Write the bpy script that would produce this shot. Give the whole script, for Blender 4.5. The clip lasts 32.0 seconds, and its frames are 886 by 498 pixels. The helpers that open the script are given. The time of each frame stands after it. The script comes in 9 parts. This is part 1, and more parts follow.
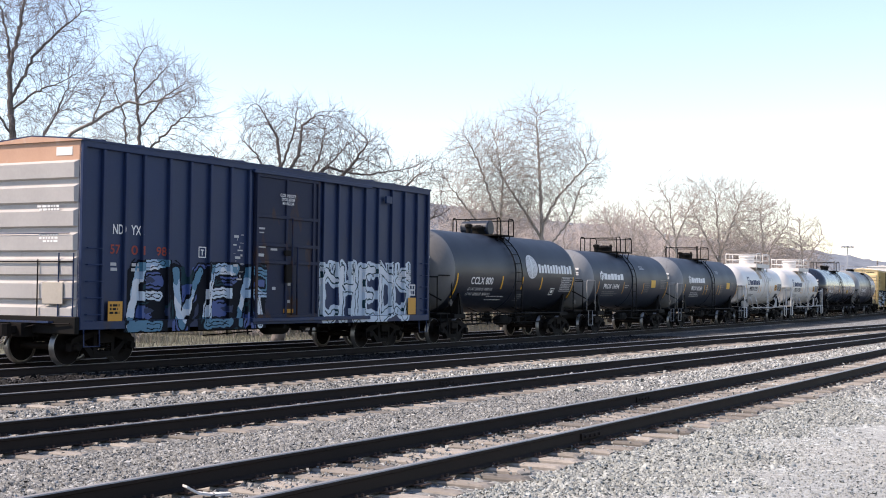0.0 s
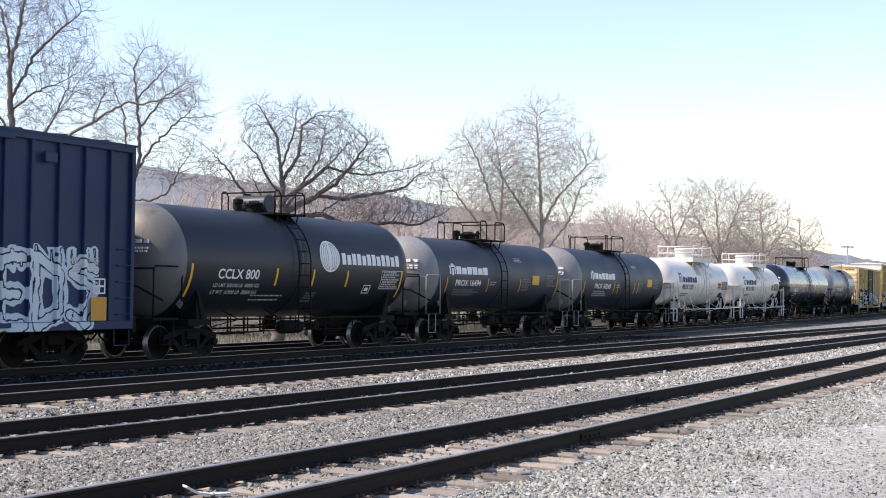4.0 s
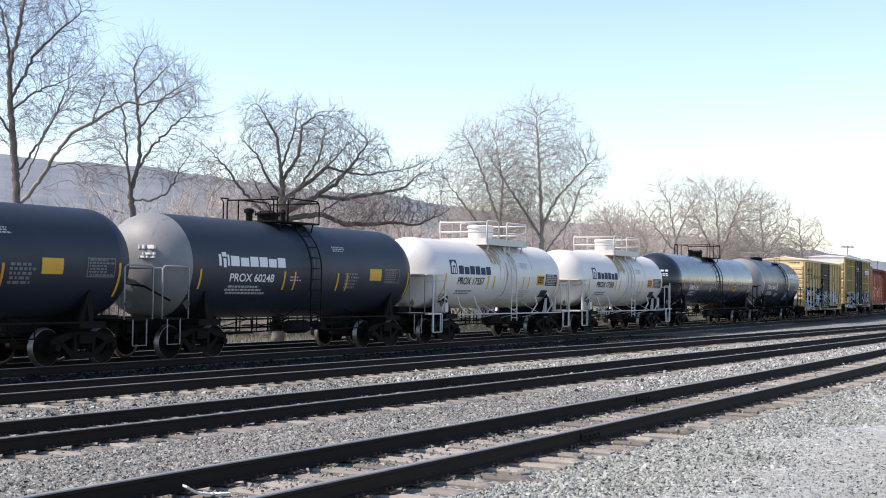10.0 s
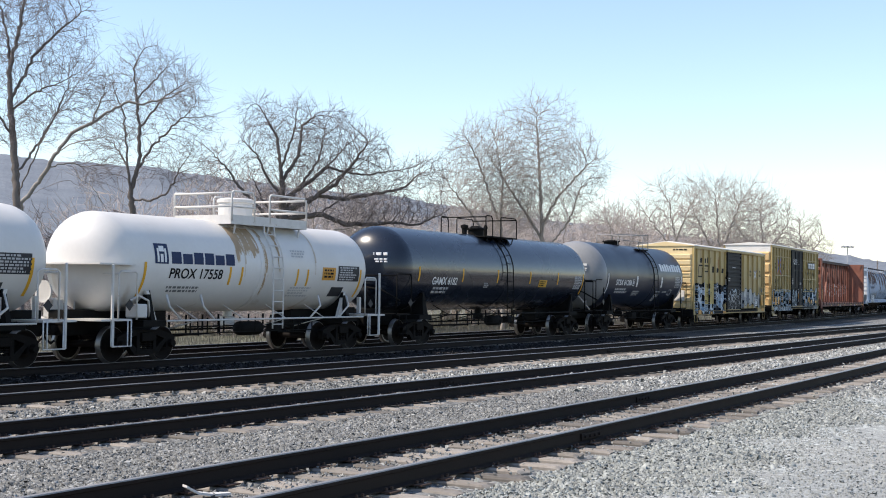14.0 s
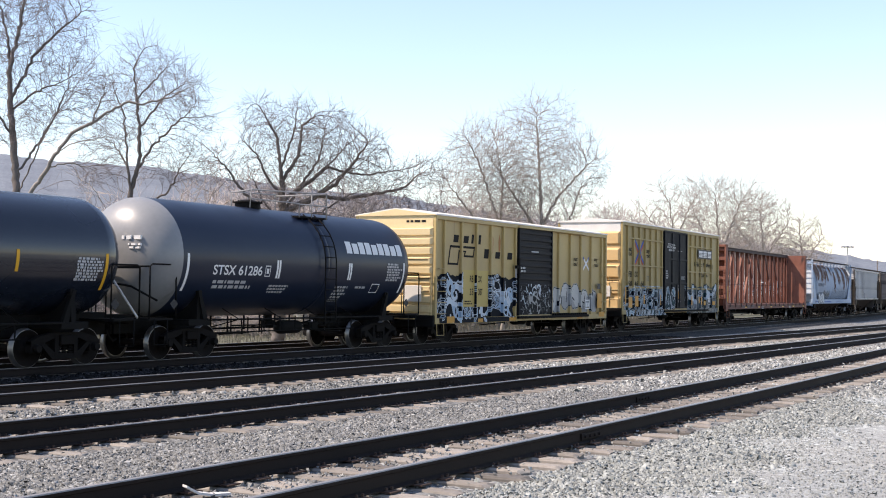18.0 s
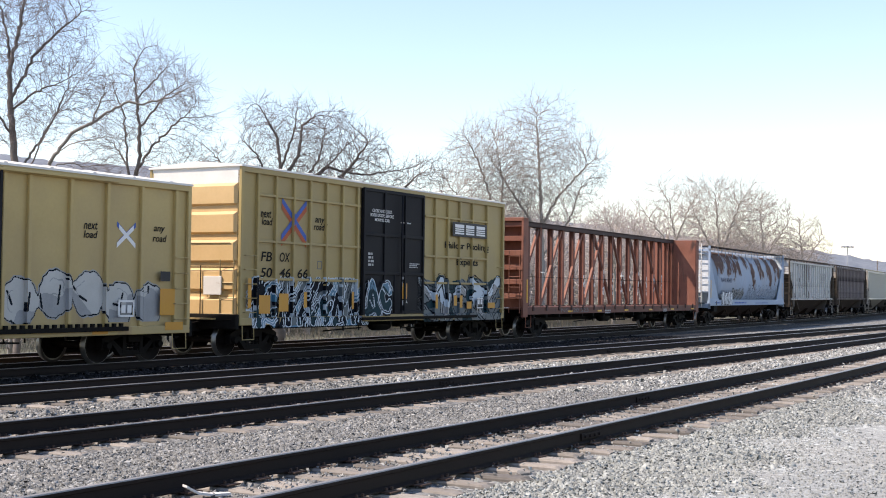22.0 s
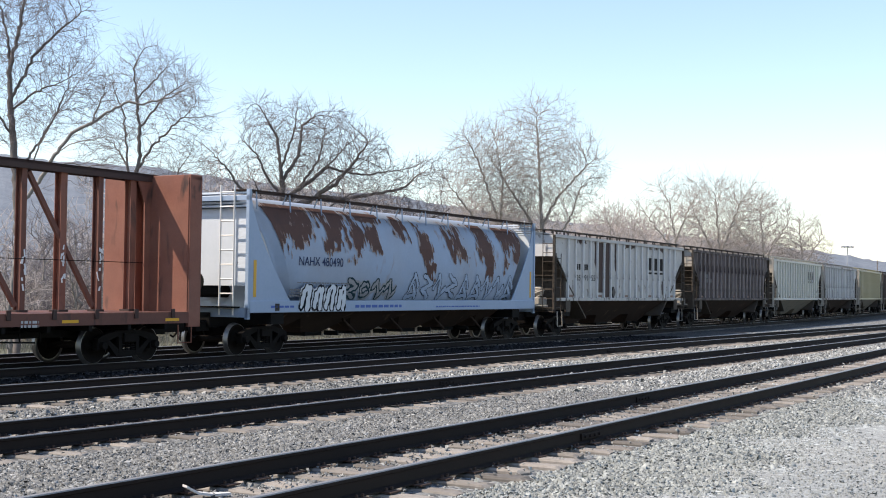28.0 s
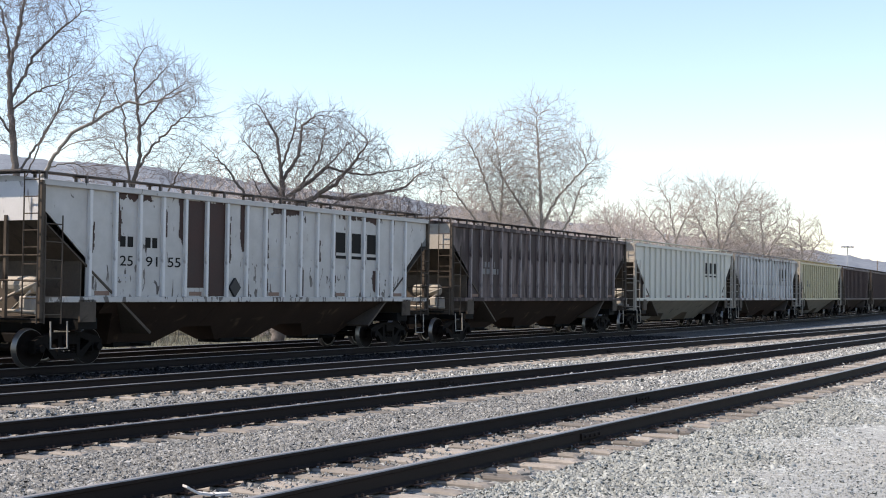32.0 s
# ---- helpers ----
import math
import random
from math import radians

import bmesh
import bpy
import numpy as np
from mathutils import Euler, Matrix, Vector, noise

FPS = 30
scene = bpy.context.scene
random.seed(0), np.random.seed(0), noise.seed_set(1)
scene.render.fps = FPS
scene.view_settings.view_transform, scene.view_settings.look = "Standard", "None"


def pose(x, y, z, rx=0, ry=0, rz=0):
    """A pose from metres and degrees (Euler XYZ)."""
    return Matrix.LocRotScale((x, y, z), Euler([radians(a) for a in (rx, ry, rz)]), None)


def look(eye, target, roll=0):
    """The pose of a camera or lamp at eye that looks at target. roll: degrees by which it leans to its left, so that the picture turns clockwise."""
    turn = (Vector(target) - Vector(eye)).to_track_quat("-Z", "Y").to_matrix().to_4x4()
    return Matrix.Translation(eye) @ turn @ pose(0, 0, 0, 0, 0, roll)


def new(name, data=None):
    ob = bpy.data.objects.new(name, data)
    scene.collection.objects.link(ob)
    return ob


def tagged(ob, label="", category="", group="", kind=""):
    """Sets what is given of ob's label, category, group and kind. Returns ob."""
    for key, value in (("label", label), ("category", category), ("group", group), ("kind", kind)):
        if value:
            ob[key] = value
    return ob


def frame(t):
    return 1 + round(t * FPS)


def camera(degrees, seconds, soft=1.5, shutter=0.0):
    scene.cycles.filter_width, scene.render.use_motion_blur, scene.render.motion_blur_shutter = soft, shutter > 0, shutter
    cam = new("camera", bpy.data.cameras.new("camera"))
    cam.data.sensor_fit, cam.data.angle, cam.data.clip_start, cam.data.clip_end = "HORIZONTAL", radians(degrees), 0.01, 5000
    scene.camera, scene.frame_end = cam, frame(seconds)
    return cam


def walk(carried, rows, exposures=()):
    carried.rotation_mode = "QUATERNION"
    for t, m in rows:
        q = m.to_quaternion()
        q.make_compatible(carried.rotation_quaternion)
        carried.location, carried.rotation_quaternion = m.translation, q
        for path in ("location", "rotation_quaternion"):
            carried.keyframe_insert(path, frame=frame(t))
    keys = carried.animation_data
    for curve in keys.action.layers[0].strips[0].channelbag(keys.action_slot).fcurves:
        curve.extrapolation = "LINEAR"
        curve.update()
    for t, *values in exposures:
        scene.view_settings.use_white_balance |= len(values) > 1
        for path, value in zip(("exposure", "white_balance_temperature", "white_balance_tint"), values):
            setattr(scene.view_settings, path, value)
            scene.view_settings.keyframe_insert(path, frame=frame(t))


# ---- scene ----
# A still camera beside a rail yard; a freight train passes on the fourth track.
# x runs along the tracks, y away from the camera, z = 0 is the top of the train's rails.
cam = camera(37.70, 32.0, soft=1.0)
EYE = Vector((0.0, 0.0, 1.845))
YAW, PITCH, ROLL = radians(30.17), radians(1.822), 0.718
AIM = EYE + Vector((math.cos(YAW) * math.cos(PITCH), math.sin(YAW) * math.cos(PITCH), math.sin(PITCH))) * 20
EXPOSURES = [(0.0, 0.88, 7200, 20), (8.0, 0.88, 7200, 20), (11.0, 0.67, 6850, 14), (13.5, 0.60, 6800, 13), (17.0, 0.80, 7150, 19), (20.0, 0.82, 7150, 18), (24.0, 0.81, 7150, 18),
             (28.0, 0.70, 6950, 14), (32.0, 0.74, 7100, 16)]
walk(cam, [(0.0, look(EYE, AIM, ROLL)), (32.0, look(EYE, AIM, ROLL))], EXPOSURES)

# ---- light: a clear spring sky, the sun high behind the train ----
SUN_DIR = Vector((-0.42, 0.50, 0.76)).normalized()
world = bpy.data.worlds.new("sky")
scene.world = world
world.use_nodes = True
wn = world.node_tree.nodes
sky = wn.new("ShaderNodeTexSky")
sky.sky_type, sky.sun_disc = "NISHITA", False
sky.sun_elevation = math.asin(SUN_DIR.z)
sky.sun_rotation = math.atan2(SUN_DIR.x, SUN_DIR.y)
sky.air_density, sky.dust_density, sky.ozone_density = 1.05, 0.35, 2.4
wn["Background"].inputs["Strength"].default_value = 0.15
world.node_tree.links.new(sky.outputs[0], wn["Background"].inputs[0])
sun = new("sun", bpy.data.lights.new("sun", "SUN"))
sun.data.energy, sun.data.angle, sun.data.color = 3.8, radians(0.5), (1.0, 0.93, 0.82)
sun.matrix_world = look(SUN_DIR * 50, (0, 0, 0))


# ---- materials ----
def surface(name, a, b, scale=3.0, rough=0.6, metal=0.0, bump=0.15, fine=40.0, spots=None, amount=0.5, streak=0.0,
            grime=None, grime_amount=0.0, vary=0.0, split=0.5, bump_dist=0.01, coat=0.0, spec=0.4, band=None, crisp=0.12):
    """Two colours mixed by a coarse and a fine noise; spots: a third colour (rust, dirt) in patches, drawn out downwards by streak;
    band: heights between which the spots gather, and how much; grime: a colour that gathers in broad clouds; vary: how far each object's own tone differs."""
    m = bpy.data.materials.new(name)
    m.use_nodes = True
    t = m.node_tree
    n, ln = t.nodes, t.links.new
    bsdf = n["Principled BSDF"]
    co = n.new("ShaderNodeTexCoord")

    def noise_at(sc, detail, vec=None, dist=0.0):
        k = n.new("ShaderNodeTexNoise")
        k.inputs["Scale"].default_value, k.inputs["Detail"].default_value, k.inputs["Distortion"].default_value = sc, detail, dist
        ln(vec or co.outputs["Object"], k.inputs["Vector"])
        return k.outputs["Fac"]

    def ramp(fac, lo, hi):
        k = n.new("ShaderNodeMapRange")
        k.inputs["From Min"].default_value, k.inputs["From Max"].default_value = lo, hi
        ln(fac, k.inputs["Value"])
        return k.outputs[0]

    def mix(fac, c1, c2, mode="MIX"):
        k = n.new("ShaderNodeMix")
        k.data_type, k.blend_type = "RGBA", mode
        for sock, c in ((k.inputs[0], fac), (k.inputs[6], c1), (k.inputs[7], c2)):
            if isinstance(c, (int, float)):
                sock.default_value = c
            elif isinstance(c, tuple):
                sock.default_value = (*c, 1)
            else:
                ln(c, sock)
        return k.outputs[2]

    def math_node(op, a1, b1):
        k = n.new("ShaderNodeMath")
        k.operation = op
        for sock, c in ((k.inputs[0], a1), (k.inputs[1], b1)):
            if isinstance(c, (int, float)):
                sock.default_value = c
            else:
                ln(c, sock)
        return k.outputs[0]

    coarse, small = noise_at(scale, 5), noise_at(fine, 3)
    fac = math_node("ADD", math_node("MULTIPLY", ramp(coarse, 0.3, 0.7), 1 - split), math_node("MULTIPLY", small, split))
    col = mix(fac, a, b)
    if spots:
        mp = n.new("ShaderNodeMapping")
        mp.inputs["Scale"].default_value = (1, 1, 1 - streak)
        ln(co.outputs["Object"], mp.inputs["Vector"])
        patch = noise_at(scale * 1.7, 8, mp.outputs[0], 0.6)
        if band:
            sx = n.new("ShaderNodeSeparateXYZ")
            ln(co.outputs["Object"], sx.inputs[0])
            patch = math_node("ADD", patch, math_node("MULTIPLY", math_node("SUBTRACT", ramp(sx.outputs[2], band[0], band[1]), 0.5), band[2]))
        col = mix(ramp(patch, 0.78 - 0.36 * amount, 0.78 + crisp - 0.36 * amount), col, spots)
    if grime:
        cloud = noise_at(scale * 0.45, 4)
        g = math_node("MULTIPLY", ramp(cloud, 0.35, 0.72), grime_amount)
        col = mix(g, col, grime)
    if vary:
        info = n.new("ShaderNodeObjectInfo")
        v = math_node("ADD", math_node("MULTIPLY", info.outputs["Random"], vary), 1 - vary / 2)
        k = n.new("ShaderNodeCombineColor")
        for i in range(3):
            ln(v, k.inputs[i])
        col = mix(1.0, col, k.outputs[0], "MULTIPLY")
    ln(col, bsdf.inputs["Base Color"])
    ln(math_node("ADD", math_node("MULTIPLY", coarse, 0.25), rough - 0.12), bsdf.inputs["Roughness"])
    bsdf.inputs["Metallic"].default_value = metal
    bsdf.inputs["Specular IOR Level"].default_value = spec
    bsdf.inputs["Coat Weight"].default_value = coat
    if bump:
        k = n.new("ShaderNodeBump")
        k.inputs["Strength"].default_value, k.inputs["Distance"].default_value = bump, bump_dist
        ln(fac, k.inputs["Height"])
        ln(k.outputs[0], bsdf.inputs["Normal"])
    return m


def stony(name, tones, size, rough=0.9, bump=0.8, dirt=None, dirt_amount=0.4, relief=0.03, beside=None):
    """Broken stone: cells of a given size, each with a tone of its own, and a dust in clouds."""
    m = bpy.data.materials.new(name)
    m.use_nodes = True
    n, ln = m.node_tree.nodes, m.node_tree.links.new
    bsdf = n["Principled BSDF"]
    co = n.new("ShaderNodeTexCoord")
    v = n.new("ShaderNodeTexVoronoi")
    v.inputs["Scale"].default_value = 1 / size
    ln(co.outputs["Object"], v.inputs["Vector"])
    sep = n.new("ShaderNodeSeparateColor")
    ln(v.outputs["Color"], sep.inputs[0])
    cr = n.new("ShaderNodeValToRGB")
    cr.color_ramp.interpolation = "CONSTANT"
    while len(cr.color_ramp.elements) < len(tones):
        cr.color_ramp.elements.new(0.5)
    for i, c in enumerate(tones):
        cr.color_ramp.elements[i].position, cr.color_ramp.elements[i].color = i / len(tones), (*c, 1)
    ln(sep.outputs[0], cr.inputs[0])
    col = cr.outputs[0]
    if beside:
        # coarse ballast spilt over the yard road, thinning out towards the road's middle
        v2, sep2, cr2 = n.new("ShaderNodeTexVoronoi"), n.new("ShaderNodeSeparateColor"), n.new("ShaderNodeValToRGB")
        v2.inputs["Scale"].default_value = 1 / beside[1]
        ln(co.outputs["Object"], v2.inputs["Vector"])
        ln(v2.outputs["Color"], sep2.inputs[0])
        cr2.color_ramp.interpolation = "CONSTANT"
        while len(cr2.color_ramp.elements) < len(beside[0]):
            cr2.color_ramp.elements.new(0.5)
        for i, c in enumerate(beside[0]):
            cr2.color_ramp.elements[i].position, cr2.color_ramp.elements[i].color = i / len(beside[0]), (*c, 1)
        ln(sep2.outputs[0], cr2.inputs[0])
        xyz = n.new("ShaderNodeSeparateXYZ")
        ln(co.outputs["Object"], xyz.inputs[0])
        patchy, speck = n.new("ShaderNodeTexNoise"), n.new("ShaderNodeMath")
        patchy.inputs["Scale"].default_value, patchy.inputs["Detail"].default_value = 0.9, 5
        ln(co.outputs["Object"], patchy.inputs["Vector"])
        speck.operation = "MULTIPLY_ADD"
        speck.inputs[1].default_value = 3.4
        ln(patchy.outputs["Fac"], speck.inputs[0])
        ln(xyz.outputs[1], speck.inputs[2])
        slope = n.new("ShaderNodeMath")
        slope.operation = "MULTIPLY_ADD"
        slope.inputs[1].default_value = 0.035
        ln(xyz.outputs[0], slope.inputs[0])
        ln(speck.outputs[0], slope.inputs[2])
        scatter_in = n.new("ShaderNodeMath")
        scatter_in.operation = "MULTIPLY_ADD"
        scatter_in.inputs[1].default_value = 1.6
        ln(sep2.outputs[1], scatter_in.inputs[0])
        ln(slope.outputs[0], scatter_in.inputs[2])
        edge = n.new("ShaderNodeMapRange")
        edge.inputs["From Min"].default_value, edge.inputs["From Max"].default_value = 6.5, 7.7
        ln(scatter_in.outputs[0], edge.inputs["Value"])
        over = n.new("ShaderNodeMix")
        over.data_type = "RGBA"
        ln(edge.outputs[0], over.inputs[0])
        ln(col, over.inputs[6])
        ln(cr2.outputs[0], over.inputs[7])
        col = over.outputs[2]
    if dirt:
        ns = n.new("ShaderNodeTexNoise")
        ns.inputs["Scale"].default_value, ns.inputs["Detail"].default_value = 0.5, 6
        ln(co.outputs["Object"], ns.inputs["Vector"])
        mr = n.new("ShaderNodeMapRange")
        mr.inputs["From Min"].default_value, mr.inputs["From Max"].default_value = 0.42, 0.68
        mr.inputs["To Max"].default_value = dirt_amount
        ln(ns.outputs["Fac"], mr.inputs["Value"])
        mx = n.new("ShaderNodeMix")
        mx.data_type = "RGBA"
        ln(mr.outputs[0], mx.inputs[0])
        ln(col, mx.inputs[6])
        mx.inputs[7].default_value = (*dirt, 1)
        col = mx.outputs[2]
    ln(col, bsdf.inputs["Base Color"])
    bsdf.inputs["Roughness"].default_value = rough
    bp = n.new("ShaderNodeBump")
    bp.inputs["Strength"].default_value, bp.inputs["Distance"].default_value, bp.invert = bump, relief, True
    ln(v.outputs["Distance"], bp.inputs["Height"])
    ln(bp.outputs[0], bsdf.inputs["Normal"])
    return m


def plain(name, c, rough=0.6, metal=0.0, spec=0.2):
    m = bpy.data.materials.new(name)
    m.use_nodes = True
    b = m.node_tree.nodes["Principled BSDF"]
    b.inputs["Base Color"].default_value, b.inputs["Roughness"].default_value, b.inputs["Metallic"].default_value = (*c, 1), rough, metal
    b.inputs["Specular IOR Level"].default_value = spec
    return m


STONE_TONES = [(0.095, 0.098, 0.096), (0.262, 0.267, 0.259), (0.168, 0.172, 0.167), (0.385, 0.391, 0.380), (0.120, 0.123, 0.119), (0.285, 0.291, 0.279)]
ROAD_TONES = [(0.225, 0.236, 0.229), (0.280, 0.294, 0.284), (0.250, 0.263, 0.254), (0.320, 0.335, 0.324), (0.205, 0.215, 0.208), (0.295, 0.308, 0.298)]
M_BALLAST = stony("ballast", [tuple(c * 0.74 for c in t) for t in STONE_TONES], 0.055, dirt=(0.12, 0.105, 0.09), dirt_amount=0.3)
M_GROUND = stony("yard_gravel", ROAD_TONES, 0.024, dirt=(0.31, 0.292, 0.258), dirt_amount=0.4, relief=0.010, bump=0.4, beside=([(t[0] * 1.14 + 0.075, t[1] * 1.18 + 0.08, t[2] * 1.16 + 0.078) for t in STONE_TONES], 0.055))
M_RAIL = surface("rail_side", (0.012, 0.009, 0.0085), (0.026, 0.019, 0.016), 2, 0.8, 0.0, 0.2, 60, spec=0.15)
M_RAILHEAD = surface("rail_head", (0.20, 0.185, 0.17), (0.34, 0.32, 0.30), 2, 0.45, 0.45, 0.05, 90)
M_TIE = surface("tie_wood", (0.140, 0.124, 0.108), (0.32, 0.290, 0.255), 2.2, 0.9, 0, 0.7, 22, spots=(0.06, 0.050, 0.042), amount=0.6, vary=0.8)
M_PLATE = surface("tie_plate_steel", (0.05, 0.035, 0.028), (0.10, 0.06, 0.045), 4, 0.8, 0.3, 0.2, 60)
M_GRASS_GROUND = surface("field_soil", (0.085, 0.092, 0.055), (0.155, 0.148, 0.105), 0.4, 0.95, 0, 0.6, 6, bump_dist=0.05)


# ---- mesh helpers ----
def mesh_ob(name, verts, faces, mat, parent=None, smooth=False, label="", mats=None, face_mats=None):
    me = bpy.data.meshes.new(name)
    me.from_pydata(verts, [], faces)
    for mm in (mats or [mat]):
        me.materials.append(mm)
    if face_mats is not None:
        me.polygons.foreach_set("material_index", np.asarray(face_mats, dtype=np.int32))
    if smooth:
        me.polygons.foreach_set("use_smooth", np.ones(len(me.polygons), dtype=bool))
    me.update()
    ob = new(name, me)
    if parent is not None:
        ob.parent = parent
    if label:
        tagged(ob, label)
    return ob


def part(name, bm, material, parent, label="", smooth=False):
    me = bpy.data.meshes.new(name)
    if smooth:
        for fc in bm.faces:
            fc.smooth = True
    bm.to_mesh(me)
    bm.free()
    me.materials.append(material)
    ob = new(name, me)
    if parent is not None:
        ob.parent = parent
    if label:
        tagged(ob, label)
    return ob


def box(bm, x0, x1, y0, y1, z0, z1, bevel=0.0):
    vs = [bm.verts.new(p) for p in ((x0, y0, z0), (x1, y0, z0), (x1, y1, z0), (x0, y1, z0), (x0, y0, z1), (x1, y0, z1), (x1, y1, z1), (x0, y1, z1))]
    fs = [bm.faces.new([vs[i] for i in q]) for q in ((3, 2, 1, 0), (4, 5, 6, 7), (0, 1, 5, 4), (1, 2, 6, 5), (2, 3, 7, 6), (3, 0, 4, 7))]
    if bevel:
        es = list({e for f in fs for e in f.edges})
        bmesh.ops.bevel(bm, geom=es, offset=bevel, segments=1, affect="EDGES")
    return bm


def boxes(*specs, bevel=0.0):
    bm = bmesh.new()
    for sp in specs:
        box(bm, *sp, bevel=bevel)
    return bm


def tube(bm, pts, r, sides=6, r2=None):
    """A round bar through points."""
    pts = [Vector(p) for p in pts]
    rings = []
    last = None
    for i, p in enumerate(pts):
        d = (pts[min(i + 1, len(pts) - 1)] - pts[max(i - 1, 0)]).normalized()
        u = d.orthogonal().normalized() if last is None else (last - d * last.dot(d)).normalized()
        last = u
        w = d.cross(u)
        rr = r if r2 is None else r + (r2 - r) * i / (len(pts) - 1)
        rings.append([bm.verts.new(p + (u * math.cos(k * 2 * math.pi / sides) + w * math.sin(k * 2 * math.pi / sides)) * rr) for k in range(sides)])
    for a, b in zip(rings, rings[1:]):
        for k in range(sides):
            bm.faces.new((a[k], a[(k + 1) % sides], b[(k + 1) % sides], b[k])).smooth = sides > 5
    bm.faces.new(rings[0][::-1])
    bm.faces.new(rings[-1])
    return bm


def bars(*lines, r=0.02, sides=6):
    bm = bmesh.new()
    for pts in lines:
        tube(bm, pts, r, sides)
    return bm


def prism(bm, poly, axis, lo, hi):
    """A closed outline pushed along an axis: 'y' takes (x, z) points, 'x' takes (y, z), 'z' takes (x, y)."""
    def at(p, q):
        return {"y": (p[0], q, p[1]), "x": (q, p[0], p[1]), "z": (p[0], p[1], q)}[axis]
    a, b = [bm.verts.new(at(p, lo)) for p in poly], [bm.verts.new(at(p, hi)) for p in poly]
    bm.faces.new(a)
    bm.faces.new(b[::-1])
    for i in range(len(poly)):
        j = (i + 1) % len(poly)
        bm.faces.new((a[j], a[i], b[i], b[j]))
    bmesh.ops.recalc_face_normals(bm, faces=bm.faces)
    return bm


def lathe(bm, profile, axis="x", sides=32, centre=(0, 0, 0)):
    """A profile of (along, radius) turned about an axis."""
    rings = []
    c = Vector(centre)
    for a, r in profile:
        ring = []
        for k in range(sides):
            q = 2 * math.pi * k / sides
            u, w = r * math.cos(q), r * math.sin(q)
            ring.append(bm.verts.new(c + Vector({"x": (a, u, w), "y": (u, a, w), "z": (u, w, a)}[axis])))
        rings.append(ring)
    for a, b in zip(rings, rings[1:]):
        for k in range(sides):
            bm.faces.new((a[k], a[(k + 1) % sides], b[(k + 1) % sides], b[k]))
    bm.faces.new(rings[0])
    bm.faces.new(rings[-1])
    bmesh.ops.recalc_face_normals(bm, faces=bm.faces)
    return bm


# ---- the plan of the tracks ----
BEND = 1539.0  # radius of the yard's long curve, whose centre lies beyond the train
TRACKS = {  # distance, slant and curve against the train's track, height of the rail top
    "near": (7.407, -0.94, 1.88, 0.154, 46),
    "second": (13.383, -2.39, -0.90, 0.012, 75),
    "third": (18.237, -2.46, -2.59, 0.041, 95),
    "train": (23.29, 0.0, 0.0, 0.0, 10),
    "far": (27.35, 0.0, 0.0, -0.05, 10),
}


def offset(track, s):
    d, c1, c2, z, reach = TRACKS[track]
    u = min(max(s, -20), reach) / 100
    return d + c1 * s / 100 + c2 * u * u + (2 * c2 * u * (s / 100 - u) if s > reach else 0)


def on_yard(s, d):
    """The point at arc s along the yard, at distance d from the camera's own line; and the heading."""
    th = s / BEND
    r = BEND - d
    return r * math.sin(th), BEND - r * math.cos(th), th


def at_track(track, s, side=0.0):
    x, y, th = on_yard(s, offset(track, s) + side)
    x2, y2, _ = on_yard(s + 0.5, offset(track, s + 0.5) + side)
    return x, y, math.atan2(y2 - y, x2 - x)


GROUND_Z = [(-400, -0.6), (-3, -0.20), (3.0, -0.15), (4.6, -0.135), (5.4, -0.105), (6.4, -0.085), (9.2, -0.095), (10.3, -0.16), (11.2, -0.22), (15.2, -0.22), (16.2, -0.215),
            (20.3, -0.205), (21.5, -0.22), (25.5, -0.22), (29.5, -0.28), (31.5, -0.6), (36, -0.9), (60, -1.0), (160, 0.5), (4000, 4.0)]


def ground_z(d):
    for (a, za), (b, zb) in zip(GROUND_Z, GROUND_Z[1:]):
        if d <= b:
            k = (d - a) / (b - a)
            return za + (zb - za) * max(0.0, k)
    return GROUND_Z[-1][1]


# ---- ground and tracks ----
# ballast blackened so its colour holds the train's shadow
M_SHADE_BALLAST = stony("shadowed_ballast", [tuple(c * 0.11 for c in t) for t in STONE_TONES], 0.055, dirt=(0.03, 0.026, 0.024), dirt_amount=0.6)


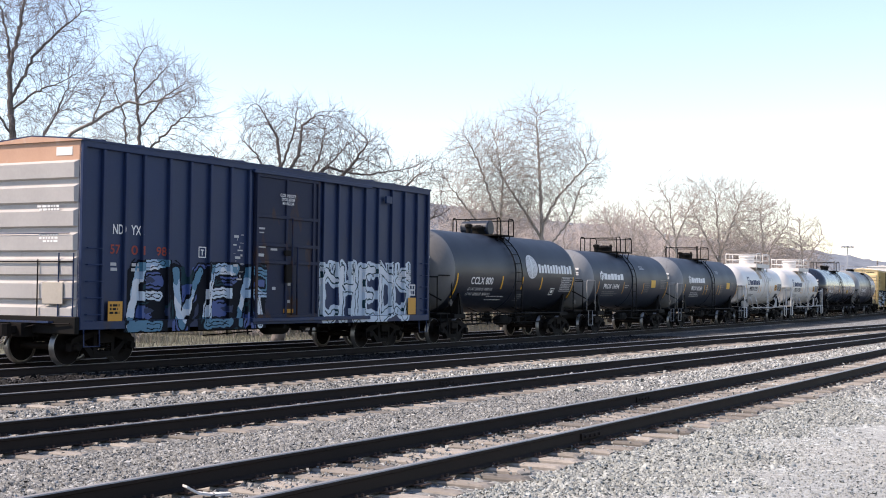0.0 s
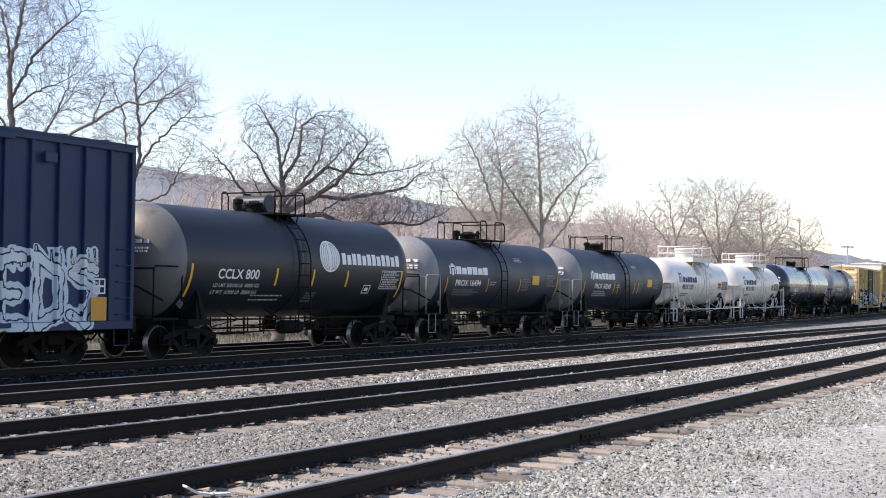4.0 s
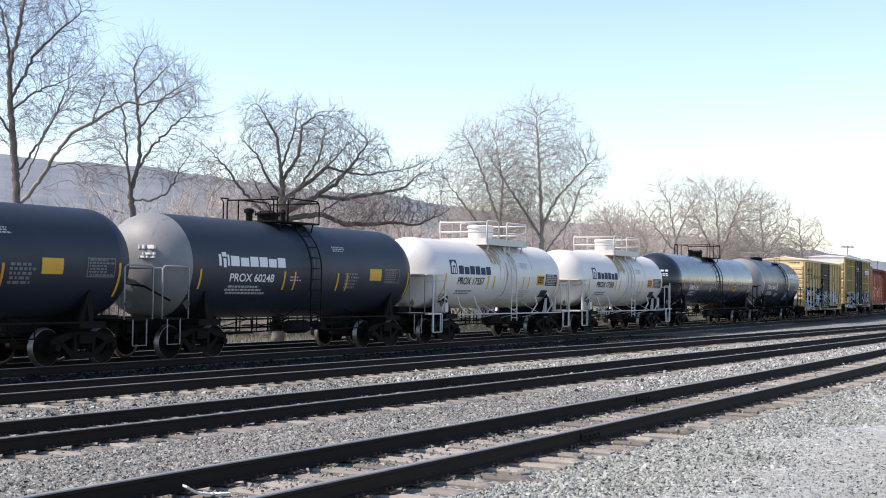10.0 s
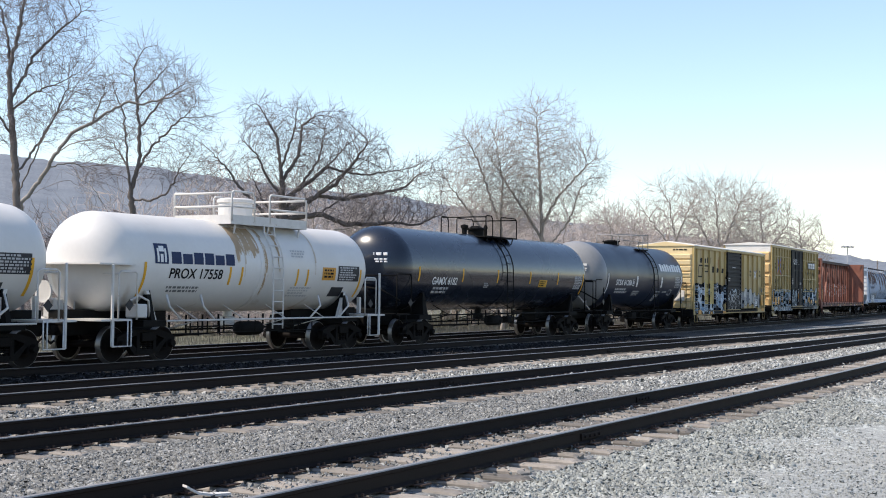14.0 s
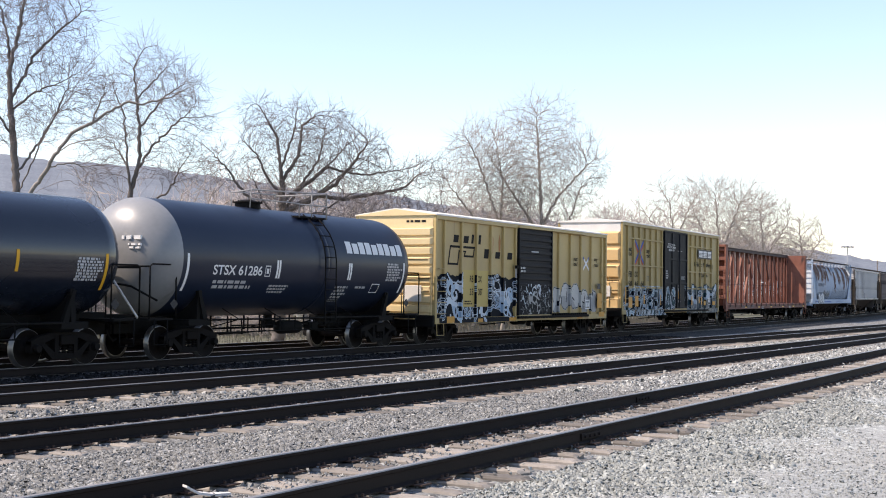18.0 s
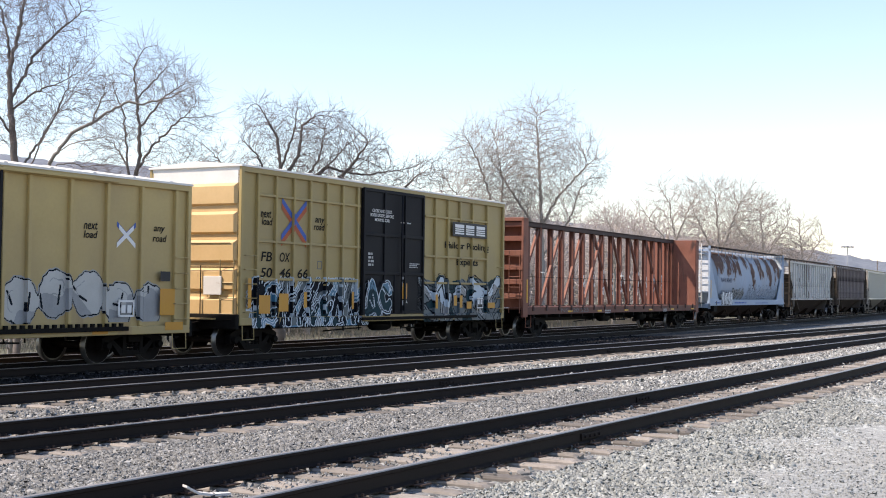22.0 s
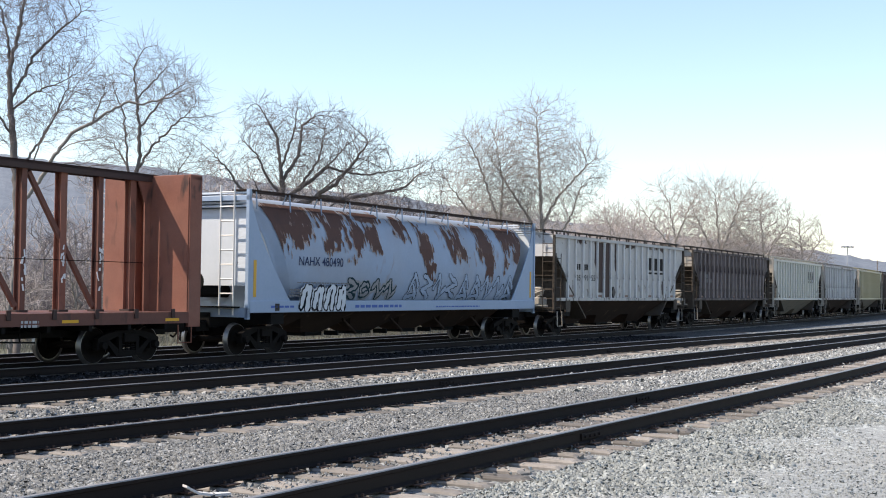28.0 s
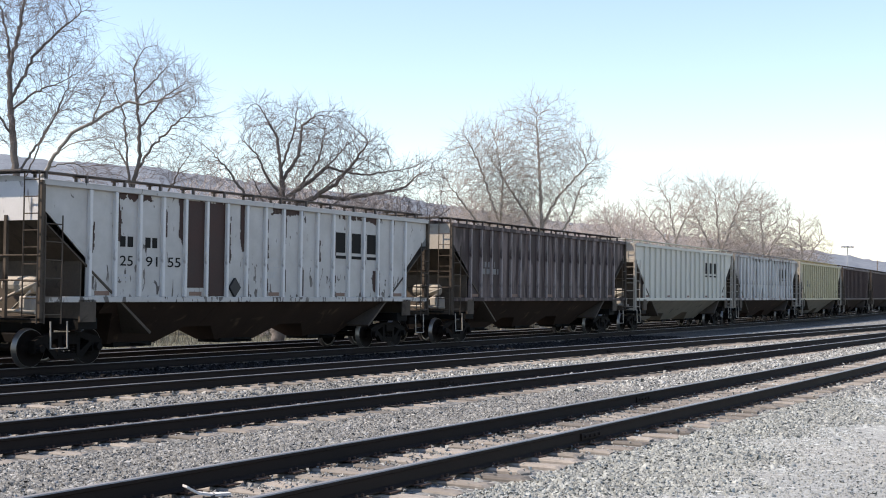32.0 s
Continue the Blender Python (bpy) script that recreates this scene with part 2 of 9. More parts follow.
def build_ground():
    ds = [-3000, -400, -60, -10, -3, 0, 1.5, 3, 4, 4.6, 5.2, 5.6, 6.5, 7.4, 8.3, 9.2, 9.8, 10.3, 11.2, 12, 13, 14, 15.2, 16.2, 17.2, 18.2, 19.3, 20.3, 21.5, 23.3,
          25.5, 27.4, 29.5, 30.5, 31.5, 33, 36, 40, 46, 60, 90, 160, 300, 700, 1500, 4000]
    xs = [-3000, -800, -250, -80, -30] + [-10 + 1.5 * i for i in range(50)] + [70 + 6 * i for i in range(40)] + [330, 420, 600, 1000, 2000, 4000]
    verts, faces, fm = [], [], []
    for x in xs:
        for d in ds:
            fade = 1.0 if 0 <= d <= 60 else max(0.0, 1 - (d - 60) / 240 if d > 60 else 1 + d / 60)
            bow = min(x * x / (2 * BEND), 60) * fade
            near = 1.0 if d < 30 and -12 < x < 70 else 0.0
            z = ground_z(d) + near * 0.018 * noise.noise((x * 0.6, d * 0.9, 0)) + (0.12 * noise.noise((x * 0.15, d * 0.2, 3)) if 31 < d < 200 else 0)
            verts.append((x, d + bow, z))
    nd = len(ds)
    for i in range(len(xs) - 1):
        for j in range(nd - 1):
            faces.append((i * nd + j, (i + 1) * nd + j, (i + 1) * nd + j + 1, i * nd + j + 1))
            d = (ds[j] + ds[j + 1]) / 2
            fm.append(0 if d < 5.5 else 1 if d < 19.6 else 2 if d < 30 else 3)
    g = mesh_ob("ground", verts, faces, None, smooth=True, mats=[M_GROUND, M_BALLAST, M_SHADE_BALLAST, M_GRASS_GROUND], face_mats=fm)
    tagged(g, "grey crushed-stone yard ground with grass beyond the tracks", "ground", kind="structure")


# rail section: foot, web, head (across, up from the foot)
RAIL = [(-0.076, 0), (0.076, 0), (0.076, 0.012), (0.013, 0.032), (0.009, 0.134), (0.034, 0.146), (0.037, 0.176), (0.031, 0.186), (-0.031, 0.186),
        (-0.037, 0.176), (-0.034, 0.146), (-0.009, 0.134), (-0.013, 0.032), (-0.076, 0.012)]


def build_rail(track, side, s0, s1, parent, step=2.0):
    zt = TRACKS[track][3]
    verts, faces, fm = [], [], []
    n = int((s1 - s0) / step) + 1
    for i in range(n):
        s = s0 + i * step
        x, y, th = at_track(track, s, side)
        wob = 0.006 * noise.noise((s * 0.15, side, 7))
        for u, w in RAIL:
            verts.append((x - math.sin(th) * u, y + math.cos(th) * u, zt - 0.186 + w + wob))
    k = len(RAIL)
    for i in range(n - 1):
        for j in range(k):
            faces.append((i * k + j, i * k + (j + 1) % k, (i + 1) * k + (j + 1) % k, (i + 1) * k + j))
            fm.append(1 if j in (6, 7, 8) else 0)
    faces += [tuple(range(k))[::-1], tuple(range((n - 1) * k, n * k))]
    fm += [0, 0]
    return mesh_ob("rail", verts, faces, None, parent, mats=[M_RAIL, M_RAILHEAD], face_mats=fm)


def build_tracks():
    out = {}
    for name, s0, s1 in (("near", -6, 120), ("second", -6, 160), ("third", -6, 200), ("train", -60, 420), ("far", -60, 420)):
        tr = new("railway_track")
        words = {"near": "rusty steel rails on weathered wooden ties in pale gravel", "train": "railway track under the passing train with ballast coloured as shadowed",
                 "far": "dark railway track behind the train beside the grass"}
        tagged(tr, words.get(name, "rusty railway track with light ballast round its ties"), "railway track", "yard tracks", "structure")
        for side in (-0.7525, 0.7525):
            build_rail(name, side, s0, s1, tr)
        out[name] = tr
    return out


build_ground()
TRACK_OBS = build_tracks()


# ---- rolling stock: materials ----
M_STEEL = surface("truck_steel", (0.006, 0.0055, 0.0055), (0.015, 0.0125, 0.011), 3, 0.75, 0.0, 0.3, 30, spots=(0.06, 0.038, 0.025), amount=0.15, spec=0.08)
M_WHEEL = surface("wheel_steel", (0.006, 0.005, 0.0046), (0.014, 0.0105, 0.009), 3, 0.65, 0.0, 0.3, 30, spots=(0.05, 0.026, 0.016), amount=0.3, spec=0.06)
M_TREAD = surface("worn_tread", (0.16, 0.155, 0.15), (0.28, 0.27, 0.26), 4, 0.38, 0.9, 0.05, 60)
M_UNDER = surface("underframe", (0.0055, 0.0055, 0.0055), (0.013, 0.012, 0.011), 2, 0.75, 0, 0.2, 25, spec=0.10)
M_NAVY = surface("navy_paint", (0.0060, 0.0150, 0.048), (0.0115, 0.0275, 0.082), 0.8, 0.5, 0, 0.10, 14, spots=(0.034, 0.024, 0.022), amount=0.36, streak=0.88, spec=0.25, grime=(0.021, 0.043, 0.094), grime_amount=0.5, band=(3.0, 1.0, 0.16))
M_NAVY_DOOR = surface("rusting_navy_door", (0.008, 0.013, 0.032), (0.016, 0.023, 0.052), 1.2, 0.6, 0, 0.12, 14, spots=(0.050, 0.026, 0.018), amount=0.60, streak=0.6, spec=0.2, band=(4.2, 1.4, 0.12))
# faded navy, paled further to put sunlight on the left end
M_NAVY_END = surface("sunlit_navy_end", (0.31, 0.295, 0.285), (0.42, 0.40, 0.385), 1.2, 0.55, 0, 0.1, 14, spots=(0.30, 0.27, 0.25), amount=0.35, streak=0.5)
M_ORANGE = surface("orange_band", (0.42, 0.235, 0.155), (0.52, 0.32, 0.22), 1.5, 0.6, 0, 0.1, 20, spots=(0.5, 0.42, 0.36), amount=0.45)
M_TANK = surface("black_tank_paint", (0.008, 0.0115, 0.020), (0.014, 0.019, 0.030), 0.7, 0.42, 0, 0.05, 9, spots=(0.034, 0.035, 0.038), amount=0.22, streak=0.85, grime=(0.020, 0.024, 0.032), grime_amount=0.4, spec=0.26)
M_TANK_NAVY = surface("navy_black_tank", (0.009, 0.015, 0.032), (0.014, 0.022, 0.043), 0.7, 0.34, 0, 0.04, 9, spots=(0.030, 0.034, 0.044), amount=0.22, streak=0.85, grime=(0.022, 0.029, 0.044), grime_amount=0.4, spec=0.22, coat=0.04)
M_TANK_DULL = surface("dull_black_tank", (0.011, 0.0175, 0.031), (0.018, 0.026, 0.042), 0.7, 0.48, 0, 0.05, 9, spots=(0.042, 0.046, 0.052), amount=0.26, streak=0.85, grime=(0.026, 0.033, 0.046), grime_amount=0.5, spec=0.32)
M_TANK_GLOSS = surface("gloss_black_tank", (0.007, 0.011, 0.020), (0.012, 0.017, 0.028), 0.5, 0.26, 0, 0.02, 6, coat=0.25, spec=0.5)
# shell paints lightened to put sunlight on the left heads
M_HEAD = surface("sunlit_tank_head", (0.15, 0.155, 0.16), (0.24, 0.245, 0.25), 0.9, 0.55, 0, 0.05, 10, spots=(0.07, 0.07, 0.07), amount=0.35, streak=0.4)
M_HEAD_DARK = surface("sunlit_black_tank_head", (0.10, 0.10, 0.101), (0.155, 0.155, 0.155), 0.9, 0.5, 0, 0.05, 10, spots=(0.03, 0.03, 0.03), amount=0.35, streak=0.4)
M_HEAD_BRIGHT = surface("sunlit_navy_tank_head", (0.19, 0.192, 0.192), (0.27, 0.272, 0.27), 0.9, 0.34, 0, 0.04, 10, spots=(0.11, 0.10, 0.09), amount=0.30, streak=0.6, spec=0.5)
M_WHITE = surface("white_tank_paint", (0.62, 0.605, 0.58), (0.74, 0.725, 0.70), 0.6, 0.42, 0, 0.04, 9, spots=(0.40, 0.31, 0.22), amount=0.36, streak=0.93, grime=(0.50, 0.46, 0.40), grime_amount=0.55, band=(2.8, 1.2, 0.12))
M_WHITE_TRIM = surface("white_trim", (0.50, 0.48, 0.45), (0.66, 0.64, 0.61), 4, 0.55, 0, 0.1, 30, spots=(0.24, 0.15, 0.09), amount=0.32)
M_YELLOW = surface("faded_yellow_paint", (0.40, 0.29, 0.11), (0.52, 0.385, 0.16), 0.8, 0.55, 0, 0.08, 12, spots=(0.20, 0.095, 0.045), amount=0.42, streak=0.92, grime=(0.30, 0.22, 0.125), grime_amount=0.6, band=(3.2, 0.9, 0.12))
M_YELLOW_B = surface("ochre_yellow_paint", (0.32, 0.235, 0.088), (0.42, 0.31, 0.118), 0.8, 0.55, 0, 0.08, 12, spots=(0.14, 0.09, 0.055), amount=0.36, streak=0.92, grime=(0.25, 0.195, 0.115), grime_amount=0.6, band=(3.0, 0.9, 0.14))
M_PANEL_Y = surface("fresh_yellow_paint", (0.42, 0.31, 0.085), (0.50, 0.37, 0.12), 0.8, 0.55, 0, 0.05, 12)
# lighter copies of the side paints for the ends the sun strikes
M_OCHRE_END = surface("sunlit_ochre_end", (0.56, 0.37, 0.165), (0.68, 0.47, 0.23), 1.1, 0.55, 0, 0.08, 12, spots=(0.22, 0.14, 0.075), amount=0.28, streak=0.5)
M_YELLOW_END = surface("sunlit_yellow_end", (0.66, 0.50, 0.26), (0.78, 0.62, 0.36), 1.1, 0.55, 0, 0.08, 12, spots=(0.30, 0.17, 0.08), amount=0.32, streak=0.5)
M_BLACK_DOOR = surface("black_door_paint", (0.006, 0.006, 0.008), (0.012, 0.012, 0.015), 1, 0.65, 0, 0.1, 15, spots=(0.03, 0.022, 0.018), amount=0.3, streak=0.8, spec=0.18)
M_CREAM_ROOF = surface("galvanised_roof", (0.62, 0.60, 0.56), (0.76, 0.74, 0.70), 1.5, 0.5, 0, 0.1, 15, spots=(0.4, 0.28, 0.16), amount=0.25)
M_RUST_RED = surface("rust_red_paint", (0.15, 0.052, 0.034), (0.25, 0.095, 0.062), 1.5, 0.7, 0, 0.15, 18, spots=(0.055, 0.028, 0.022), amount=0.55, streak=0.7, grime=(0.34, 0.17, 0.12), grime_amount=0.4)
M_RUST_MID = surface("mid_rust_red_paint", (0.10, 0.038, 0.027), (0.17, 0.068, 0.047), 1.5, 0.7, 0, 0.15, 18, spots=(0.045, 0.024, 0.02), amount=0.5, streak=0.7)
M_RUST_DARK = surface("dark_rust_brown", (0.028, 0.015, 0.012), (0.060, 0.028, 0.022), 1.5, 0.7, 0, 0.15, 18, spots=(0.13, 0.055, 0.038), amount=0.32, streak=0.6)
M_PALE_BLUE = surface("pale_blue_paint", (0.25, 0.335, 0.45), (0.33, 0.415, 0.53), 0.7, 0.6, 0, 0.06, 10, spots=(0.22, 0.20, 0.18), amount=0.20, streak=0.8)
# the hopper's blue raised so its ends look sunlit
M_BLUE_END = surface("sunlit_blue_end", (0.56, 0.61, 0.66), (0.68, 0.72, 0.76), 0.9, 0.6, 0, 0.06, 10, spots=(0.36, 0.30, 0.26), amount=0.22, streak=0.7)
M_BLUE_RUST = surface("weathered_pale_blue", (0.25, 0.335, 0.455), (0.33, 0.415, 0.535), 1.15, 0.65, 0, 0.10, 10, spots=(0.26, 0.20, 0.17), amount=0.42, streak=0.7, grime=(0.30, 0.29, 0.29), grime_amount=0.5, band=(1.9, 4.0, 0.10), crisp=0.10)
M_BARE_RUST = surface("bare_rust", (0.060, 0.029, 0.023), (0.118, 0.056, 0.042), 2.6, 0.8, 0, 0.15, 18, spots=(0.17, 0.12, 0.105), amount=0.40, streak=0.6)
M_RUST_RIM = surface("orange_rust_rim", (0.17, 0.105, 0.080), (0.25, 0.165, 0.125), 3, 0.75, 0, 0.1, 18)
M_RUST_TINT = surface("rust_washed_blue", (0.29, 0.26, 0.26), (0.34, 0.32, 0.33), 3, 0.7, 0, 0.1, 18)
M_HOP = [surface("stained_white_hopper", (0.41, 0.40, 0.38), (0.515, 0.50, 0.475), 3.4, 0.6, 0, 0.08, 12, spots=(0.06, 0.048, 0.042), amount=0.47, streak=0.62, grime=(0.33, 0.31, 0.285), grime_amount=0.5, crisp=0.03, band=(2.6, 1.5, 0.10)),
         surface("sooty_brown_hopper", (0.085, 0.058, 0.054), (0.175, 0.135, 0.126), 1.7, 0.7, 0, 0.1, 12, spots=(0.034, 0.021, 0.020), amount=1.05, streak=0.84),
         surface("cream_hopper", (0.50, 0.485, 0.42), (0.60, 0.58, 0.51), 0.8, 0.6, 0, 0.06, 12, spots=(0.30, 0.28, 0.24), amount=0.12, streak=0.8),
         surface("streaked_grey_hopper", (0.40, 0.38, 0.36), (0.52, 0.50, 0.48), 0.9, 0.6, 0, 0.08, 12, spots=(0.09, 0.065, 0.06), amount=0.82, streak=0.88, grime=(0.25, 0.22, 0.20), grime_amount=0.5),
         surface("tan_hopper", (0.40, 0.35, 0.22), (0.50, 0.45, 0.30), 0.8, 0.6, 0, 0.06, 12, spots=(0.25, 0.2, 0.13), amount=0.2, streak=0.8),
         surface("dark_brown_hopper", (0.060, 0.040, 0.036), (0.10, 0.068, 0.060), 0.9, 0.7, 0, 0.08, 12, spots=(0.16, 0.14, 0.13), amount=0.22, streak=0.85)]
M_POST_PALE = surface("pale_hopper_post", (0.52, 0.515, 0.50), (0.66, 0.65, 0.63), 1.6, 0.6, 0, 0.08, 20, spots=(0.075, 0.055, 0.048), amount=0.52, streak=0.5)
M_POST_BROWN = surface("worn_brown_post", (0.16, 0.128, 0.12), (0.32, 0.275, 0.262), 1.6, 0.7, 0, 0.08, 20, spots=(0.04, 0.026, 0.024), amount=0.68, streak=0.6)
M_GREY_RAIL = surface("grey_handrail", (0.20, 0.20, 0.20), (0.34, 0.335, 0.325), 3, 0.55, 0, 0.1, 30)
M_HOP_END = surface("dusty_hopper_end", (0.30, 0.27, 0.23), (0.45, 0.41, 0.35), 1.2, 0.7, 0, 0.1, 14, spots=(0.16, 0.12, 0.09), amount=0.4)
M_SLOPE = surface("dusty_brown_slope_sheet", (0.055, 0.043, 0.034), (0.12, 0.098, 0.078), 1.2, 0.75, 0, 0.1, 14, spots=(0.028, 0.021, 0.017), amount=0.5, spec=0.1)
M_CHUTE = surface("rusty_chute", (0.024, 0.0165, 0.0135), (0.060, 0.040, 0.031), 1.2, 0.8, 0, 0.15, 14, spots=(0.10, 0.068, 0.050), amount=0.45, streak=0.3, spec=0.12)
M_BOARD = surface("weathered_running_board", (0.05, 0.042, 0.037), (0.12, 0.102, 0.09), 2.0, 0.75, 0, 0.1, 25, spots=(0.03, 0.022, 0.018), amount=0.5)
M_CHUTE_PALE = surface("dusty_chute", (0.14, 0.125, 0.10), (0.26, 0.235, 0.19), 1.2, 0.75, 0, 0.15, 14, spots=(0.05, 0.042, 0.034), amount=0.45, streak=0.3)
M_REFLECT = plain("yellow_reflector", (0.70, 0.36, 0.03), 0.4)
M_REFLECT_W = plain("white_reflector", (0.75, 0.75, 0.74), 0.4)
M_LET_W = plain("white_lettering", (0.72, 0.72, 0.71), 0.6)
M_LET_PALE = plain("pale_lettering", (0.42, 0.42, 0.42), 0.6)
M_LET_DIM = plain("worn_lettering", (0.16, 0.16, 0.16), 0.6)
M_LET_K = plain("black_lettering", (0.014, 0.013, 0.012), 0.8)
M_LET_NAVY = plain("navy_lettering", (0.02, 0.035, 0.09), 0.6)
M_LET_RED = plain("faded_red_lettering", (0.26, 0.05, 0.035), 0.6)
M_LET_BLUE = plain("blue_paint", (0.06, 0.12, 0.38), 0.6)
M_LET_ORANGE = plain("faded_orange_red", (0.42, 0.11, 0.05), 0.6)
M_SIGN = surface("yellow_plate", (0.58, 0.31, 0.02), (0.65, 0.37, 0.035), 4, 0.5, 0, 0.05, 30)
M_SIGN_O = surface("orange_plate", (0.50, 0.22, 0.02), (0.58, 0.28, 0.03), 4, 0.5, 0, 0.05, 30)
M_PANEL_K = plain("black_panel", (0.03, 0.03, 0.033), 0.5)
P_WHITE = surface("spray_white", (0.50, 0.54, 0.58), (0.60, 0.63, 0.66), 3, 0.55, 0, 0, 30)
P_BLACK = plain("spray_black", (0.007, 0.009, 0.014), 0.65, spec=0.08)
P_TEAL = surface("spray_teal", (0.025, 0.12, 0.20), (0.06, 0.20, 0.30), 1.2, 0.5, 0, 0, 30)
P_BLUE = surface("spray_blue", (0.02, 0.05, 0.17), (0.04, 0.085, 0.26), 2, 0.5, 0, 0, 30)
P_SKY = surface("spray_light_blue", (0.22, 0.34, 0.46), (0.32, 0.44, 0.56), 2, 0.5, 0, 0, 30)
P_ICE = surface("spray_ice_blue", (0.40, 0.48, 0.56), (0.52, 0.60, 0.66), 2, 0.5, 0, 0, 30)
P_GREY = surface("spray_grey", (0.20, 0.21, 0.22), (0.34, 0.35, 0.36), 2, 0.5, 0, 0, 30)
P_PALE = surface("spray_pale_grey", (0.38, 0.38, 0.37), (0.50, 0.50, 0.48), 2, 0.5, 0, 0, 30)
P_SLATE = surface("spray_slate", (0.06, 0.085, 0.10), (0.11, 0.14, 0.16), 2, 0.5, 0, 0, 30)
P_DKTEAL = plain("spray_dark_teal", (0.010, 0.036, 0.048), 0.6, spec=0.1)
CARS, WHEELSETS = [], []


# ---- rolling stock: shared pieces ----
SINGLES = ("reflector", "sign_plate", "brand_bar", "brand_mark", "chalk_mark", "door_tag", "bare_panel")


def quads(name, rects, y, mat, parent, label=""):
    """Thin painted rectangles (x0, x1, z0, z1) on a plane that faces the yard."""
    if name in SINGLES:
        for x0, x1, z0, z1 in rects:
            ob = part(name, boxes((x0, x1, y - 0.004, y, z0, z1)), mat, parent, label)
        return ob
    ob = part(name, boxes(*[(x0, x1, y - 0.004, y, z0, z1) for x0, x1, z0, z1 in rects]), mat, parent, label)
    return tagged(ob, label, kind="stuff") if len(rects) > 1 else ob


def wrapped(name, rects, r, zc, mat, parent, label="", lift=0.006):
    """Painted rectangles laid round a tank."""
    if name in SINGLES and len(rects) > 1:
        for rect in rects:
            ob = wrapped(name, [rect], r, zc, mat, parent, label, lift)
        return ob
    verts, faces = [], []
    for x0, x1, z0, z1 in rects:
        n = max(1, int((z1 - z0) / 0.1))
        m = len(verts)
        for i in range(n + 1):
            z = z0 + (z1 - z0) * i / n
            q = math.asin(max(-0.999, min(0.999, (z - zc) / r)))
            for x in (x0, x1):
                verts.append((x, -(r + lift) * math.cos(q), zc + (r + lift) * math.sin(q)))
        faces += [(m + 2 * i, m + 2 * i + 1, m + 2 * i + 3, m + 2 * i + 2) for i in range(n)]
    ob = mesh_ob(name, verts, faces, mat, parent, label=label)
    return tagged(ob, label, kind="stuff") if len(rects) > 1 else ob


def painted(name, x0, x1, z0, z1, surf, mat, parent, label=""):
    """A painted field that lies on the sheet and on the posts that stand proud of it."""
    cuts = [x0] + [c for c in sorted(surf.cuts) if x0 < c < x1] + [x1]
    bm = bmesh.new()
    for a, b in zip(cuts, cuts[1:]):
        y = surf((a + b) / 2, (z0 + z1) / 2) - 0.008
        bm.faces.new([bm.verts.new(v) for v in ((a, y, z0), (b, y, z0), (b, y, z1), (a, y, z1))])
    return part(name, bm, mat, parent, label)


def over_posts(bm, x0, x1, surf, lift):
    """Lays flat paint on the sheet and on the posts that stand proud of it."""
    cuts = [c for c in surf.cuts if x0 < c < x1]
    for cut in cuts:
        bmesh.ops.bisect_plane(bm, geom=bm.verts[:] + bm.edges[:] + bm.faces[:], plane_co=(cut, 0, 0), plane_no=(1, 0, 0))
    bmesh.ops.split_edges(bm, edges=[e for e in bm.edges if any(abs(e.verts[0].co.x - c) < 1e-4 and abs(e.verts[1].co.x - c) < 1e-4 for c in cuts)])
    for fc in bm.faces:
        c = fc.calc_center_median()
        for v in fc.verts:
            v.co.y = surf(c.x, c.z) - lift


def stroke_over(name, poly, surf, lift, mat, parent, label=""):
    """One painted polygon on a car's ribbed side."""
    bm = bmesh.new()
    bm.faces.new([bm.verts.new((x, -1.6, z)) for x, z in poly])
    xs = [p[0] for p in poly]
    over_posts(bm, min(xs), max(xs), surf, lift)
    return part(name, bm, mat, parent, label)


def letters(name, words, x0, x1, z, height, mat, parent, y=None, r=None, zc=0.0, shear=0.0, label="", surf=None):
    """Words from x0 to x1 with their foot at z, on a plane y or round a tank."""
    cu = bpy.data.curves.new(name, "FONT")
    cu.body, cu.shear, cu.offset = words, shear, 0.014 if surf else 0.018 if r else 0.006
    tmp = new("lettering_source", cu)
    me = bpy.data.meshes.new_from_object(tmp)
    bpy.data.objects.remove(tmp)
    bpy.data.curves.remove(cu)
    co = np.empty(len(me.vertices) * 3)
    me.vertices.foreach_get("co", co)
    co = co.reshape(-1, 3)
    lo, hi = co.min(0), co.max(0)
    u = x0 + (co[:, 0] - lo[0]) / (hi[0] - lo[0]) * (x1 - x0)
    w = z + (co[:, 1] - lo[1]) / (hi[1] - lo[1]) * height
    if r:
        q = np.arcsin(np.clip((w - zc) / r, -0.99, 0.99))
        out = np.c_[u, -(r + 0.010) * np.cos(q), zc + (r + 0.010) * np.sin(q)]
    else:
        out = np.c_[u, np.full(len(u), y - 0.006), w]
    me.vertices.foreach_set("co", out.ravel())
    if surf:
        bm = bmesh.new()
        bm.from_mesh(me)
        over_posts(bm, x0, x1, surf, 0.012)
        bm.to_mesh(me)
        bm.free()
    me.name = name
    me.materials.clear()
    me.materials.append(mat)
    me.update()
    ob = new(name, me)
    ob.parent = parent
    if label:
        tagged(ob, label)
    return ob


def rows_of_bars(x0, x1, z0, z1, rows, seed, fill=0.62):
    """Small print too worn to read: rows of short bars."""
    rnd = random.Random(seed)
    out = []
    step = (z1 - z0) / rows
    for i in range(rows):
        x, z = x0 + rnd.uniform(0, 0.06) * (x1 - x0), z1 - (i + 1) * step + step * 0.2
        end = x1 - rnd.uniform(0, 0.3) * (x1 - x0)
        while x < end:
            w = rnd.uniform(0.5, 1.9) * step
            out.append((x, min(x + w, end), z, z + step * fill))
            x += w + step * 0.45
    return out


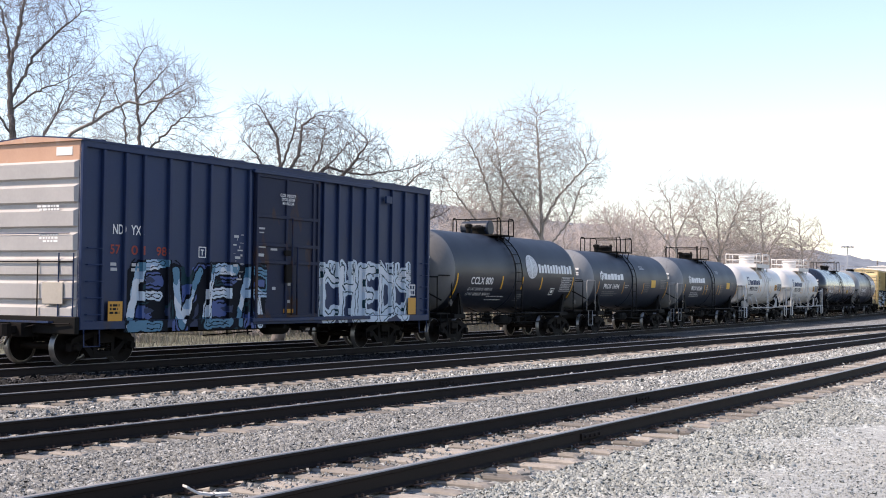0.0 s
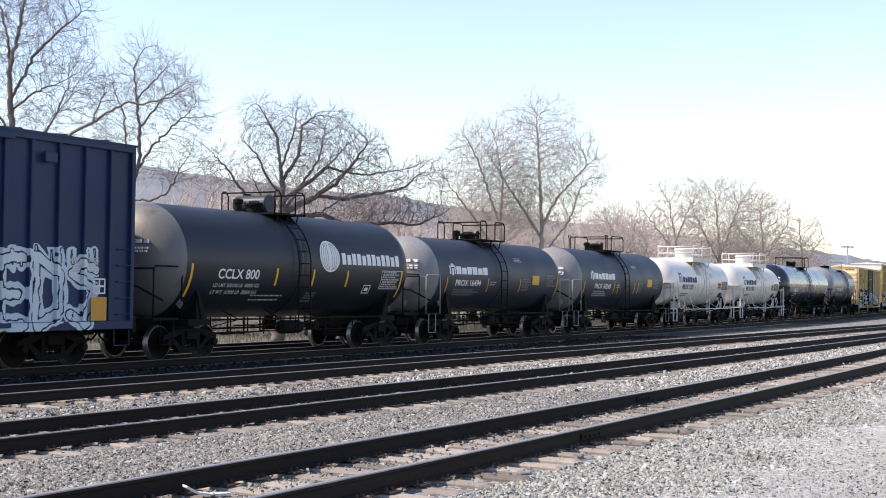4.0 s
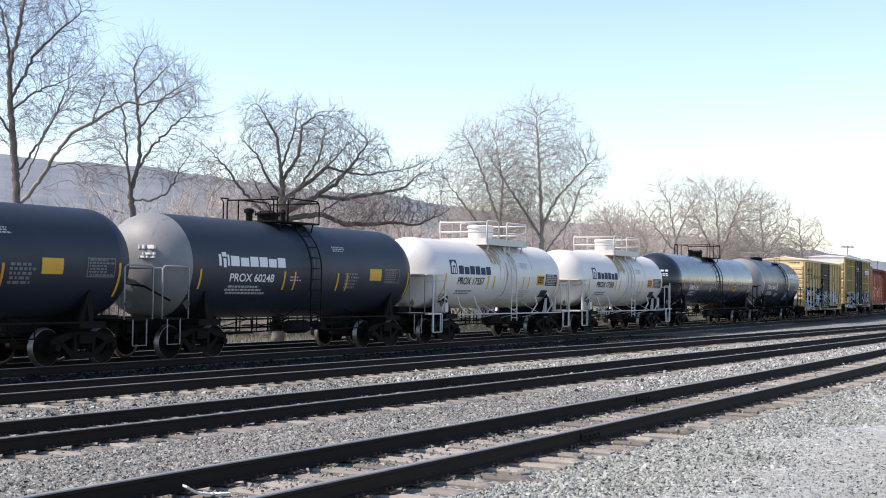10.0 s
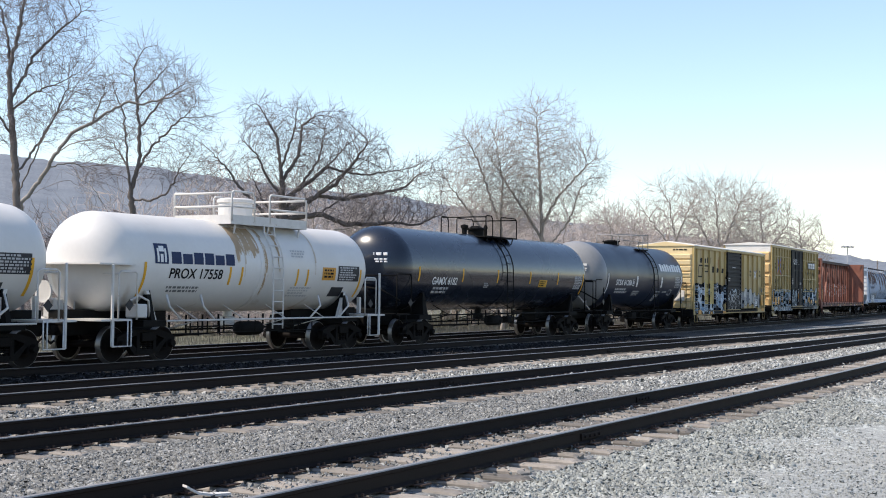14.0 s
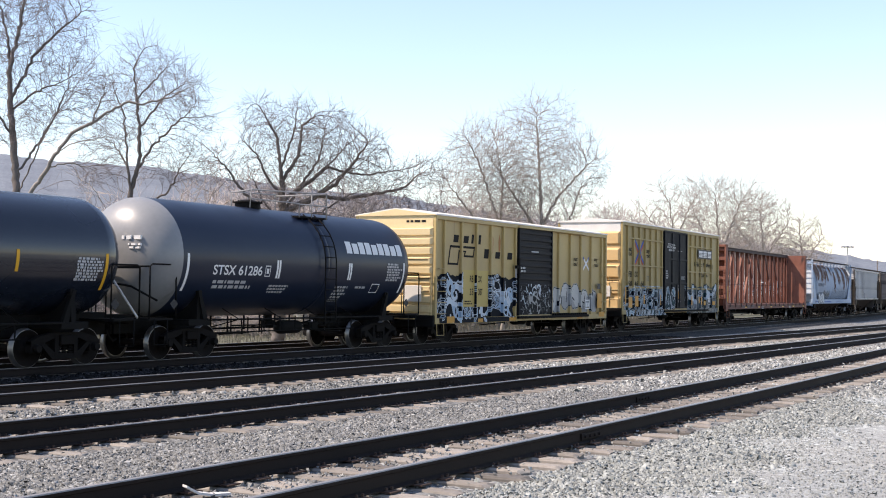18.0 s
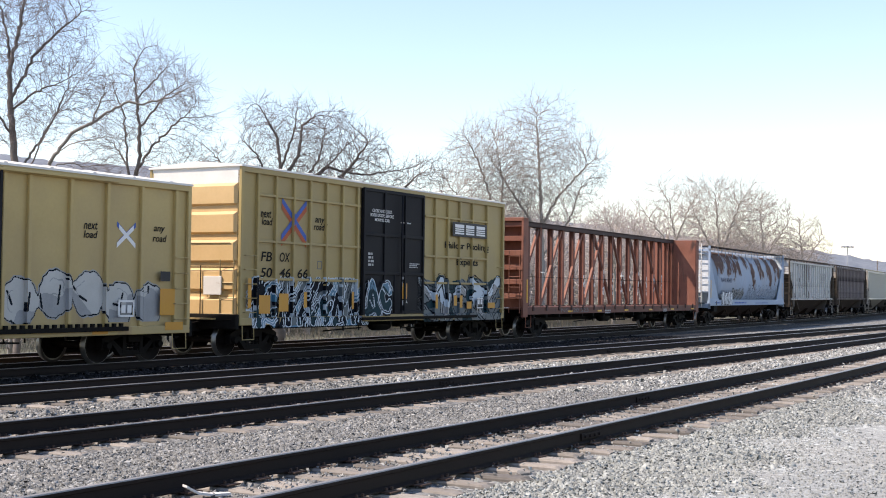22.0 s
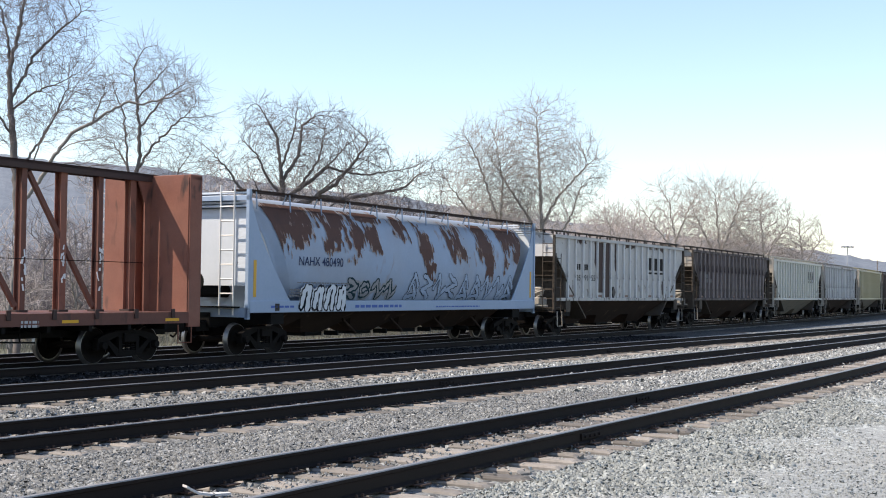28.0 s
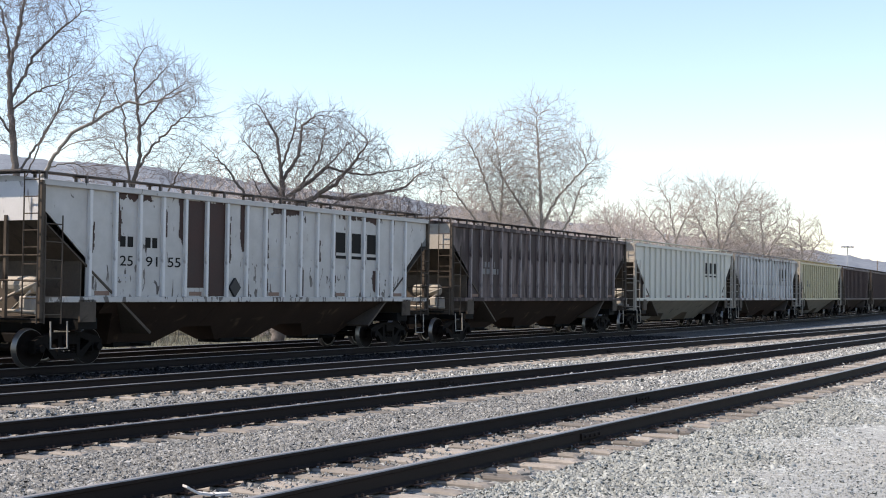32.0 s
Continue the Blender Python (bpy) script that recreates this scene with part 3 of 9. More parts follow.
def lay_cells(name, idx, x0, z0, cell, surf, parent, mats, label, lift=0.005):
    """Joins equal cells of a painted grid into strips that lie on a car's side; -1: bare."""
    nx, nz = idx.shape
    verts, faces, fm = [], [], []
    for k in range(nz):
        z = z0 + k * cell
        i = 0
        while i < nx:
            c = idx[i, k]
            if c < 0:
                i += 1
                continue
            y = surf(x0 + (i + 0.5) * cell, z + cell / 2)
            e = i + 1
            while e < nx and idx[e, k] == c and abs(surf(x0 + (e + 0.5) * cell, z + cell / 2) - y) < 1e-4:
                e += 1
            ya, yb = surf(x0 + (i + 0.5) * cell, z), surf(x0 + (i + 0.5) * cell, z + cell)
            m = len(verts)
            verts += [(x0 + i * cell, ya - lift, z), (x0 + e * cell, ya - lift, z), (x0 + e * cell, yb - lift, z + cell), (x0 + i * cell, yb - lift, z + cell)]
            faces.append((m, m + 1, m + 2, m + 3))
            fm.append(c)
            i = e
    # paint on the flanks of the posts
    for i in range(nx - 1):
        mid = z0 + nz * cell * 0.6
        ya, yb = surf(x0 + (i + 0.5) * cell, mid), surf(x0 + (i + 1.5) * cell, mid)
        if not hasattr(surf, "cuts") or abs(ya - yb) < 0.03:
            continue
        x = min(surf.cuts, key=lambda c: abs(c - x0 - (i + 1) * cell)) + (-0.004 if yb < ya else 0.004)
        for k in range(nz):
            z = z0 + k * cell
            c = max(idx[i, k], idx[i + 1, k])
            if min(idx[i, k], idx[i + 1, k]) < 0 or abs(surf(x0 + (i + 0.5) * cell, z) - surf(x0 + (i + 1.5) * cell, z)) < 0.03:
                continue
            m = len(verts)
            verts += [(x, ya - lift, z), (x, yb - lift, z), (x, yb - lift, z + cell), (x, ya - lift, z + cell)]
            faces.append((m, m + 1, m + 2, m + 3))
            fm.append(c)
    return mesh_ob(name, verts, faces, None, parent, mats=mats, face_mats=fm, label=label)


def soft_noise(X, Z, fx, fz, seed):
    """Smooth value noise between 0 and 1 over a grid."""
    g = np.random.default_rng(seed).uniform(0, 1, (64, 64))
    u, v = X * fx + 40, Z * fz + 40
    i, j = np.floor(u).astype(int), np.floor(v).astype(int)
    a, b = u - i, v - j
    a, b = a * a * (3 - 2 * a), b * b * (3 - 2 * b)
    at = lambda p, q: g[p % 64, q % 64]
    return (at(i, j) * (1 - a) + at(i + 1, j) * a) * (1 - b) + (at(i, j + 1) * (1 - a) + at(i + 1, j + 1) * a) * b


def rust_field(car, x0, x1, z0, z1, surf, patches, seed, mats, cell=0.022, label="", inside=None):
    """Patches of bare rust with ragged, running lower edges; patches: x, z, half width, half height, lean."""
    X, Z = np.meshgrid(x0 + (np.arange(int((x1 - x0) / cell)) + 0.5) * cell, z0 + (np.arange(int((z1 - z0) / cell)) + 0.5) * cell, indexing="ij")
    core = np.full(X.shape, -9.0)
    for px, pz, wx, wz, lean in patches:
        core = np.maximum(core, 1 - np.maximum(np.abs(X - px + lean * (Z - pz)) / wx, np.abs(Z - pz) / wz))
    n = 0.42 * soft_noise(X, Z, 1.9, 1.5, seed) + 0.28 * soft_noise(X + 0.3 * Z, Z, 5.0, 2.6, seed + 1) + 0.30 * soft_noise(X + 0.2 * Z, Z, 15, 6, seed + 2)
    v = np.clip(core, -1, 0.42) + 1.9 * (n - 0.53)
    idx = np.full(X.shape, -1)
    idx[v > 0.10] = 1
    idx[v > 0.17] = 0
    fade = (v > 0.0) & (v <= 0.10) & (soft_noise(X, Z, 9, 3, seed + 5) > 0.55)
    idx[fade] = 2
    if inside:
        idx[~inside(X, Z)] = -1
    return lay_cells("rust_patch", idx, x0, z0, cell, surf, car, mats, label, 0.003)


def graffiti(name, parent, x0, x1, z0, z1, surf, seed, count, fills, line, halo, stroke=0.13, cell=0.017, slant=0.0, label="", wild=0.5, word="", style="", cloud=0.12, edge=0.06, rings=(), spikes=False, patches=()):
    """Spray paint: thick bent strokes with an outline, laid on the car's side, ribs included."""
    rnd = random.Random(seed)
    nx, nz = int((x1 - x0) / cell), int((z1 - z0) / cell)
    X, Z = np.meshgrid(x0 + (np.arange(nx) + 0.5) * cell, z0 + (np.arange(nz) + 0.5) * cell, indexing="ij")
    w, h = (x1 - x0) / count, z1 - z0
    D = np.full(X.shape, 9.0)
    D2 = np.full(X.shape, 9.0)

    def seg(ax, az, bx, bz, rad, target):
        dx, dz = bx - ax, bz - az
        k = np.clip(((X - ax) * dx + (Z - az) * dz) / (dx * dx + dz * dz + 1e-9), 0, 1)
        np.minimum(target, np.hypot(X - ax - k * dx, Z - az - k * dz) - rad, out=target)

    def curl(cx, cz, size, turn, start, rad):
        """A stroke that winds in on itself."""
        px = pz = None
        for q in range(15):
            k = q / 14
            a, rr = start + turn * k, size * (1 - 0.78 * k)
            qx, qz = cx + rr * math.cos(a), cz + rr * math.sin(a) * 0.9
            if px is not None:
                seg(px, pz, qx, qz, rad * (0.5 + 0.9 * math.sin(math.pi * min(1, k + 0.15))), D)
            px, pz = qx, qz

    if style == "curls":
        for i in range(count * 5):
            cx, cz = x0 + (i + rnd.uniform(0, 1)) * w / 5, z0 + h * rnd.uniform(0.12, 0.86)
            if i % 3 == 0:
                curl(cx, cz, rnd.uniform(0.20, 0.42), rnd.choice((-1, 1)) * rnd.uniform(3.0, 7.5), rnd.uniform(0, 6.3), stroke * rnd.uniform(0.7, 1.3))
            else:
                a, bend, px, pz = rnd.uniform(0, 6.3), rnd.uniform(-0.45, 0.45), cx, cz
                for q in range(8):
                    qx, qz = px + 0.11 * math.cos(a), pz + 0.11 * math.sin(a)
                    seg(px, pz, qx, qz, stroke * (1.5 - abs(q - 3.5) * 0.22 if i % 3 == 1 else 0.45), D)
                    px, pz, a = qx, qz, a + bend
    for i in range(0 if style == "curls" else count):
        cx = x0 + (i + 0.5) * w
        j = lambda: rnd.uniform(-0.08, 0.08) * h
        lo, hi = z0 + stroke * 1.1, z1 - stroke * (1.1 + rnd.uniform(0, 1.2))
        hi -= 0.22 if spikes else 0.0
        mid = (lo + hi) / 2 + j()
        l, r = cx - w * 0.32, cx + w * 0.32
        lean = slant * h
        kind = word[i] if word else rnd.choice(("bolt", "hook", "wave", "loop", "spike", "claw") if not style else {"spikes": ("spike", "twin", "twin"), "jag": ("claw", "wave", "bolt")}[style])
        P = {"E": [(l, lo, l, hi), (l, hi, r, hi + j()), (l, mid, r - 0.05, mid), (l, lo, r, lo + j())],
             "V": [(l, hi, cx, lo), (cx, lo, r, hi)],
             "C": [(r, hi - 0.25, cx, hi), (cx, hi, l, hi - 0.25), (l, hi - 0.25, l, lo + 0.2), (l, lo + 0.2, cx, lo), (cx, lo, r, lo + 0.2)],
             "H": [(l, lo, l, hi), (r, lo, r, hi - 0.15), (l, mid, r, mid + 0.08)],
             "D": [(l, lo, l, hi), (l, hi, r, hi - 0.35), (r, hi - 0.35, r, lo + 0.3), (r, lo + 0.3, l, lo)],
             "S": [(r, hi - 0.25, cx, hi - 0.1), (cx, hi - 0.1, l, mid + 0.25), (l, mid + 0.25, r, mid - 0.1), (r, mid - 0.1, cx, lo + 0.05), (cx, lo + 0.05, l, lo + 0.25)],
             "o": [(cx + 0.20 * w * math.cos(0.9 * q), mid - 0.05 + 0.16 * h * math.sin(0.9 * q), cx + 0.20 * w * math.cos(0.9 * q + 0.9), mid - 0.05 + 0.16 * h * math.sin(0.9 * q + 0.9)) for q in range(7)],
             "R": [(l, lo, l, hi), (l, hi, r, hi - 0.1), (r, hi - 0.1, r, mid), (r, mid, l, mid), (cx, mid, r, lo)],
             "bolt": [(l, hi, r, mid + 0.1), (r, mid + 0.1, l, mid - 0.1), (l, mid - 0.1, r, lo)],
             "hook": [(r, hi, l, mid), (l, mid, cx, lo), (cx, lo, r + 0.1, mid - 0.05)],
             "wave": [(l - 0.1, mid, cx - 0.1, hi), (cx - 0.1, hi, cx + 0.1, lo), (cx + 0.1, lo, r + 0.1, mid)],
             "loop": [(cx + 0.30 * w * math.cos(0.7 * q), mid + 0.26 * h * math.sin(0.7 * q), cx + 0.30 * w * math.cos(0.7 * q + 0.7), mid + 0.26 * h * math.sin(0.7 * q + 0.7)) for q in range(1, 8)],
             "claw": [(l, lo, cx, hi), (cx, hi, r, mid), (l, lo, r, lo + 0.1), (cx, mid, r + 0.1, lo)],
             "spike": [(cx, lo, cx + j(), hi)],
             "twin": [(cx - 0.22 * w, lo + 0.05, cx - 0.22 * w, hi - 0.1), (cx + 0.22 * w, lo, cx + 0.22 * w, hi), (cx - 0.22 * w, hi - 0.1, cx - 0.02 * w, hi + 0.05)]}[kind]
        for a in P:
            rad = stroke * rnd.uniform(0.75, 1.15)
            seg(a[0] + lean * (a[1] - z0) / h + j() * 0.4, a[1], a[2] + lean * (a[3] - z0) / h + j() * 0.4, a[3], rad, D)
        if spikes:
            for sx in (l, r, cx + 0.1 * w):
                seg(sx, hi - 0.1, sx + j() * 0.2, hi + rnd.uniform(0.12, 0.24), stroke * 0.12, D)
        for _ in range(int((7 if rings else 3) * wild + (0 if wild == 0 else 1))):
            px, pz = cx + rnd.uniform(-0.5, 0.5) * w, rnd.uniform(lo, hi)
            seg(px, pz, px + rnd.uniform(-0.3, 0.3) * w, pz + rnd.uniform(-0.35, 0.35) * h, 0.0, D2)
    wave = 0.02 * np.sin(X * 9 + seed) * np.cos(Z * 11 + seed) + 0.012 * np.sin(X * 23 + Z * 17)
    D += wave
    mats = [*fills, *patches, line, halo]
    idx = np.full(X.shape, -1)
    rim = np.minimum(np.minimum(X - x0, x1 - X), z1 - Z) * 1.1 + 0.03 * np.sin(X * 8.3 + seed) + 0.02 * np.sin(X * 21 + Z * 13)
    idx[D < np.minimum(cloud * (1 + 0.35 * np.sin(X * 6.1 + seed) * np.cos(Z * 7.7)), rim)] = len(mats) - 1
    for k in range(len(patches)):
        idx[(idx == len(mats) - 1) & (np.sin(X * 3.1 + Z * 2.2 + 2.1 * k + seed) * np.cos(Z * 4.3 - X * 1.3 + k) > 0.35)] = len(fills) + k
    for q in rings:
        idx[(np.abs(D - q) < 0.02) & (np.sin(X * 2.1 + Z * 3.3 + seed * 1.7 + q * 9) > -0.55)] = len(mats) - 2
    idx[D < edge] = len(mats) - 2
    tone = np.clip(((Z - z0) / h + 0.22 * np.sin(X * 2.3 + seed) + 0.1 * np.sin(X * 7 + Z * 5)) * len(fills), 0, len(fills) - 1).astype(int)
    core = D < 0.0
    idx[core] = tone[core]
    idx[(D < -0.03) & (np.abs(D2) < 0.028)] = len(mats) - 2
    idx[(np.abs(D + stroke * 0.55) < 0.012) & (np.sin(X * 3 + seed) > 0)] = len(mats) - 1
    return lay_cells(name, idx, x0, z0, cell, surf, parent, mats, label or "spray-painted graffiti letters")


WHEEL_R = 0.43
SHARED = {}


def keep(key, make):
    if key not in SHARED:
        SHARED[key] = make()
    return SHARED[key]


def from_shared(name, key, make, mats, parent, at=(0, 0, 0), label=""):
    """A part on a mesh that all its likes share."""
    def build():
        bm = make()
        me = bpy.data.meshes.new(name)
        bm.to_mesh(me)
        bm.free()
        for m in mats:
            me.materials.append(m)
        return me
    ob = new(name, keep(key, build))
    ob.parent = parent
    ob.location = at
    if label:
        tagged(ob, label)
    return ob


def wheelset_mesh():
    bm = bmesh.new()
    for s in (-1, 1):
        prof = [(0.07, 0.045), (0.07, 0.12), (0.02, 0.13), (-0.015, 0.30), (0.035, 0.365), (0.05, 0.415), (0.045, WHEEL_R), (-0.055, WHEEL_R + 0.008), (-0.06, WHEEL_R + 0.028),
                (-0.085, WHEEL_R + 0.026), (-0.09, 0.37), (-0.055, 0.31), (-0.045, 0.14), (-0.10, 0.12), (-0.10, 0.08)]
        k0 = len(bm.faces)
        lathe(bm, [(s * (0.7525 + a), r) for a, r in prof], "y", 28)
        bm.faces.ensure_lookup_table()
        for f in bm.faces[k0:]:
            c = f.calc_center_median()
            rr = math.hypot(c.x, c.z)
            f.smooth = True
            if rr > 0.395:
                f.material_index = 1
    lathe(bm, [(-1.05, 0.07), (-0.85, 0.075), (-0.6, 0.085), (0.6, 0.085), (0.85, 0.075), (1.05, 0.07)], "y", 12)
    return bm


def side_frame_mesh():
    bm = bmesh.new()
    y0, y1 = -0.09, 0.07
    prism(bm, [(-1.04, 0.60), (-0.86, 0.68), (-0.42, 0.78), (0.42, 0.78), (0.86, 0.68), (1.04, 0.60), (1.04, 0.52), (0.74, 0.52), (0.40, 0.64), (-0.40, 0.64), (-0.74, 0.52), (-1.04, 0.52)], "y", y0, y1)
    prism(bm, [(-0.80, 0.56), (-0.66, 0.56), (-0.30, 0.30), (0.30, 0.30), (0.66, 0.56), (0.80, 0.56), (0.42, 0.18), (-0.42, 0.18)], "y", y0, y1)
    for s in (-1, 1):
        box(bm, s * 0.29 - 0.055, s * 0.29 + 0.055, y0 - 0.01, y1, 0.24, 0.72)
        box(bm, s * 0.89 - 0.15, s * 0.89 + 0.15, y0 + 0.01, y1 + 0.02, 0.33, 0.58)
        lathe(bm, [(y0 - 0.10, 0.05), (y0 - 0.10, 0.085), (y0 - 0.03, 0.10), (y0 + 0.02, 0.10)], "y", 14, (s * 0.89, 0, WHEEL_R))
    for sx in (-0.17, 0.0, 0.17):
        for k in range(5):
            lathe(bm, [(0.30 + k * 0.056, 0.045), (0.315 + k * 0.056, 0.078), (0.335 + k * 0.056, 0.078), (0.35 + k * 0.056, 0.045)], "z", 10, (sx, -0.01, 0))
    return bm


def add_truck(car, x):
    """A two-axle truck: bolster, side frames, springs and wheelsets that roll."""
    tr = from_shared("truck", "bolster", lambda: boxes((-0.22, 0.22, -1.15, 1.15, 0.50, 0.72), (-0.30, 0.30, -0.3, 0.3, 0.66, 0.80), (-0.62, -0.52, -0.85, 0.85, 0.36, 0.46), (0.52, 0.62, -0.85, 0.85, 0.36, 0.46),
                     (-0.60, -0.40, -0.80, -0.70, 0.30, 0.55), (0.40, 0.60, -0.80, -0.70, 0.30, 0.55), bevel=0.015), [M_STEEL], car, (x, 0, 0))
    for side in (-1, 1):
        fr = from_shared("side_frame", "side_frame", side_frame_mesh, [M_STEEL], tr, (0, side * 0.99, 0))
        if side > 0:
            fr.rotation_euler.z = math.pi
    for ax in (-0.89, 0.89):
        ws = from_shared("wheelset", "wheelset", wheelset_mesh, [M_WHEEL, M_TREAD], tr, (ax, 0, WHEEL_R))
        WHEELSETS.append((ws, ax, WHEEL_R))
    return tr


def add_coupler(car, x_in, x_out, s):
    """Draft sill, shank and knuckle from x_in to the meeting plane x_out; s is the side it points to."""
    def make():
        bm = bmesh.new()
        ln = abs(x_out - x_in)
        box(bm, 0, max(0.12, ln - 0.42), -0.24, 0.24, 0.66, 0.98, bevel=0.01)
        box(bm, max(0.1, ln - 0.42), ln - 0.18, -0.09, 0.09, 0.74, 0.92, bevel=0.01)
        prism(bm, [(ln - 0.20, -0.18), (ln - 0.20, 0.16), (ln - 0.04, 0.20), (ln + 0.02, 0.10), (ln - 0.05, 0.02), (ln - 0.05, -0.20)], "z", 0.69, 0.97)
        tube(bm, [(ln - 0.45, -0.35, 0.80), (ln - 0.35, -0.36, 0.62), (ln - 0.15, -0.32, 0.50), (ln + 0.0, -0.28, 0.55)], 0.028, 6)
        tube(bm, [(ln - 0.60, -1.25, 0.95), (ln - 0.60, -0.2, 0.95), (ln - 0.30, -0.05, 0.98)], 0.014, 5)
        return bm
    ob = from_shared("coupler", ("coupler", round(abs(x_out - x_in), 3)), make, [M_STEEL], car, (x_in, 0, 0))
    if s < 0:
        ob.rotation_euler.z = math.pi


def add_ladder(car, name, x, y, z0, z1, width, mat, along="x", rungs=None, r=0.014, label=""):
    """Two stiles and rungs on a side (along x) or an end (along y)."""
    bm = bmesh.new()
    n = rungs or max(2, int((z1 - z0) / 0.36))
    a, b = ((x, y), (x + width, y)) if along == "x" else ((x, y), (x, y + width))
    for px, py in (a, b):
        tube(bm, [(px, py, z0), (px, py, z1)], r * 1.25, 5)
    for i in range(n):
        z = z0 + (z1 - z0) * (i + 0.5) / n
        tube(bm, [(*a, z), (*b, z)], r, 5)
    return part(name, bm, mat, car, label)


def add_grabs(car, specs, mat, r=0.013):
    """Bent grab irons: (x0, x1, y, z) on a side."""
    for x0, x1, y, z in specs:
        s = -1 if y < 0 else 1
        part("grab_iron", bars([(x0, y, z), (x0, y + s * 0.07, z), (x1, y + s * 0.07, z), (x1, y, z)], r=r, sides=5), mat, car)


def add_brake_gear(car, x, y=-0.5, big=True):
    """Air reservoir, valve and rods below the floor."""
    bm = bmesh.new()
    lathe(bm, [(-0.55, 0.05), (-0.5, 0.17), (-0.40, 0.20), (0.40, 0.20), (0.5, 0.17), (0.55, 0.05)], "x", 14, (x, y, 0.72))
    part("air_reservoir", bm, M_UNDER, car, smooth=True)
    bm = bars([(x - 2.6, y, 0.80), (x + 2.8, y, 0.80)], [(x + 0.9, y, 0.80), (x + 1.1, y - 0.2, 0.60), (x + 2.4, y - 0.2, 0.56)], [(x - 0.8, y + 0.2, 0.62), (x - 2.8, y + 0.3, 0.55)], r=0.022, sides=5)
    for k in (-2.2, -1.3, 1.3, 2.1, 2.7):
        tube(bm, [(x + k, y, 1.0), (x + k + 0.05, y, 0.55)], 0.022, 5)
    box(bm, x + 1.0, x + 1.35, y - 0.15, y + 0.15, 0.62, 0.86, bevel=0.02)
    part("brake_rigging", bm, M_UNDER, car)


def car_root(label, category="freight car", name="freight_car"):
    return tagged(new(name), label, category, "cars of the freight train")


def new_car(centre, label, xl, xr, trucks, name, category):
    """xl, xr: where its couplers meet its neighbours."""
    car = car_root(label, category, name)
    CARS.append((car, centre))
    for x in trucks:
        add_truck(car, x)
    return car


# ---- boxcars ----
def ribbed_end(car, x, s, z0, z1, half, count, mat, top=None, flat_top=0.45, name="end_wall", label=""):
    """A pressed steel end with level corrugations; s: the way it faces."""
    prof = [(0.0, z0)]
    step = (z1 - flat_top - z0) / count
    for i in range(count):
        b = z0 + i * step
        prof += [(0.0, b + step * 0.02), (0.0, b + step * 0.20), (0.075, b + step * 0.27), (0.085, b + step * 0.88), (0.0, b + step * 0.99)]
    prof += [(0.0, z1)]
    verts, faces, fm = [], [], []
    for u, z in prof:
        for y, k in ((-half, 0.0), (-half + 0.10, 0.0), (-half + 0.17, 1.0), (half - 0.17, 1.0), (half - 0.10, 0.0), (half, 0.0)):
            verts.append((x + s * u * k, y, z))
    for i in range(len(prof) - 1):
        for j in range(5):
            a = i * 6 + j
            faces.append((a, a + 1, a + 7, a + 6) if s > 0 else (a + 6, a + 7, a + 1, a))
            fm.append(1 if top and i == len(prof) - 2 else 0)
    mesh_ob(name, verts, faces, None, car, mats=[mat, top or mat], face_mats=fm, label=label)


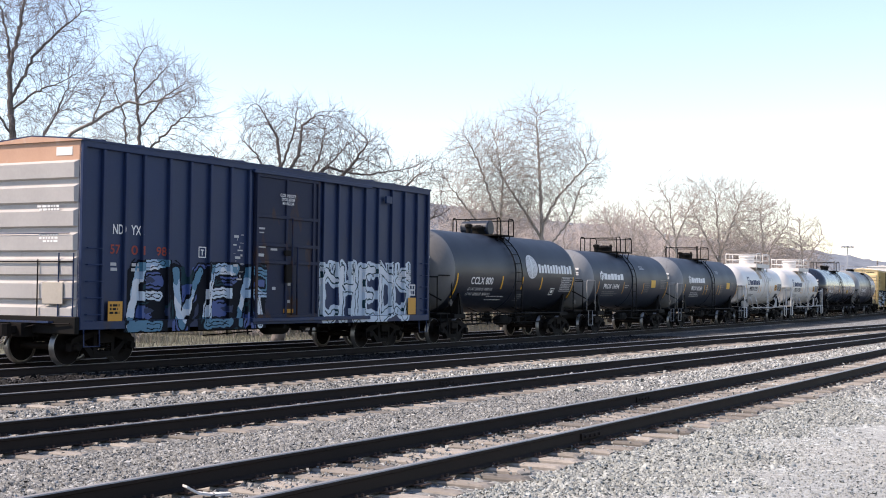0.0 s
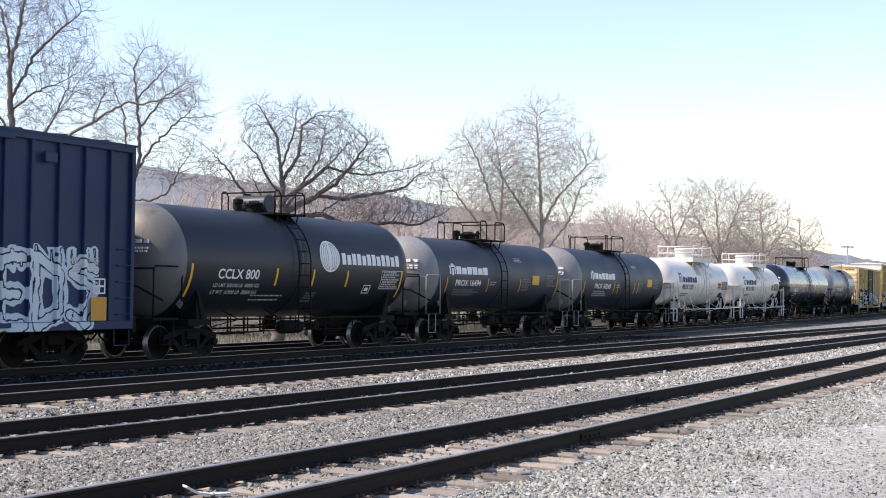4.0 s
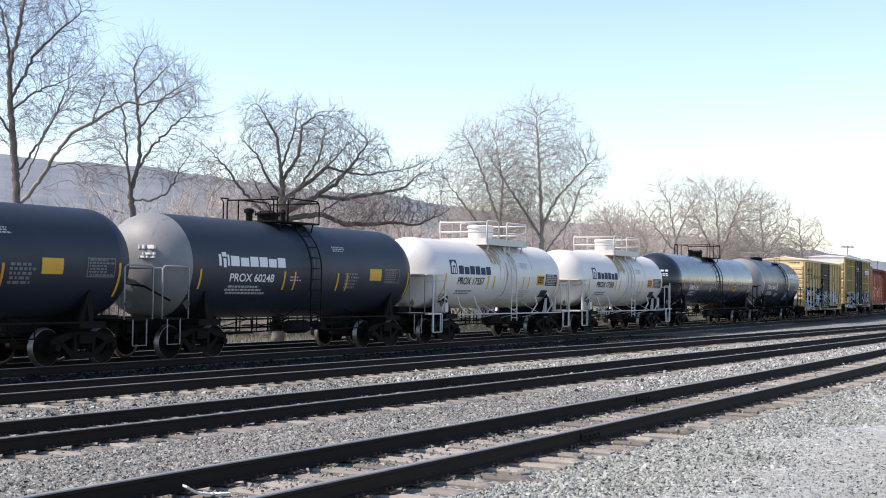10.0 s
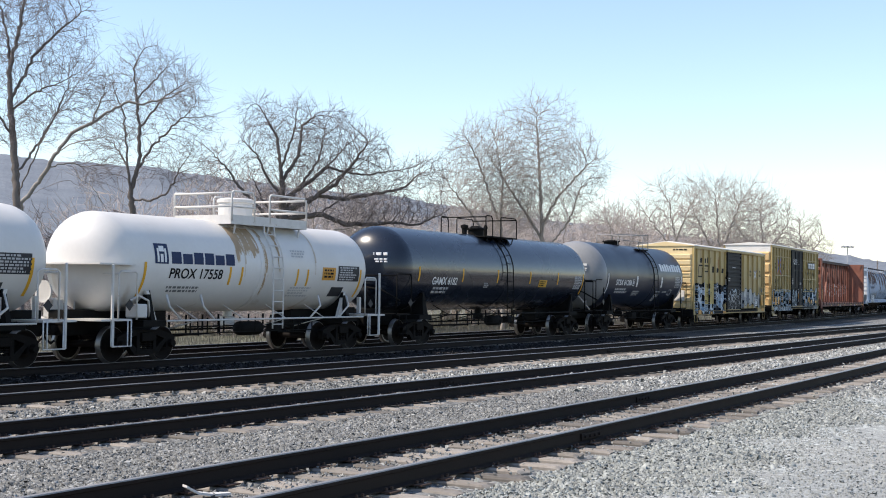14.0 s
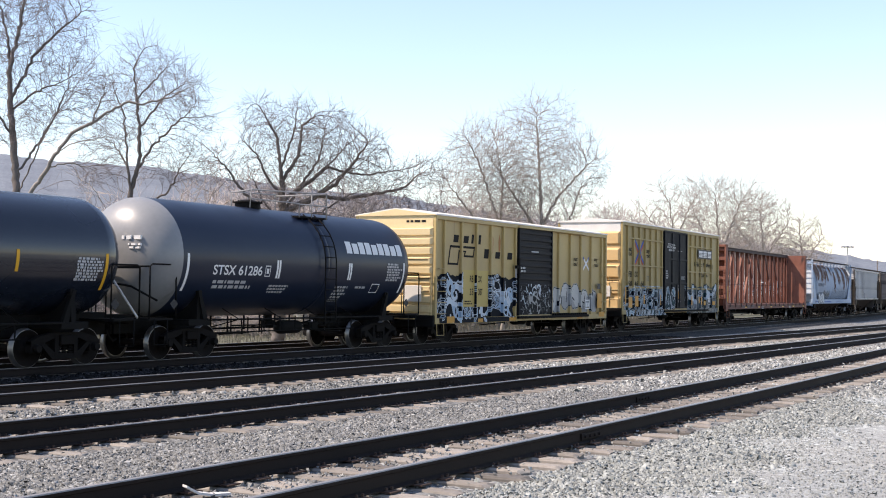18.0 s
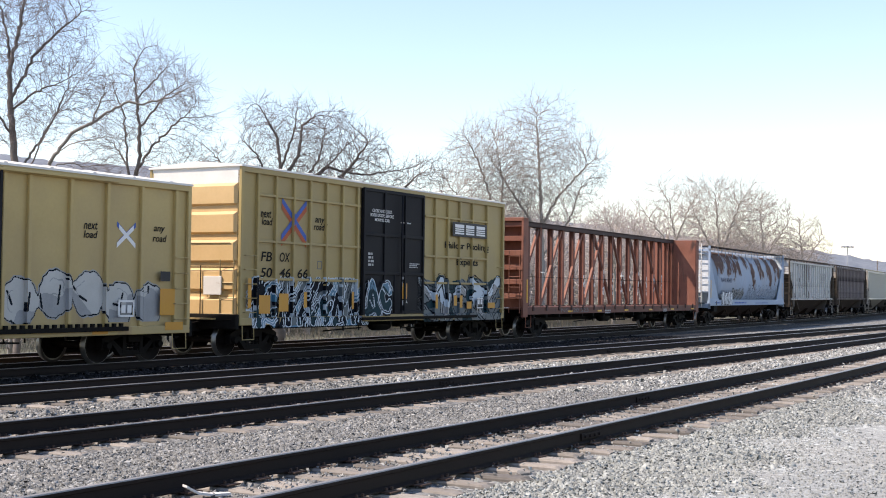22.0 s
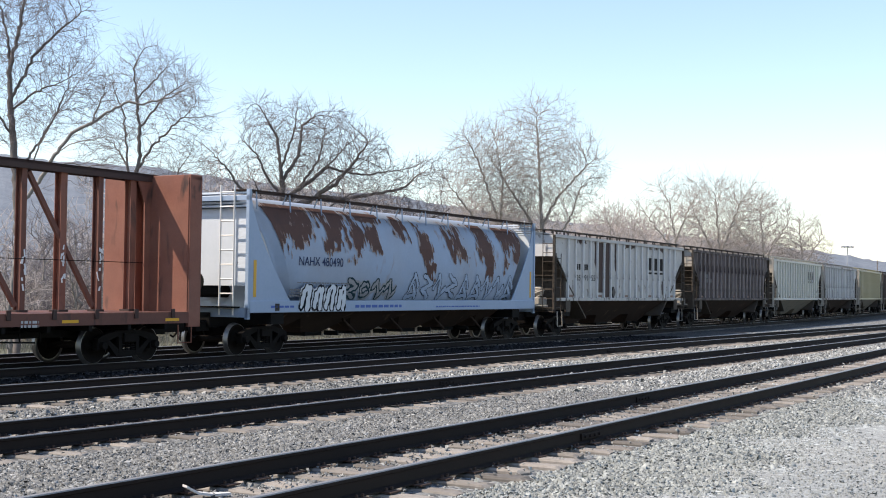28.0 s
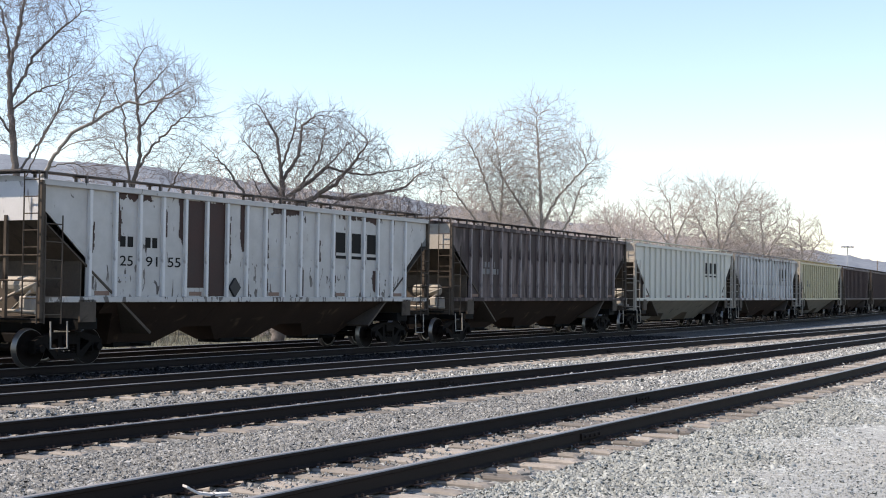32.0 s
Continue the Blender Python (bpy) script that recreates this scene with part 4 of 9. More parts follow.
def box_body(car, L, z0, z1, mat, end_mat, roof_mat, posts, door, door_mat, end_ribs, half=1.6, top=None, post_w=0.09, hbars=(), peak=0.16, post_mat=None):
    """Shell of a boxcar: side sheets, side posts, chords, ends, roof, floor. Returns the surface of its side."""
    h = L / 2
    d0, d1 = door
    inner = half - 0.115
    for s in (-1, 1):
        for k, (a, b) in enumerate(((-h, (d0 + d1) / 2), ((d0 + d1) / 2, h))):
            part("side_sheet", boxes((a, b, s * inner - 0.02, s * inner + 0.02, z0 + 0.18, z1 - 0.12)), mat, car)
        part("top_chord", boxes((-h, h, min(s * inner, s * half), max(s * inner, s * half), z1 - 0.16, z1), bevel=0.012), mat, car)
        for a, b in ((-h, d0), (d1, h)):
            part("side_sill", boxes((a, b, min(s * (inner - 0.02), s * (half + 0.004)), max(s * (inner - 0.02), s * (half + 0.004)), z0, z0 + 0.20), bevel=0.012), mat, car)
        part("door_sill", boxes((d0, d1, min(s * (inner - 0.02), s * (half + 0.02)), max(s * (inner - 0.02), s * (half + 0.02)), z0 + 0.02, z0 + 0.24), bevel=0.012), mat, car)
        for x in posts:
            from_shared("side_post", ("post", mat.name, post_w, z0, z1), lambda: boxes((-post_w / 2, post_w / 2, -0.06, 0.06, z0 + 0.20, z1 - 0.16), bevel=0.014), [post_mat or mat], car, (x, s * (half - 0.06), 0))
        for x in (-h + 0.05, h - 0.05):
            from_shared("corner_post", ("corner", mat.name, z0, z1), lambda: boxes((-0.06, 0.06, -0.048, 0.048, z0, z1), bevel=0.012), [mat], car, (x, s * (half - 0.046), 0))
        for z, a, b in hbars:
            part("side_bar", boxes((a, b, min(s * inner, s * (half - 0.015)), max(s * inner, s * (half - 0.015)), z - 0.035, z + 0.035), bevel=0.008), mat, car)
    # the left end carries sunlight in its paler colour, the right end doesn't
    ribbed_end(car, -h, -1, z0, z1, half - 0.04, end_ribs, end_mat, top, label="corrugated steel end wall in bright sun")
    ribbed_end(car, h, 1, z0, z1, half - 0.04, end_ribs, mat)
    bm = bmesh.new()
    prism(bm, [(-half - 0.02, z1 - 0.02), (-half - 0.02, z1 + 0.03), (0, z1 + peak), (half + 0.02, z1 + 0.03), (half + 0.02, z1 - 0.02)], "x", -h - 0.04, h + 0.04)
    part("roof", bm, roof_mat, car)
    bm = bmesh.new()
    prism(bm, [(-half + 0.02, z1 - 0.02), (-half + 0.02, z1), (0, z1 + peak - 0.035), (half - 0.02, z1), (half - 0.02, z1 - 0.02)], "x", -h - 0.055, -h - 0.035)
    part("gable", bm, top or end_mat, car)
    for i in range(int(L / 1.3)):
        x = -h + 0.65 + i * 1.3
        bm = bmesh.new()
        prism(bm, [(-half, z1 + 0.02), (-half, z1 + 0.06), (0, z1 + peak + 0.035), (half, z1 + 0.06), (half, z1 + 0.02)], "x", x - 0.05, x + 0.05)
        part("roof_rib", bm, roof_mat, car)
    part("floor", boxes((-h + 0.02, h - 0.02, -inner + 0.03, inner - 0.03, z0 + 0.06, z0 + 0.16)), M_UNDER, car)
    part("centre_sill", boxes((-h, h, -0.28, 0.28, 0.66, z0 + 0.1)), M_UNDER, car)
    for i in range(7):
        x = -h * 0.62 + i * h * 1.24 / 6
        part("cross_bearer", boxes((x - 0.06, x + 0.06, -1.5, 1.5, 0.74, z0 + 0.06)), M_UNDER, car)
    add_brake_gear(car, 0.6, -0.7)
    ribs = sorted(posts)

    def surf(x, z):
        if d0 < x < d1:
            return -half + 0.005
        if z < z0 + 0.20:
            return -half - 0.004
        for p in ribs:
            if abs(x - p) < post_w / 2:
                return -half
        return -inner - 0.02
    surf.cuts = [p + k * post_w / 2 for p in ribs for k in (-1, 1)]
    return surf


def box_fittings(car, L, z0, z1, mat, half=1.6, side_rungs=5, reach=(0.89, 0.89)):
    h = L / 2
    for x0, x1 in ((-h + 0.12, -h + 0.62), (h - 0.62, h - 0.12)):
        add_grabs(car, [(x0, x1, -half, z0 + 0.35 + i * 0.38) for i in range(side_rungs)], mat)
        part("side_step", bars([(x0, -half + 0.02, z0 + 0.05), (x0, -half, z0 - 0.38), (x1, -half, z0 - 0.38), (x1, -half + 0.02, z0 + 0.05)], r=0.016, sides=5), mat, car)
    for s in (-1, 1):
        x = s * (h + 0.10)
        add_ladder(car, "end_ladder", x, -1.45, z0 + 0.1, z0 + 1.75, 0.46, mat, "y")
        part("end_platform", boxes((min(s * h, s * (h + 0.30)), max(s * h, s * (h + 0.30)), -0.9, 0.9, z0 + 0.15, z0 + 0.19)), mat, car)
        part("end_grab", bars([(x, -1.3, z0 + 2.2), (x, 1.3, z0 + 2.2)], r=0.014, sides=5), mat, car)
        add_coupler(car, s * h, s * (h + reach[s > 0]), s)
    for s in (-1, 1):
        # the end sill with its platform, hoses and uncoupling lever
        part("end_sill", boxes((min(s * h, s * (h + 0.14)), max(s * h, s * (h + 0.14)), -half + 0.02, half - 0.02, z0 - 0.10, z0 + 0.30), bevel=0.02), M_UNDER, car)
        part("uncoupling_lever", bars([(s * (h + 0.18), -1.45, z0 + 0.15), (s * (h + 0.22), -0.5, z0 + 0.12), (s * (h + 0.40), -0.15, z0 + 0.02)], r=0.018, sides=5), M_STEEL, car)
        part("air_hose", bars([(s * (h + 0.15), 0.35, z0 + 0.05), (s * (h + 0.30), 0.40, z0 - 0.25), (s * (h + 0.45), 0.30, z0 - 0.35)], r=0.03, sides=6), M_UNDER, car)
        part("side_grab", bars([(s * (h + 0.06), 1.40, z0 + 0.3), (s * (h + 0.10), 1.40, z0 + 0.4), (s * (h + 0.10), 1.40, z0 + 1.9), (s * (h + 0.06), 1.40, z0 + 2.0)], [(s * (h + 0.12), -0.35, z0 + 0.3), (s * (h + 0.12), -0.35, z0 + 1.6)], [(s * (h + 0.12), -1.45, z0 + 1.55), (s * (h + 0.12), 1.40, z0 + 1.55)], r=0.016, sides=5), M_STEEL, car)


def navy_boxcar():
    car = new_car(29.675, "dark blue ribbed boxcar with graffiti along its lower side", 0, 0, (-6.65, 5.95), "boxcar", "boxcar")
    L, z0, z1 = 15.90, 0.84, 5.17
    posts = [-7.25, -6.51, -5.88, -4.96, -4.17, -3.39, -2.56, -1.78, 1.76, 2.54, 3.26, 4.04, 4.78, 5.59, 6.38, 7.18]
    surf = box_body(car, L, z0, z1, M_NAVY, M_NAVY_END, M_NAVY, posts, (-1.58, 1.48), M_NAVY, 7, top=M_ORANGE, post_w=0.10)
    # plug door in framed panels
    door = part("door", boxes((-1.55, 1.45, -1.59, -1.53, 1.02, 4.98)), M_NAVY_DOOR, car, "rusting dark blue plug door with raised frames")
    for x in (-1.49, -0.14, 1.16, 1.40):
        part("door_stile", boxes((x - 0.05, x + 0.05, -1.64, -1.58, 1.05, 4.94), bevel=0.01), M_NAVY_DOOR, door)
    for z in (1.08, 2.56, 3.03, 3.81, 4.91):
        part("door_rail", boxes((-1.53, 1.43, -1.635, -1.58, z - 0.05, z + 0.05), bevel=0.01), M_NAVY_DOOR, door)
    part("lock_bar", bars([(0.05, -1.68, 1.1), (0.05, -1.68, 3.8)], [(0.30, -1.68, 1.1), (0.30, -1.68, 3.0)], r=0.028), M_NAVY_DOOR, door)
    part("lock_box", boxes((-0.25, 0.05, -1.70, -1.62, 2.0, 2.5), (-0.28, 0.0, -1.69, -1.62, 2.75, 2.9), bevel=0.02), M_STEEL, door)
    for z in (0.98, 5.0):
        part("door_track", boxes((-1.7, 4.2, -1.68, -1.60, z - 0.05, z + 0.05), bevel=0.01), M_NAVY, car)
    part("door_stop", boxes((5.05, 5.4, -1.68, -1.60, 4.55, 4.78), bevel=0.01), M_NAVY, car)
    for w, a, b, z in (("CLOSE AND LOCK", -0.51, 0.23, 4.38), ("DOORS BEFORE", -0.44, 0.17, 4.27), ("MOVING CAR", -0.40, 0.13, 4.16)):
        letters("door_notice", w, a, b, z, 0.085, M_LET_W, door, y=-1.645)
    quads("door_tag", [(-1.38, -1.12, 3.44, 3.49), (-1.36, -1.16, 3.34, 3.37), (-1.40, -1.08, 2.94, 3.03), (-1.40, -1.15, 2.70, 2.78), (-0.85, -0.55, 2.88, 2.94), (-0.75, -0.6, 1.80, 1.88), (-0.12, 0.14, 2.38, 2.46), (-0.05, 0.12, 2.24, 2.32), (-0.10, 0.10, 1.92, 2.02), (-0.15, 0.08, 1.44, 1.52)], -1.592, M_LET_PALE, door)
    quads("door_plate", [(-0.22, 0.24, 1.16, 1.27)], -1.60, M_SIGN_O, door)
    box_fittings(car, L, z0, z1, M_NAVY, reach=(0.89, 0.54))
    letters("reporting_mark", "ND", -6.88, -6.54, 3.07, 0.23, M_LET_W, car, y=-1.507, surf=surf)
    letters("reporting_mark", "YX", -6.27, -5.92, 3.07, 0.23, M_LET_W, car, y=-1.507, surf=surf)
    for w, a, b in (("57", -6.96, -6.63), ("01", -6.25, -5.87), ("98", -5.37, -5.0)):
        letters("car_number", w, a, b, 2.60, 0.22, M_LET_RED, car, y=-1.507, surf=surf)
    quads("load_table", rows_of_bars(-6.95, -6.62, 2.18, 2.42, 2, 5) + rows_of_bars(-6.24, -5.90, 2.18, 2.42, 2, 6), -1.508, M_LET_PALE, car)
    quads("car_tag", rect_frame(-3.78, -3.49, 2.60, 2.88) + [(-3.70, -3.58, 2.78, 2.81), (-3.655, -3.625, 2.66, 2.81)], -1.508, M_LET_W, car)
    quads("chalk_mark", [(-2.22 + 0.16 * math.sin(i * 2.3), -2.10 + 0.18 * math.sin(i * 2.3 + 0.6), 2.05 + i * 0.07, 2.09 + i * 0.07 + 0.03 * math.sin(i * 1.7)) for i in range(18)], -1.508, M_LET_PALE, car)
    quads("sign_plate", [(-7.10, -6.62, 1.03, 1.49)], -1.61, M_SIGN_O, car, "orange plate with worn print")
    quads("sign_print", rows_of_bars(-7.05, -6.68, 1.18, 1.44, 3, 9), -1.615, M_LET_K, car)
    quads("load_table", rows_of_bars(6.05, 6.32, 2.15, 2.5, 6, 8) + rows_of_bars(6.55, 6.95, 2.15, 2.5, 6, 18), -1.508, M_LET_PALE, car)
    quads("inspection_frame", rect_frame(6.62, 7.0, 1.66, 2.02, 0.035) + [(6.79, 6.83, 1.66, 2.02), (6.62, 7.0, 1.82, 1.86)], -1.61, M_LET_W, car)
    quads("reflector", [(6.56, 7.05, 1.05, 1.59)], -1.612, M_SIGN_O, car)
    eb = bmesh.new()
    box(eb, -L / 2 - 0.01, -L / 2 - 0.002, -1.25, -0.75, 4.83, 5.02)
    for x0, x1, a, b in rows_of_bars(-0.95, -0.2, 3.55, 3.70, 2, 4) + rows_of_bars(-0.95, -0.3, 2.82, 3.05, 3, 4):
        box(eb, -L / 2 - 0.085, -L / 2 - 0.078, x0, x1, a, b)
    tagged(part("end_stencil", eb, M_LET_W, car), kind="stuff")
    part("route_board", boxes((-L / 2 - 0.12, -L / 2 - 0.09, -1.15, -0.50, 1.42, 1.92), bevel=0.008), M_HOP_END, car, "weathered plywood route board")
    graffiti("graffiti", car, -6.55, -1.00, 0.76, 2.52, surf, 11, 4, [P_TEAL, P_ICE, P_WHITE, P_SKY, P_TEAL], P_BLACK, P_BLACK, 0.125, label="teal and pale graffiti word shaded black on blue clouds", slant=0.22, word="EVER", cloud=0.24, edge=0.06, wild=0.0, patches=(P_BLUE, P_DKTEAL), rings=(0.13,))
    graffiti("graffiti", car, 1.52, 6.95, 0.84, 2.80, surf, 22, 5, [P_ICE, P_WHITE, P_WHITE], P_DKTEAL, P_ICE, 0.105, label="white graffiti word with pointed tops and dark lines", wild=0.2, word="CHEDS", cloud=0.13, edge=0.036, spikes=True)
    return car


def yellow_boxcar():
    car = new_car(144.72, "faded yellow boxcar with black corrugated door and graffiti", 0, 0, (-6.4, 6.4), "boxcar", "boxcar")
    L, z0, z1 = 15.72, 0.70, 4.40
    posts = [-7.20, -5.93, -4.77, -3.61, -2.57, -1.51, 1.90, 2.61, 3.82, 4.97, 6.12, 7.33]
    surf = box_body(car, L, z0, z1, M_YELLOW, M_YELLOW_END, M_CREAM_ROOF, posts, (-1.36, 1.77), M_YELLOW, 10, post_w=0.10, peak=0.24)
    door = part("door", boxes((-1.36, 1.77, -1.60, -1.55, 0.92, 4.34)), M_BLACK_DOOR, car, "black corrugated steel sliding door")
    for i in range(13):
        z = 1.02 + i * 0.252
        part("door_corrugation", boxes((-1.30, 1.71, -1.645, -1.60, z, z + 0.13), bevel=0.018), M_BLACK_DOOR, door)
    for x in (-1.37, 1.70):
        part("door_edge", boxes((x, x + 0.07, -1.66, -1.56, 0.92, 4.34)), M_BLACK_DOOR, door)
    part("door_track", boxes((-1.45, 5.6, -1.70, -1.60, 0.80, 0.90), bevel=0.01), M_STEEL, car)
    for k in range(16):
        part("track_bracket", boxes((1.9 + k * 0.23, 1.98 + k * 0.23, -1.68, -1.60, 0.90, 0.98)), M_STEEL, car)
    part("door_track", boxes((-1.45, 5.2, -1.69, -1.60, 4.26, 4.33), bevel=0.01), M_YELLOW, car)
    part("door_latch", boxes((-1.70, -1.40, -1.72, -1.62, 2.70, 2.82), (-1.50, -1.40, -1.72, -1.62, 2.35, 3.1), bevel=0.01), M_STEEL, door)
    quads("door_print", [(-0.25, 0.42, 3.36, 3.41)] + rows_of_bars(-1.22, -0.75, 2.55, 2.80, 2, 31) + [(0.10, 0.24, 1.98, 2.10)], -1.647, M_LET_PALE, door)
    box_fittings(car, L, z0, z1, M_YELLOW, reach=(0.45, 1.10))
    # brand lettering drawn as plain bars in its colour
    for x, w, z, h in ((-6.47, 0.42, 3.52, 0.26), (-5.71, 0.42, 3.52, 0.25), (-5.11, 0.22, 3.52, 0.32), (-4.56, 0.24, 3.51, 0.34), (-4.10, 0.42, 3.02, 0.34), (-3.18, 0.44, 3.04, 0.24), (-2.15, 0.46, 3.03, 0.26)):
        bm = bmesh.new()
        prism(bm, [(x, z), (x + w - 0.06, z), (x + w, z + h), (x + 0.06, z + h)], "y", -1.512, -1.506)
        part("brand_bar", bm, M_LET_K, car, "worn black brand bar")
    # an angular bracket painted below the upper row
    for pts in ([(-6.70, 3.33), (-4.84, 3.33), (-4.83, 3.41), (-6.69, 3.41)], [(-6.70, 3.41), (-6.63, 3.41), (-6.80, 2.73), (-6.87, 2.73)], [(-6.87, 2.73), (-6.17, 2.73), (-6.16, 2.80), (-6.86, 2.80)], [(-6.17, 2.73), (-6.10, 2.73), (-5.99, 3.25), (-6.06, 3.25)],
                [(-6.06, 3.19), (-5.50, 3.19), (-5.49, 3.25), (-6.05, 3.25)], [(-5.67, 3.02), (-5.60, 3.02), (-5.52, 3.25), (-5.59, 3.25)], [(-5.67, 3.02), (-4.98, 3.02), (-4.97, 3.09), (-5.65, 3.09)], [(-4.99, 3.02), (-4.92, 3.02), (-4.82, 3.41), (-4.89, 3.41)]):
        bm = bmesh.new()
        prism(bm, pts, "y", -1.512, -1.506)
        part("brand_outline", bm, M_LET_K, car, "black angular brand outline")
    rust = surface("rust_run", (0.30, 0.12, 0.04), (0.40, 0.19, 0.07), 3, 0.7, 0, 0.1, 20)
    for x, z0r, z1r in ((-3.42, 3.15, 3.95), (-2.82, 3.25, 3.92)):
        bm = bmesh.new()
        prism(bm, [(x - 0.05, z0r), (x + 0.07, z0r + 0.1), (x + 0.09, z1r - 0.2), (x, z1r), (x - 0.08, z1r - 0.25)], "y", -1.511, -1.506)
        part("rust_run", bm, rust, car, "orange rust run")
    graffiti("graffiti", car, -7.80, -1.38, 0.72, 2.52, surf, 5, 13, [P_SKY, P_ICE, P_SKY], P_WHITE, P_BLACK, 0.050, cloud=1.2, edge=0.016, label="black, white and light blue spray-painted graffiti", wild=0.6, style="curls")
    painted("number_panel", -5.81, -3.74, 1.27, 2.57, surf, M_PANEL_Y, car, "repainted yellow field under black numbers")
    for w, a, b, z in (("RB", -5.20, -4.93, 2.14), ("OX", -4.56, -4.26, 2.14), ("33", -5.20, -4.93, 1.68), ("087", -4.56, -4.20, 1.68)):
        letters("car_number", w, a, b, z, 0.24, M_LET_K, car, y=-1.512, surf=surf)
    quads("panel_print", rows_of_bars(-5.65, -4.98, 1.34, 1.50, 2, 71), -1.514, M_LET_K, car)
    graffiti("graffiti", car, 1.95, 6.95, 1.0, 2.30, surf, 9, 5, [P_GREY, P_PALE, P_PALE], P_BLACK, P_GREY, 0.30, label="bubble letters in faded pale grey with thin outlines", word="ooooo", cloud=0.05, edge=0.028, wild=0.5)
    graffiti("graffiti", door, -1.25, 1.68, 0.96, 2.15, lambda x, z: -1.646, 17, 9, [P_GREY, P_ICE], P_GREY, P_BLACK, 0.024, cloud=0.0, edge=0.004, style="curls", label="pale scrawled graffiti on the door", wild=0.2)
    quads("chalk_tag", [(-1.62, -1.42, 2.35, 2.75)], -1.608, M_LET_PALE, car)
    for dx, dz, m in ((0.035, 0.035, M_LET_BLUE), (-0.035, -0.035, M_LET_W)):
        for s in (-1, 1):
            poly = [(5.36 + dx * s, 3.06 - s * 0.22 - 0.06 + dz), (5.92 + dx * s, 3.06 + s * 0.22 - 0.06 + dz), (5.92 + dx * s, 3.06 + s * 0.22 + 0.06 + dz), (5.36 + dx * s, 3.06 - s * 0.22 + 0.06 + dz)]
            stroke_over("cross_stroke", poly, surf, 0.009 + 0.001 * s + (0.003 if m is M_LET_W else 0), m, car)
    for w, a, b, z in (("next", 4.26, 4.70, 3.14), ("load", 4.26, 4.70, 2.94), ("any", 6.58, 6.98, 3.14), ("road", 6.55, 7.05, 2.94)):
        letters("slogan", w, a, b, z, 0.17, M_LET_K, car, y=-1.508, surf=surf, shear=0.2)
    quads("sign_plate", [(6.75, 7.28, 1.15, 1.80), (-2.1, -1.5, 0.73, 0.86), (-7.05, -6.5, 0.73, 0.95), (6.95, 7.6, 0.78, 0.98), (4.5, 5.0, 0.73, 0.85), (-4.7, -4.3, 0.73, 0.85)], -1.607, M_SIGN_O, car)
    quads("inspection_frame", rect_frame(5.32, 5.86, 1.12, 1.52, 0.05) + [(5.42, 5.56, 1.22, 1.40), (5.62, 5.76, 1.22, 1.40)], -1.61, M_LET_W, car)
    quads("black_plate", [(6.75, 7.10, 1.98, 2.22)], -1.609, M_PANEL_K, car)
    eb = bmesh.new()
    for x0, x1, a, b in rows_of_bars(-1.2, -0.2, 4.12, 4.24, 1, 14):
        box(eb, -L / 2 - 0.01, -L / 2 - 0.003, x0, x1, a, b)
    tagged(part("end_stencil", eb, M_LET_K, car), kind="stuff")
    part("route_board", boxes((-L / 2 - 0.12, -L / 2 - 0.09, -1.10, -0.40, 1.45, 2.0), bevel=0.008), M_CREAM_ROOF, car)
    return car


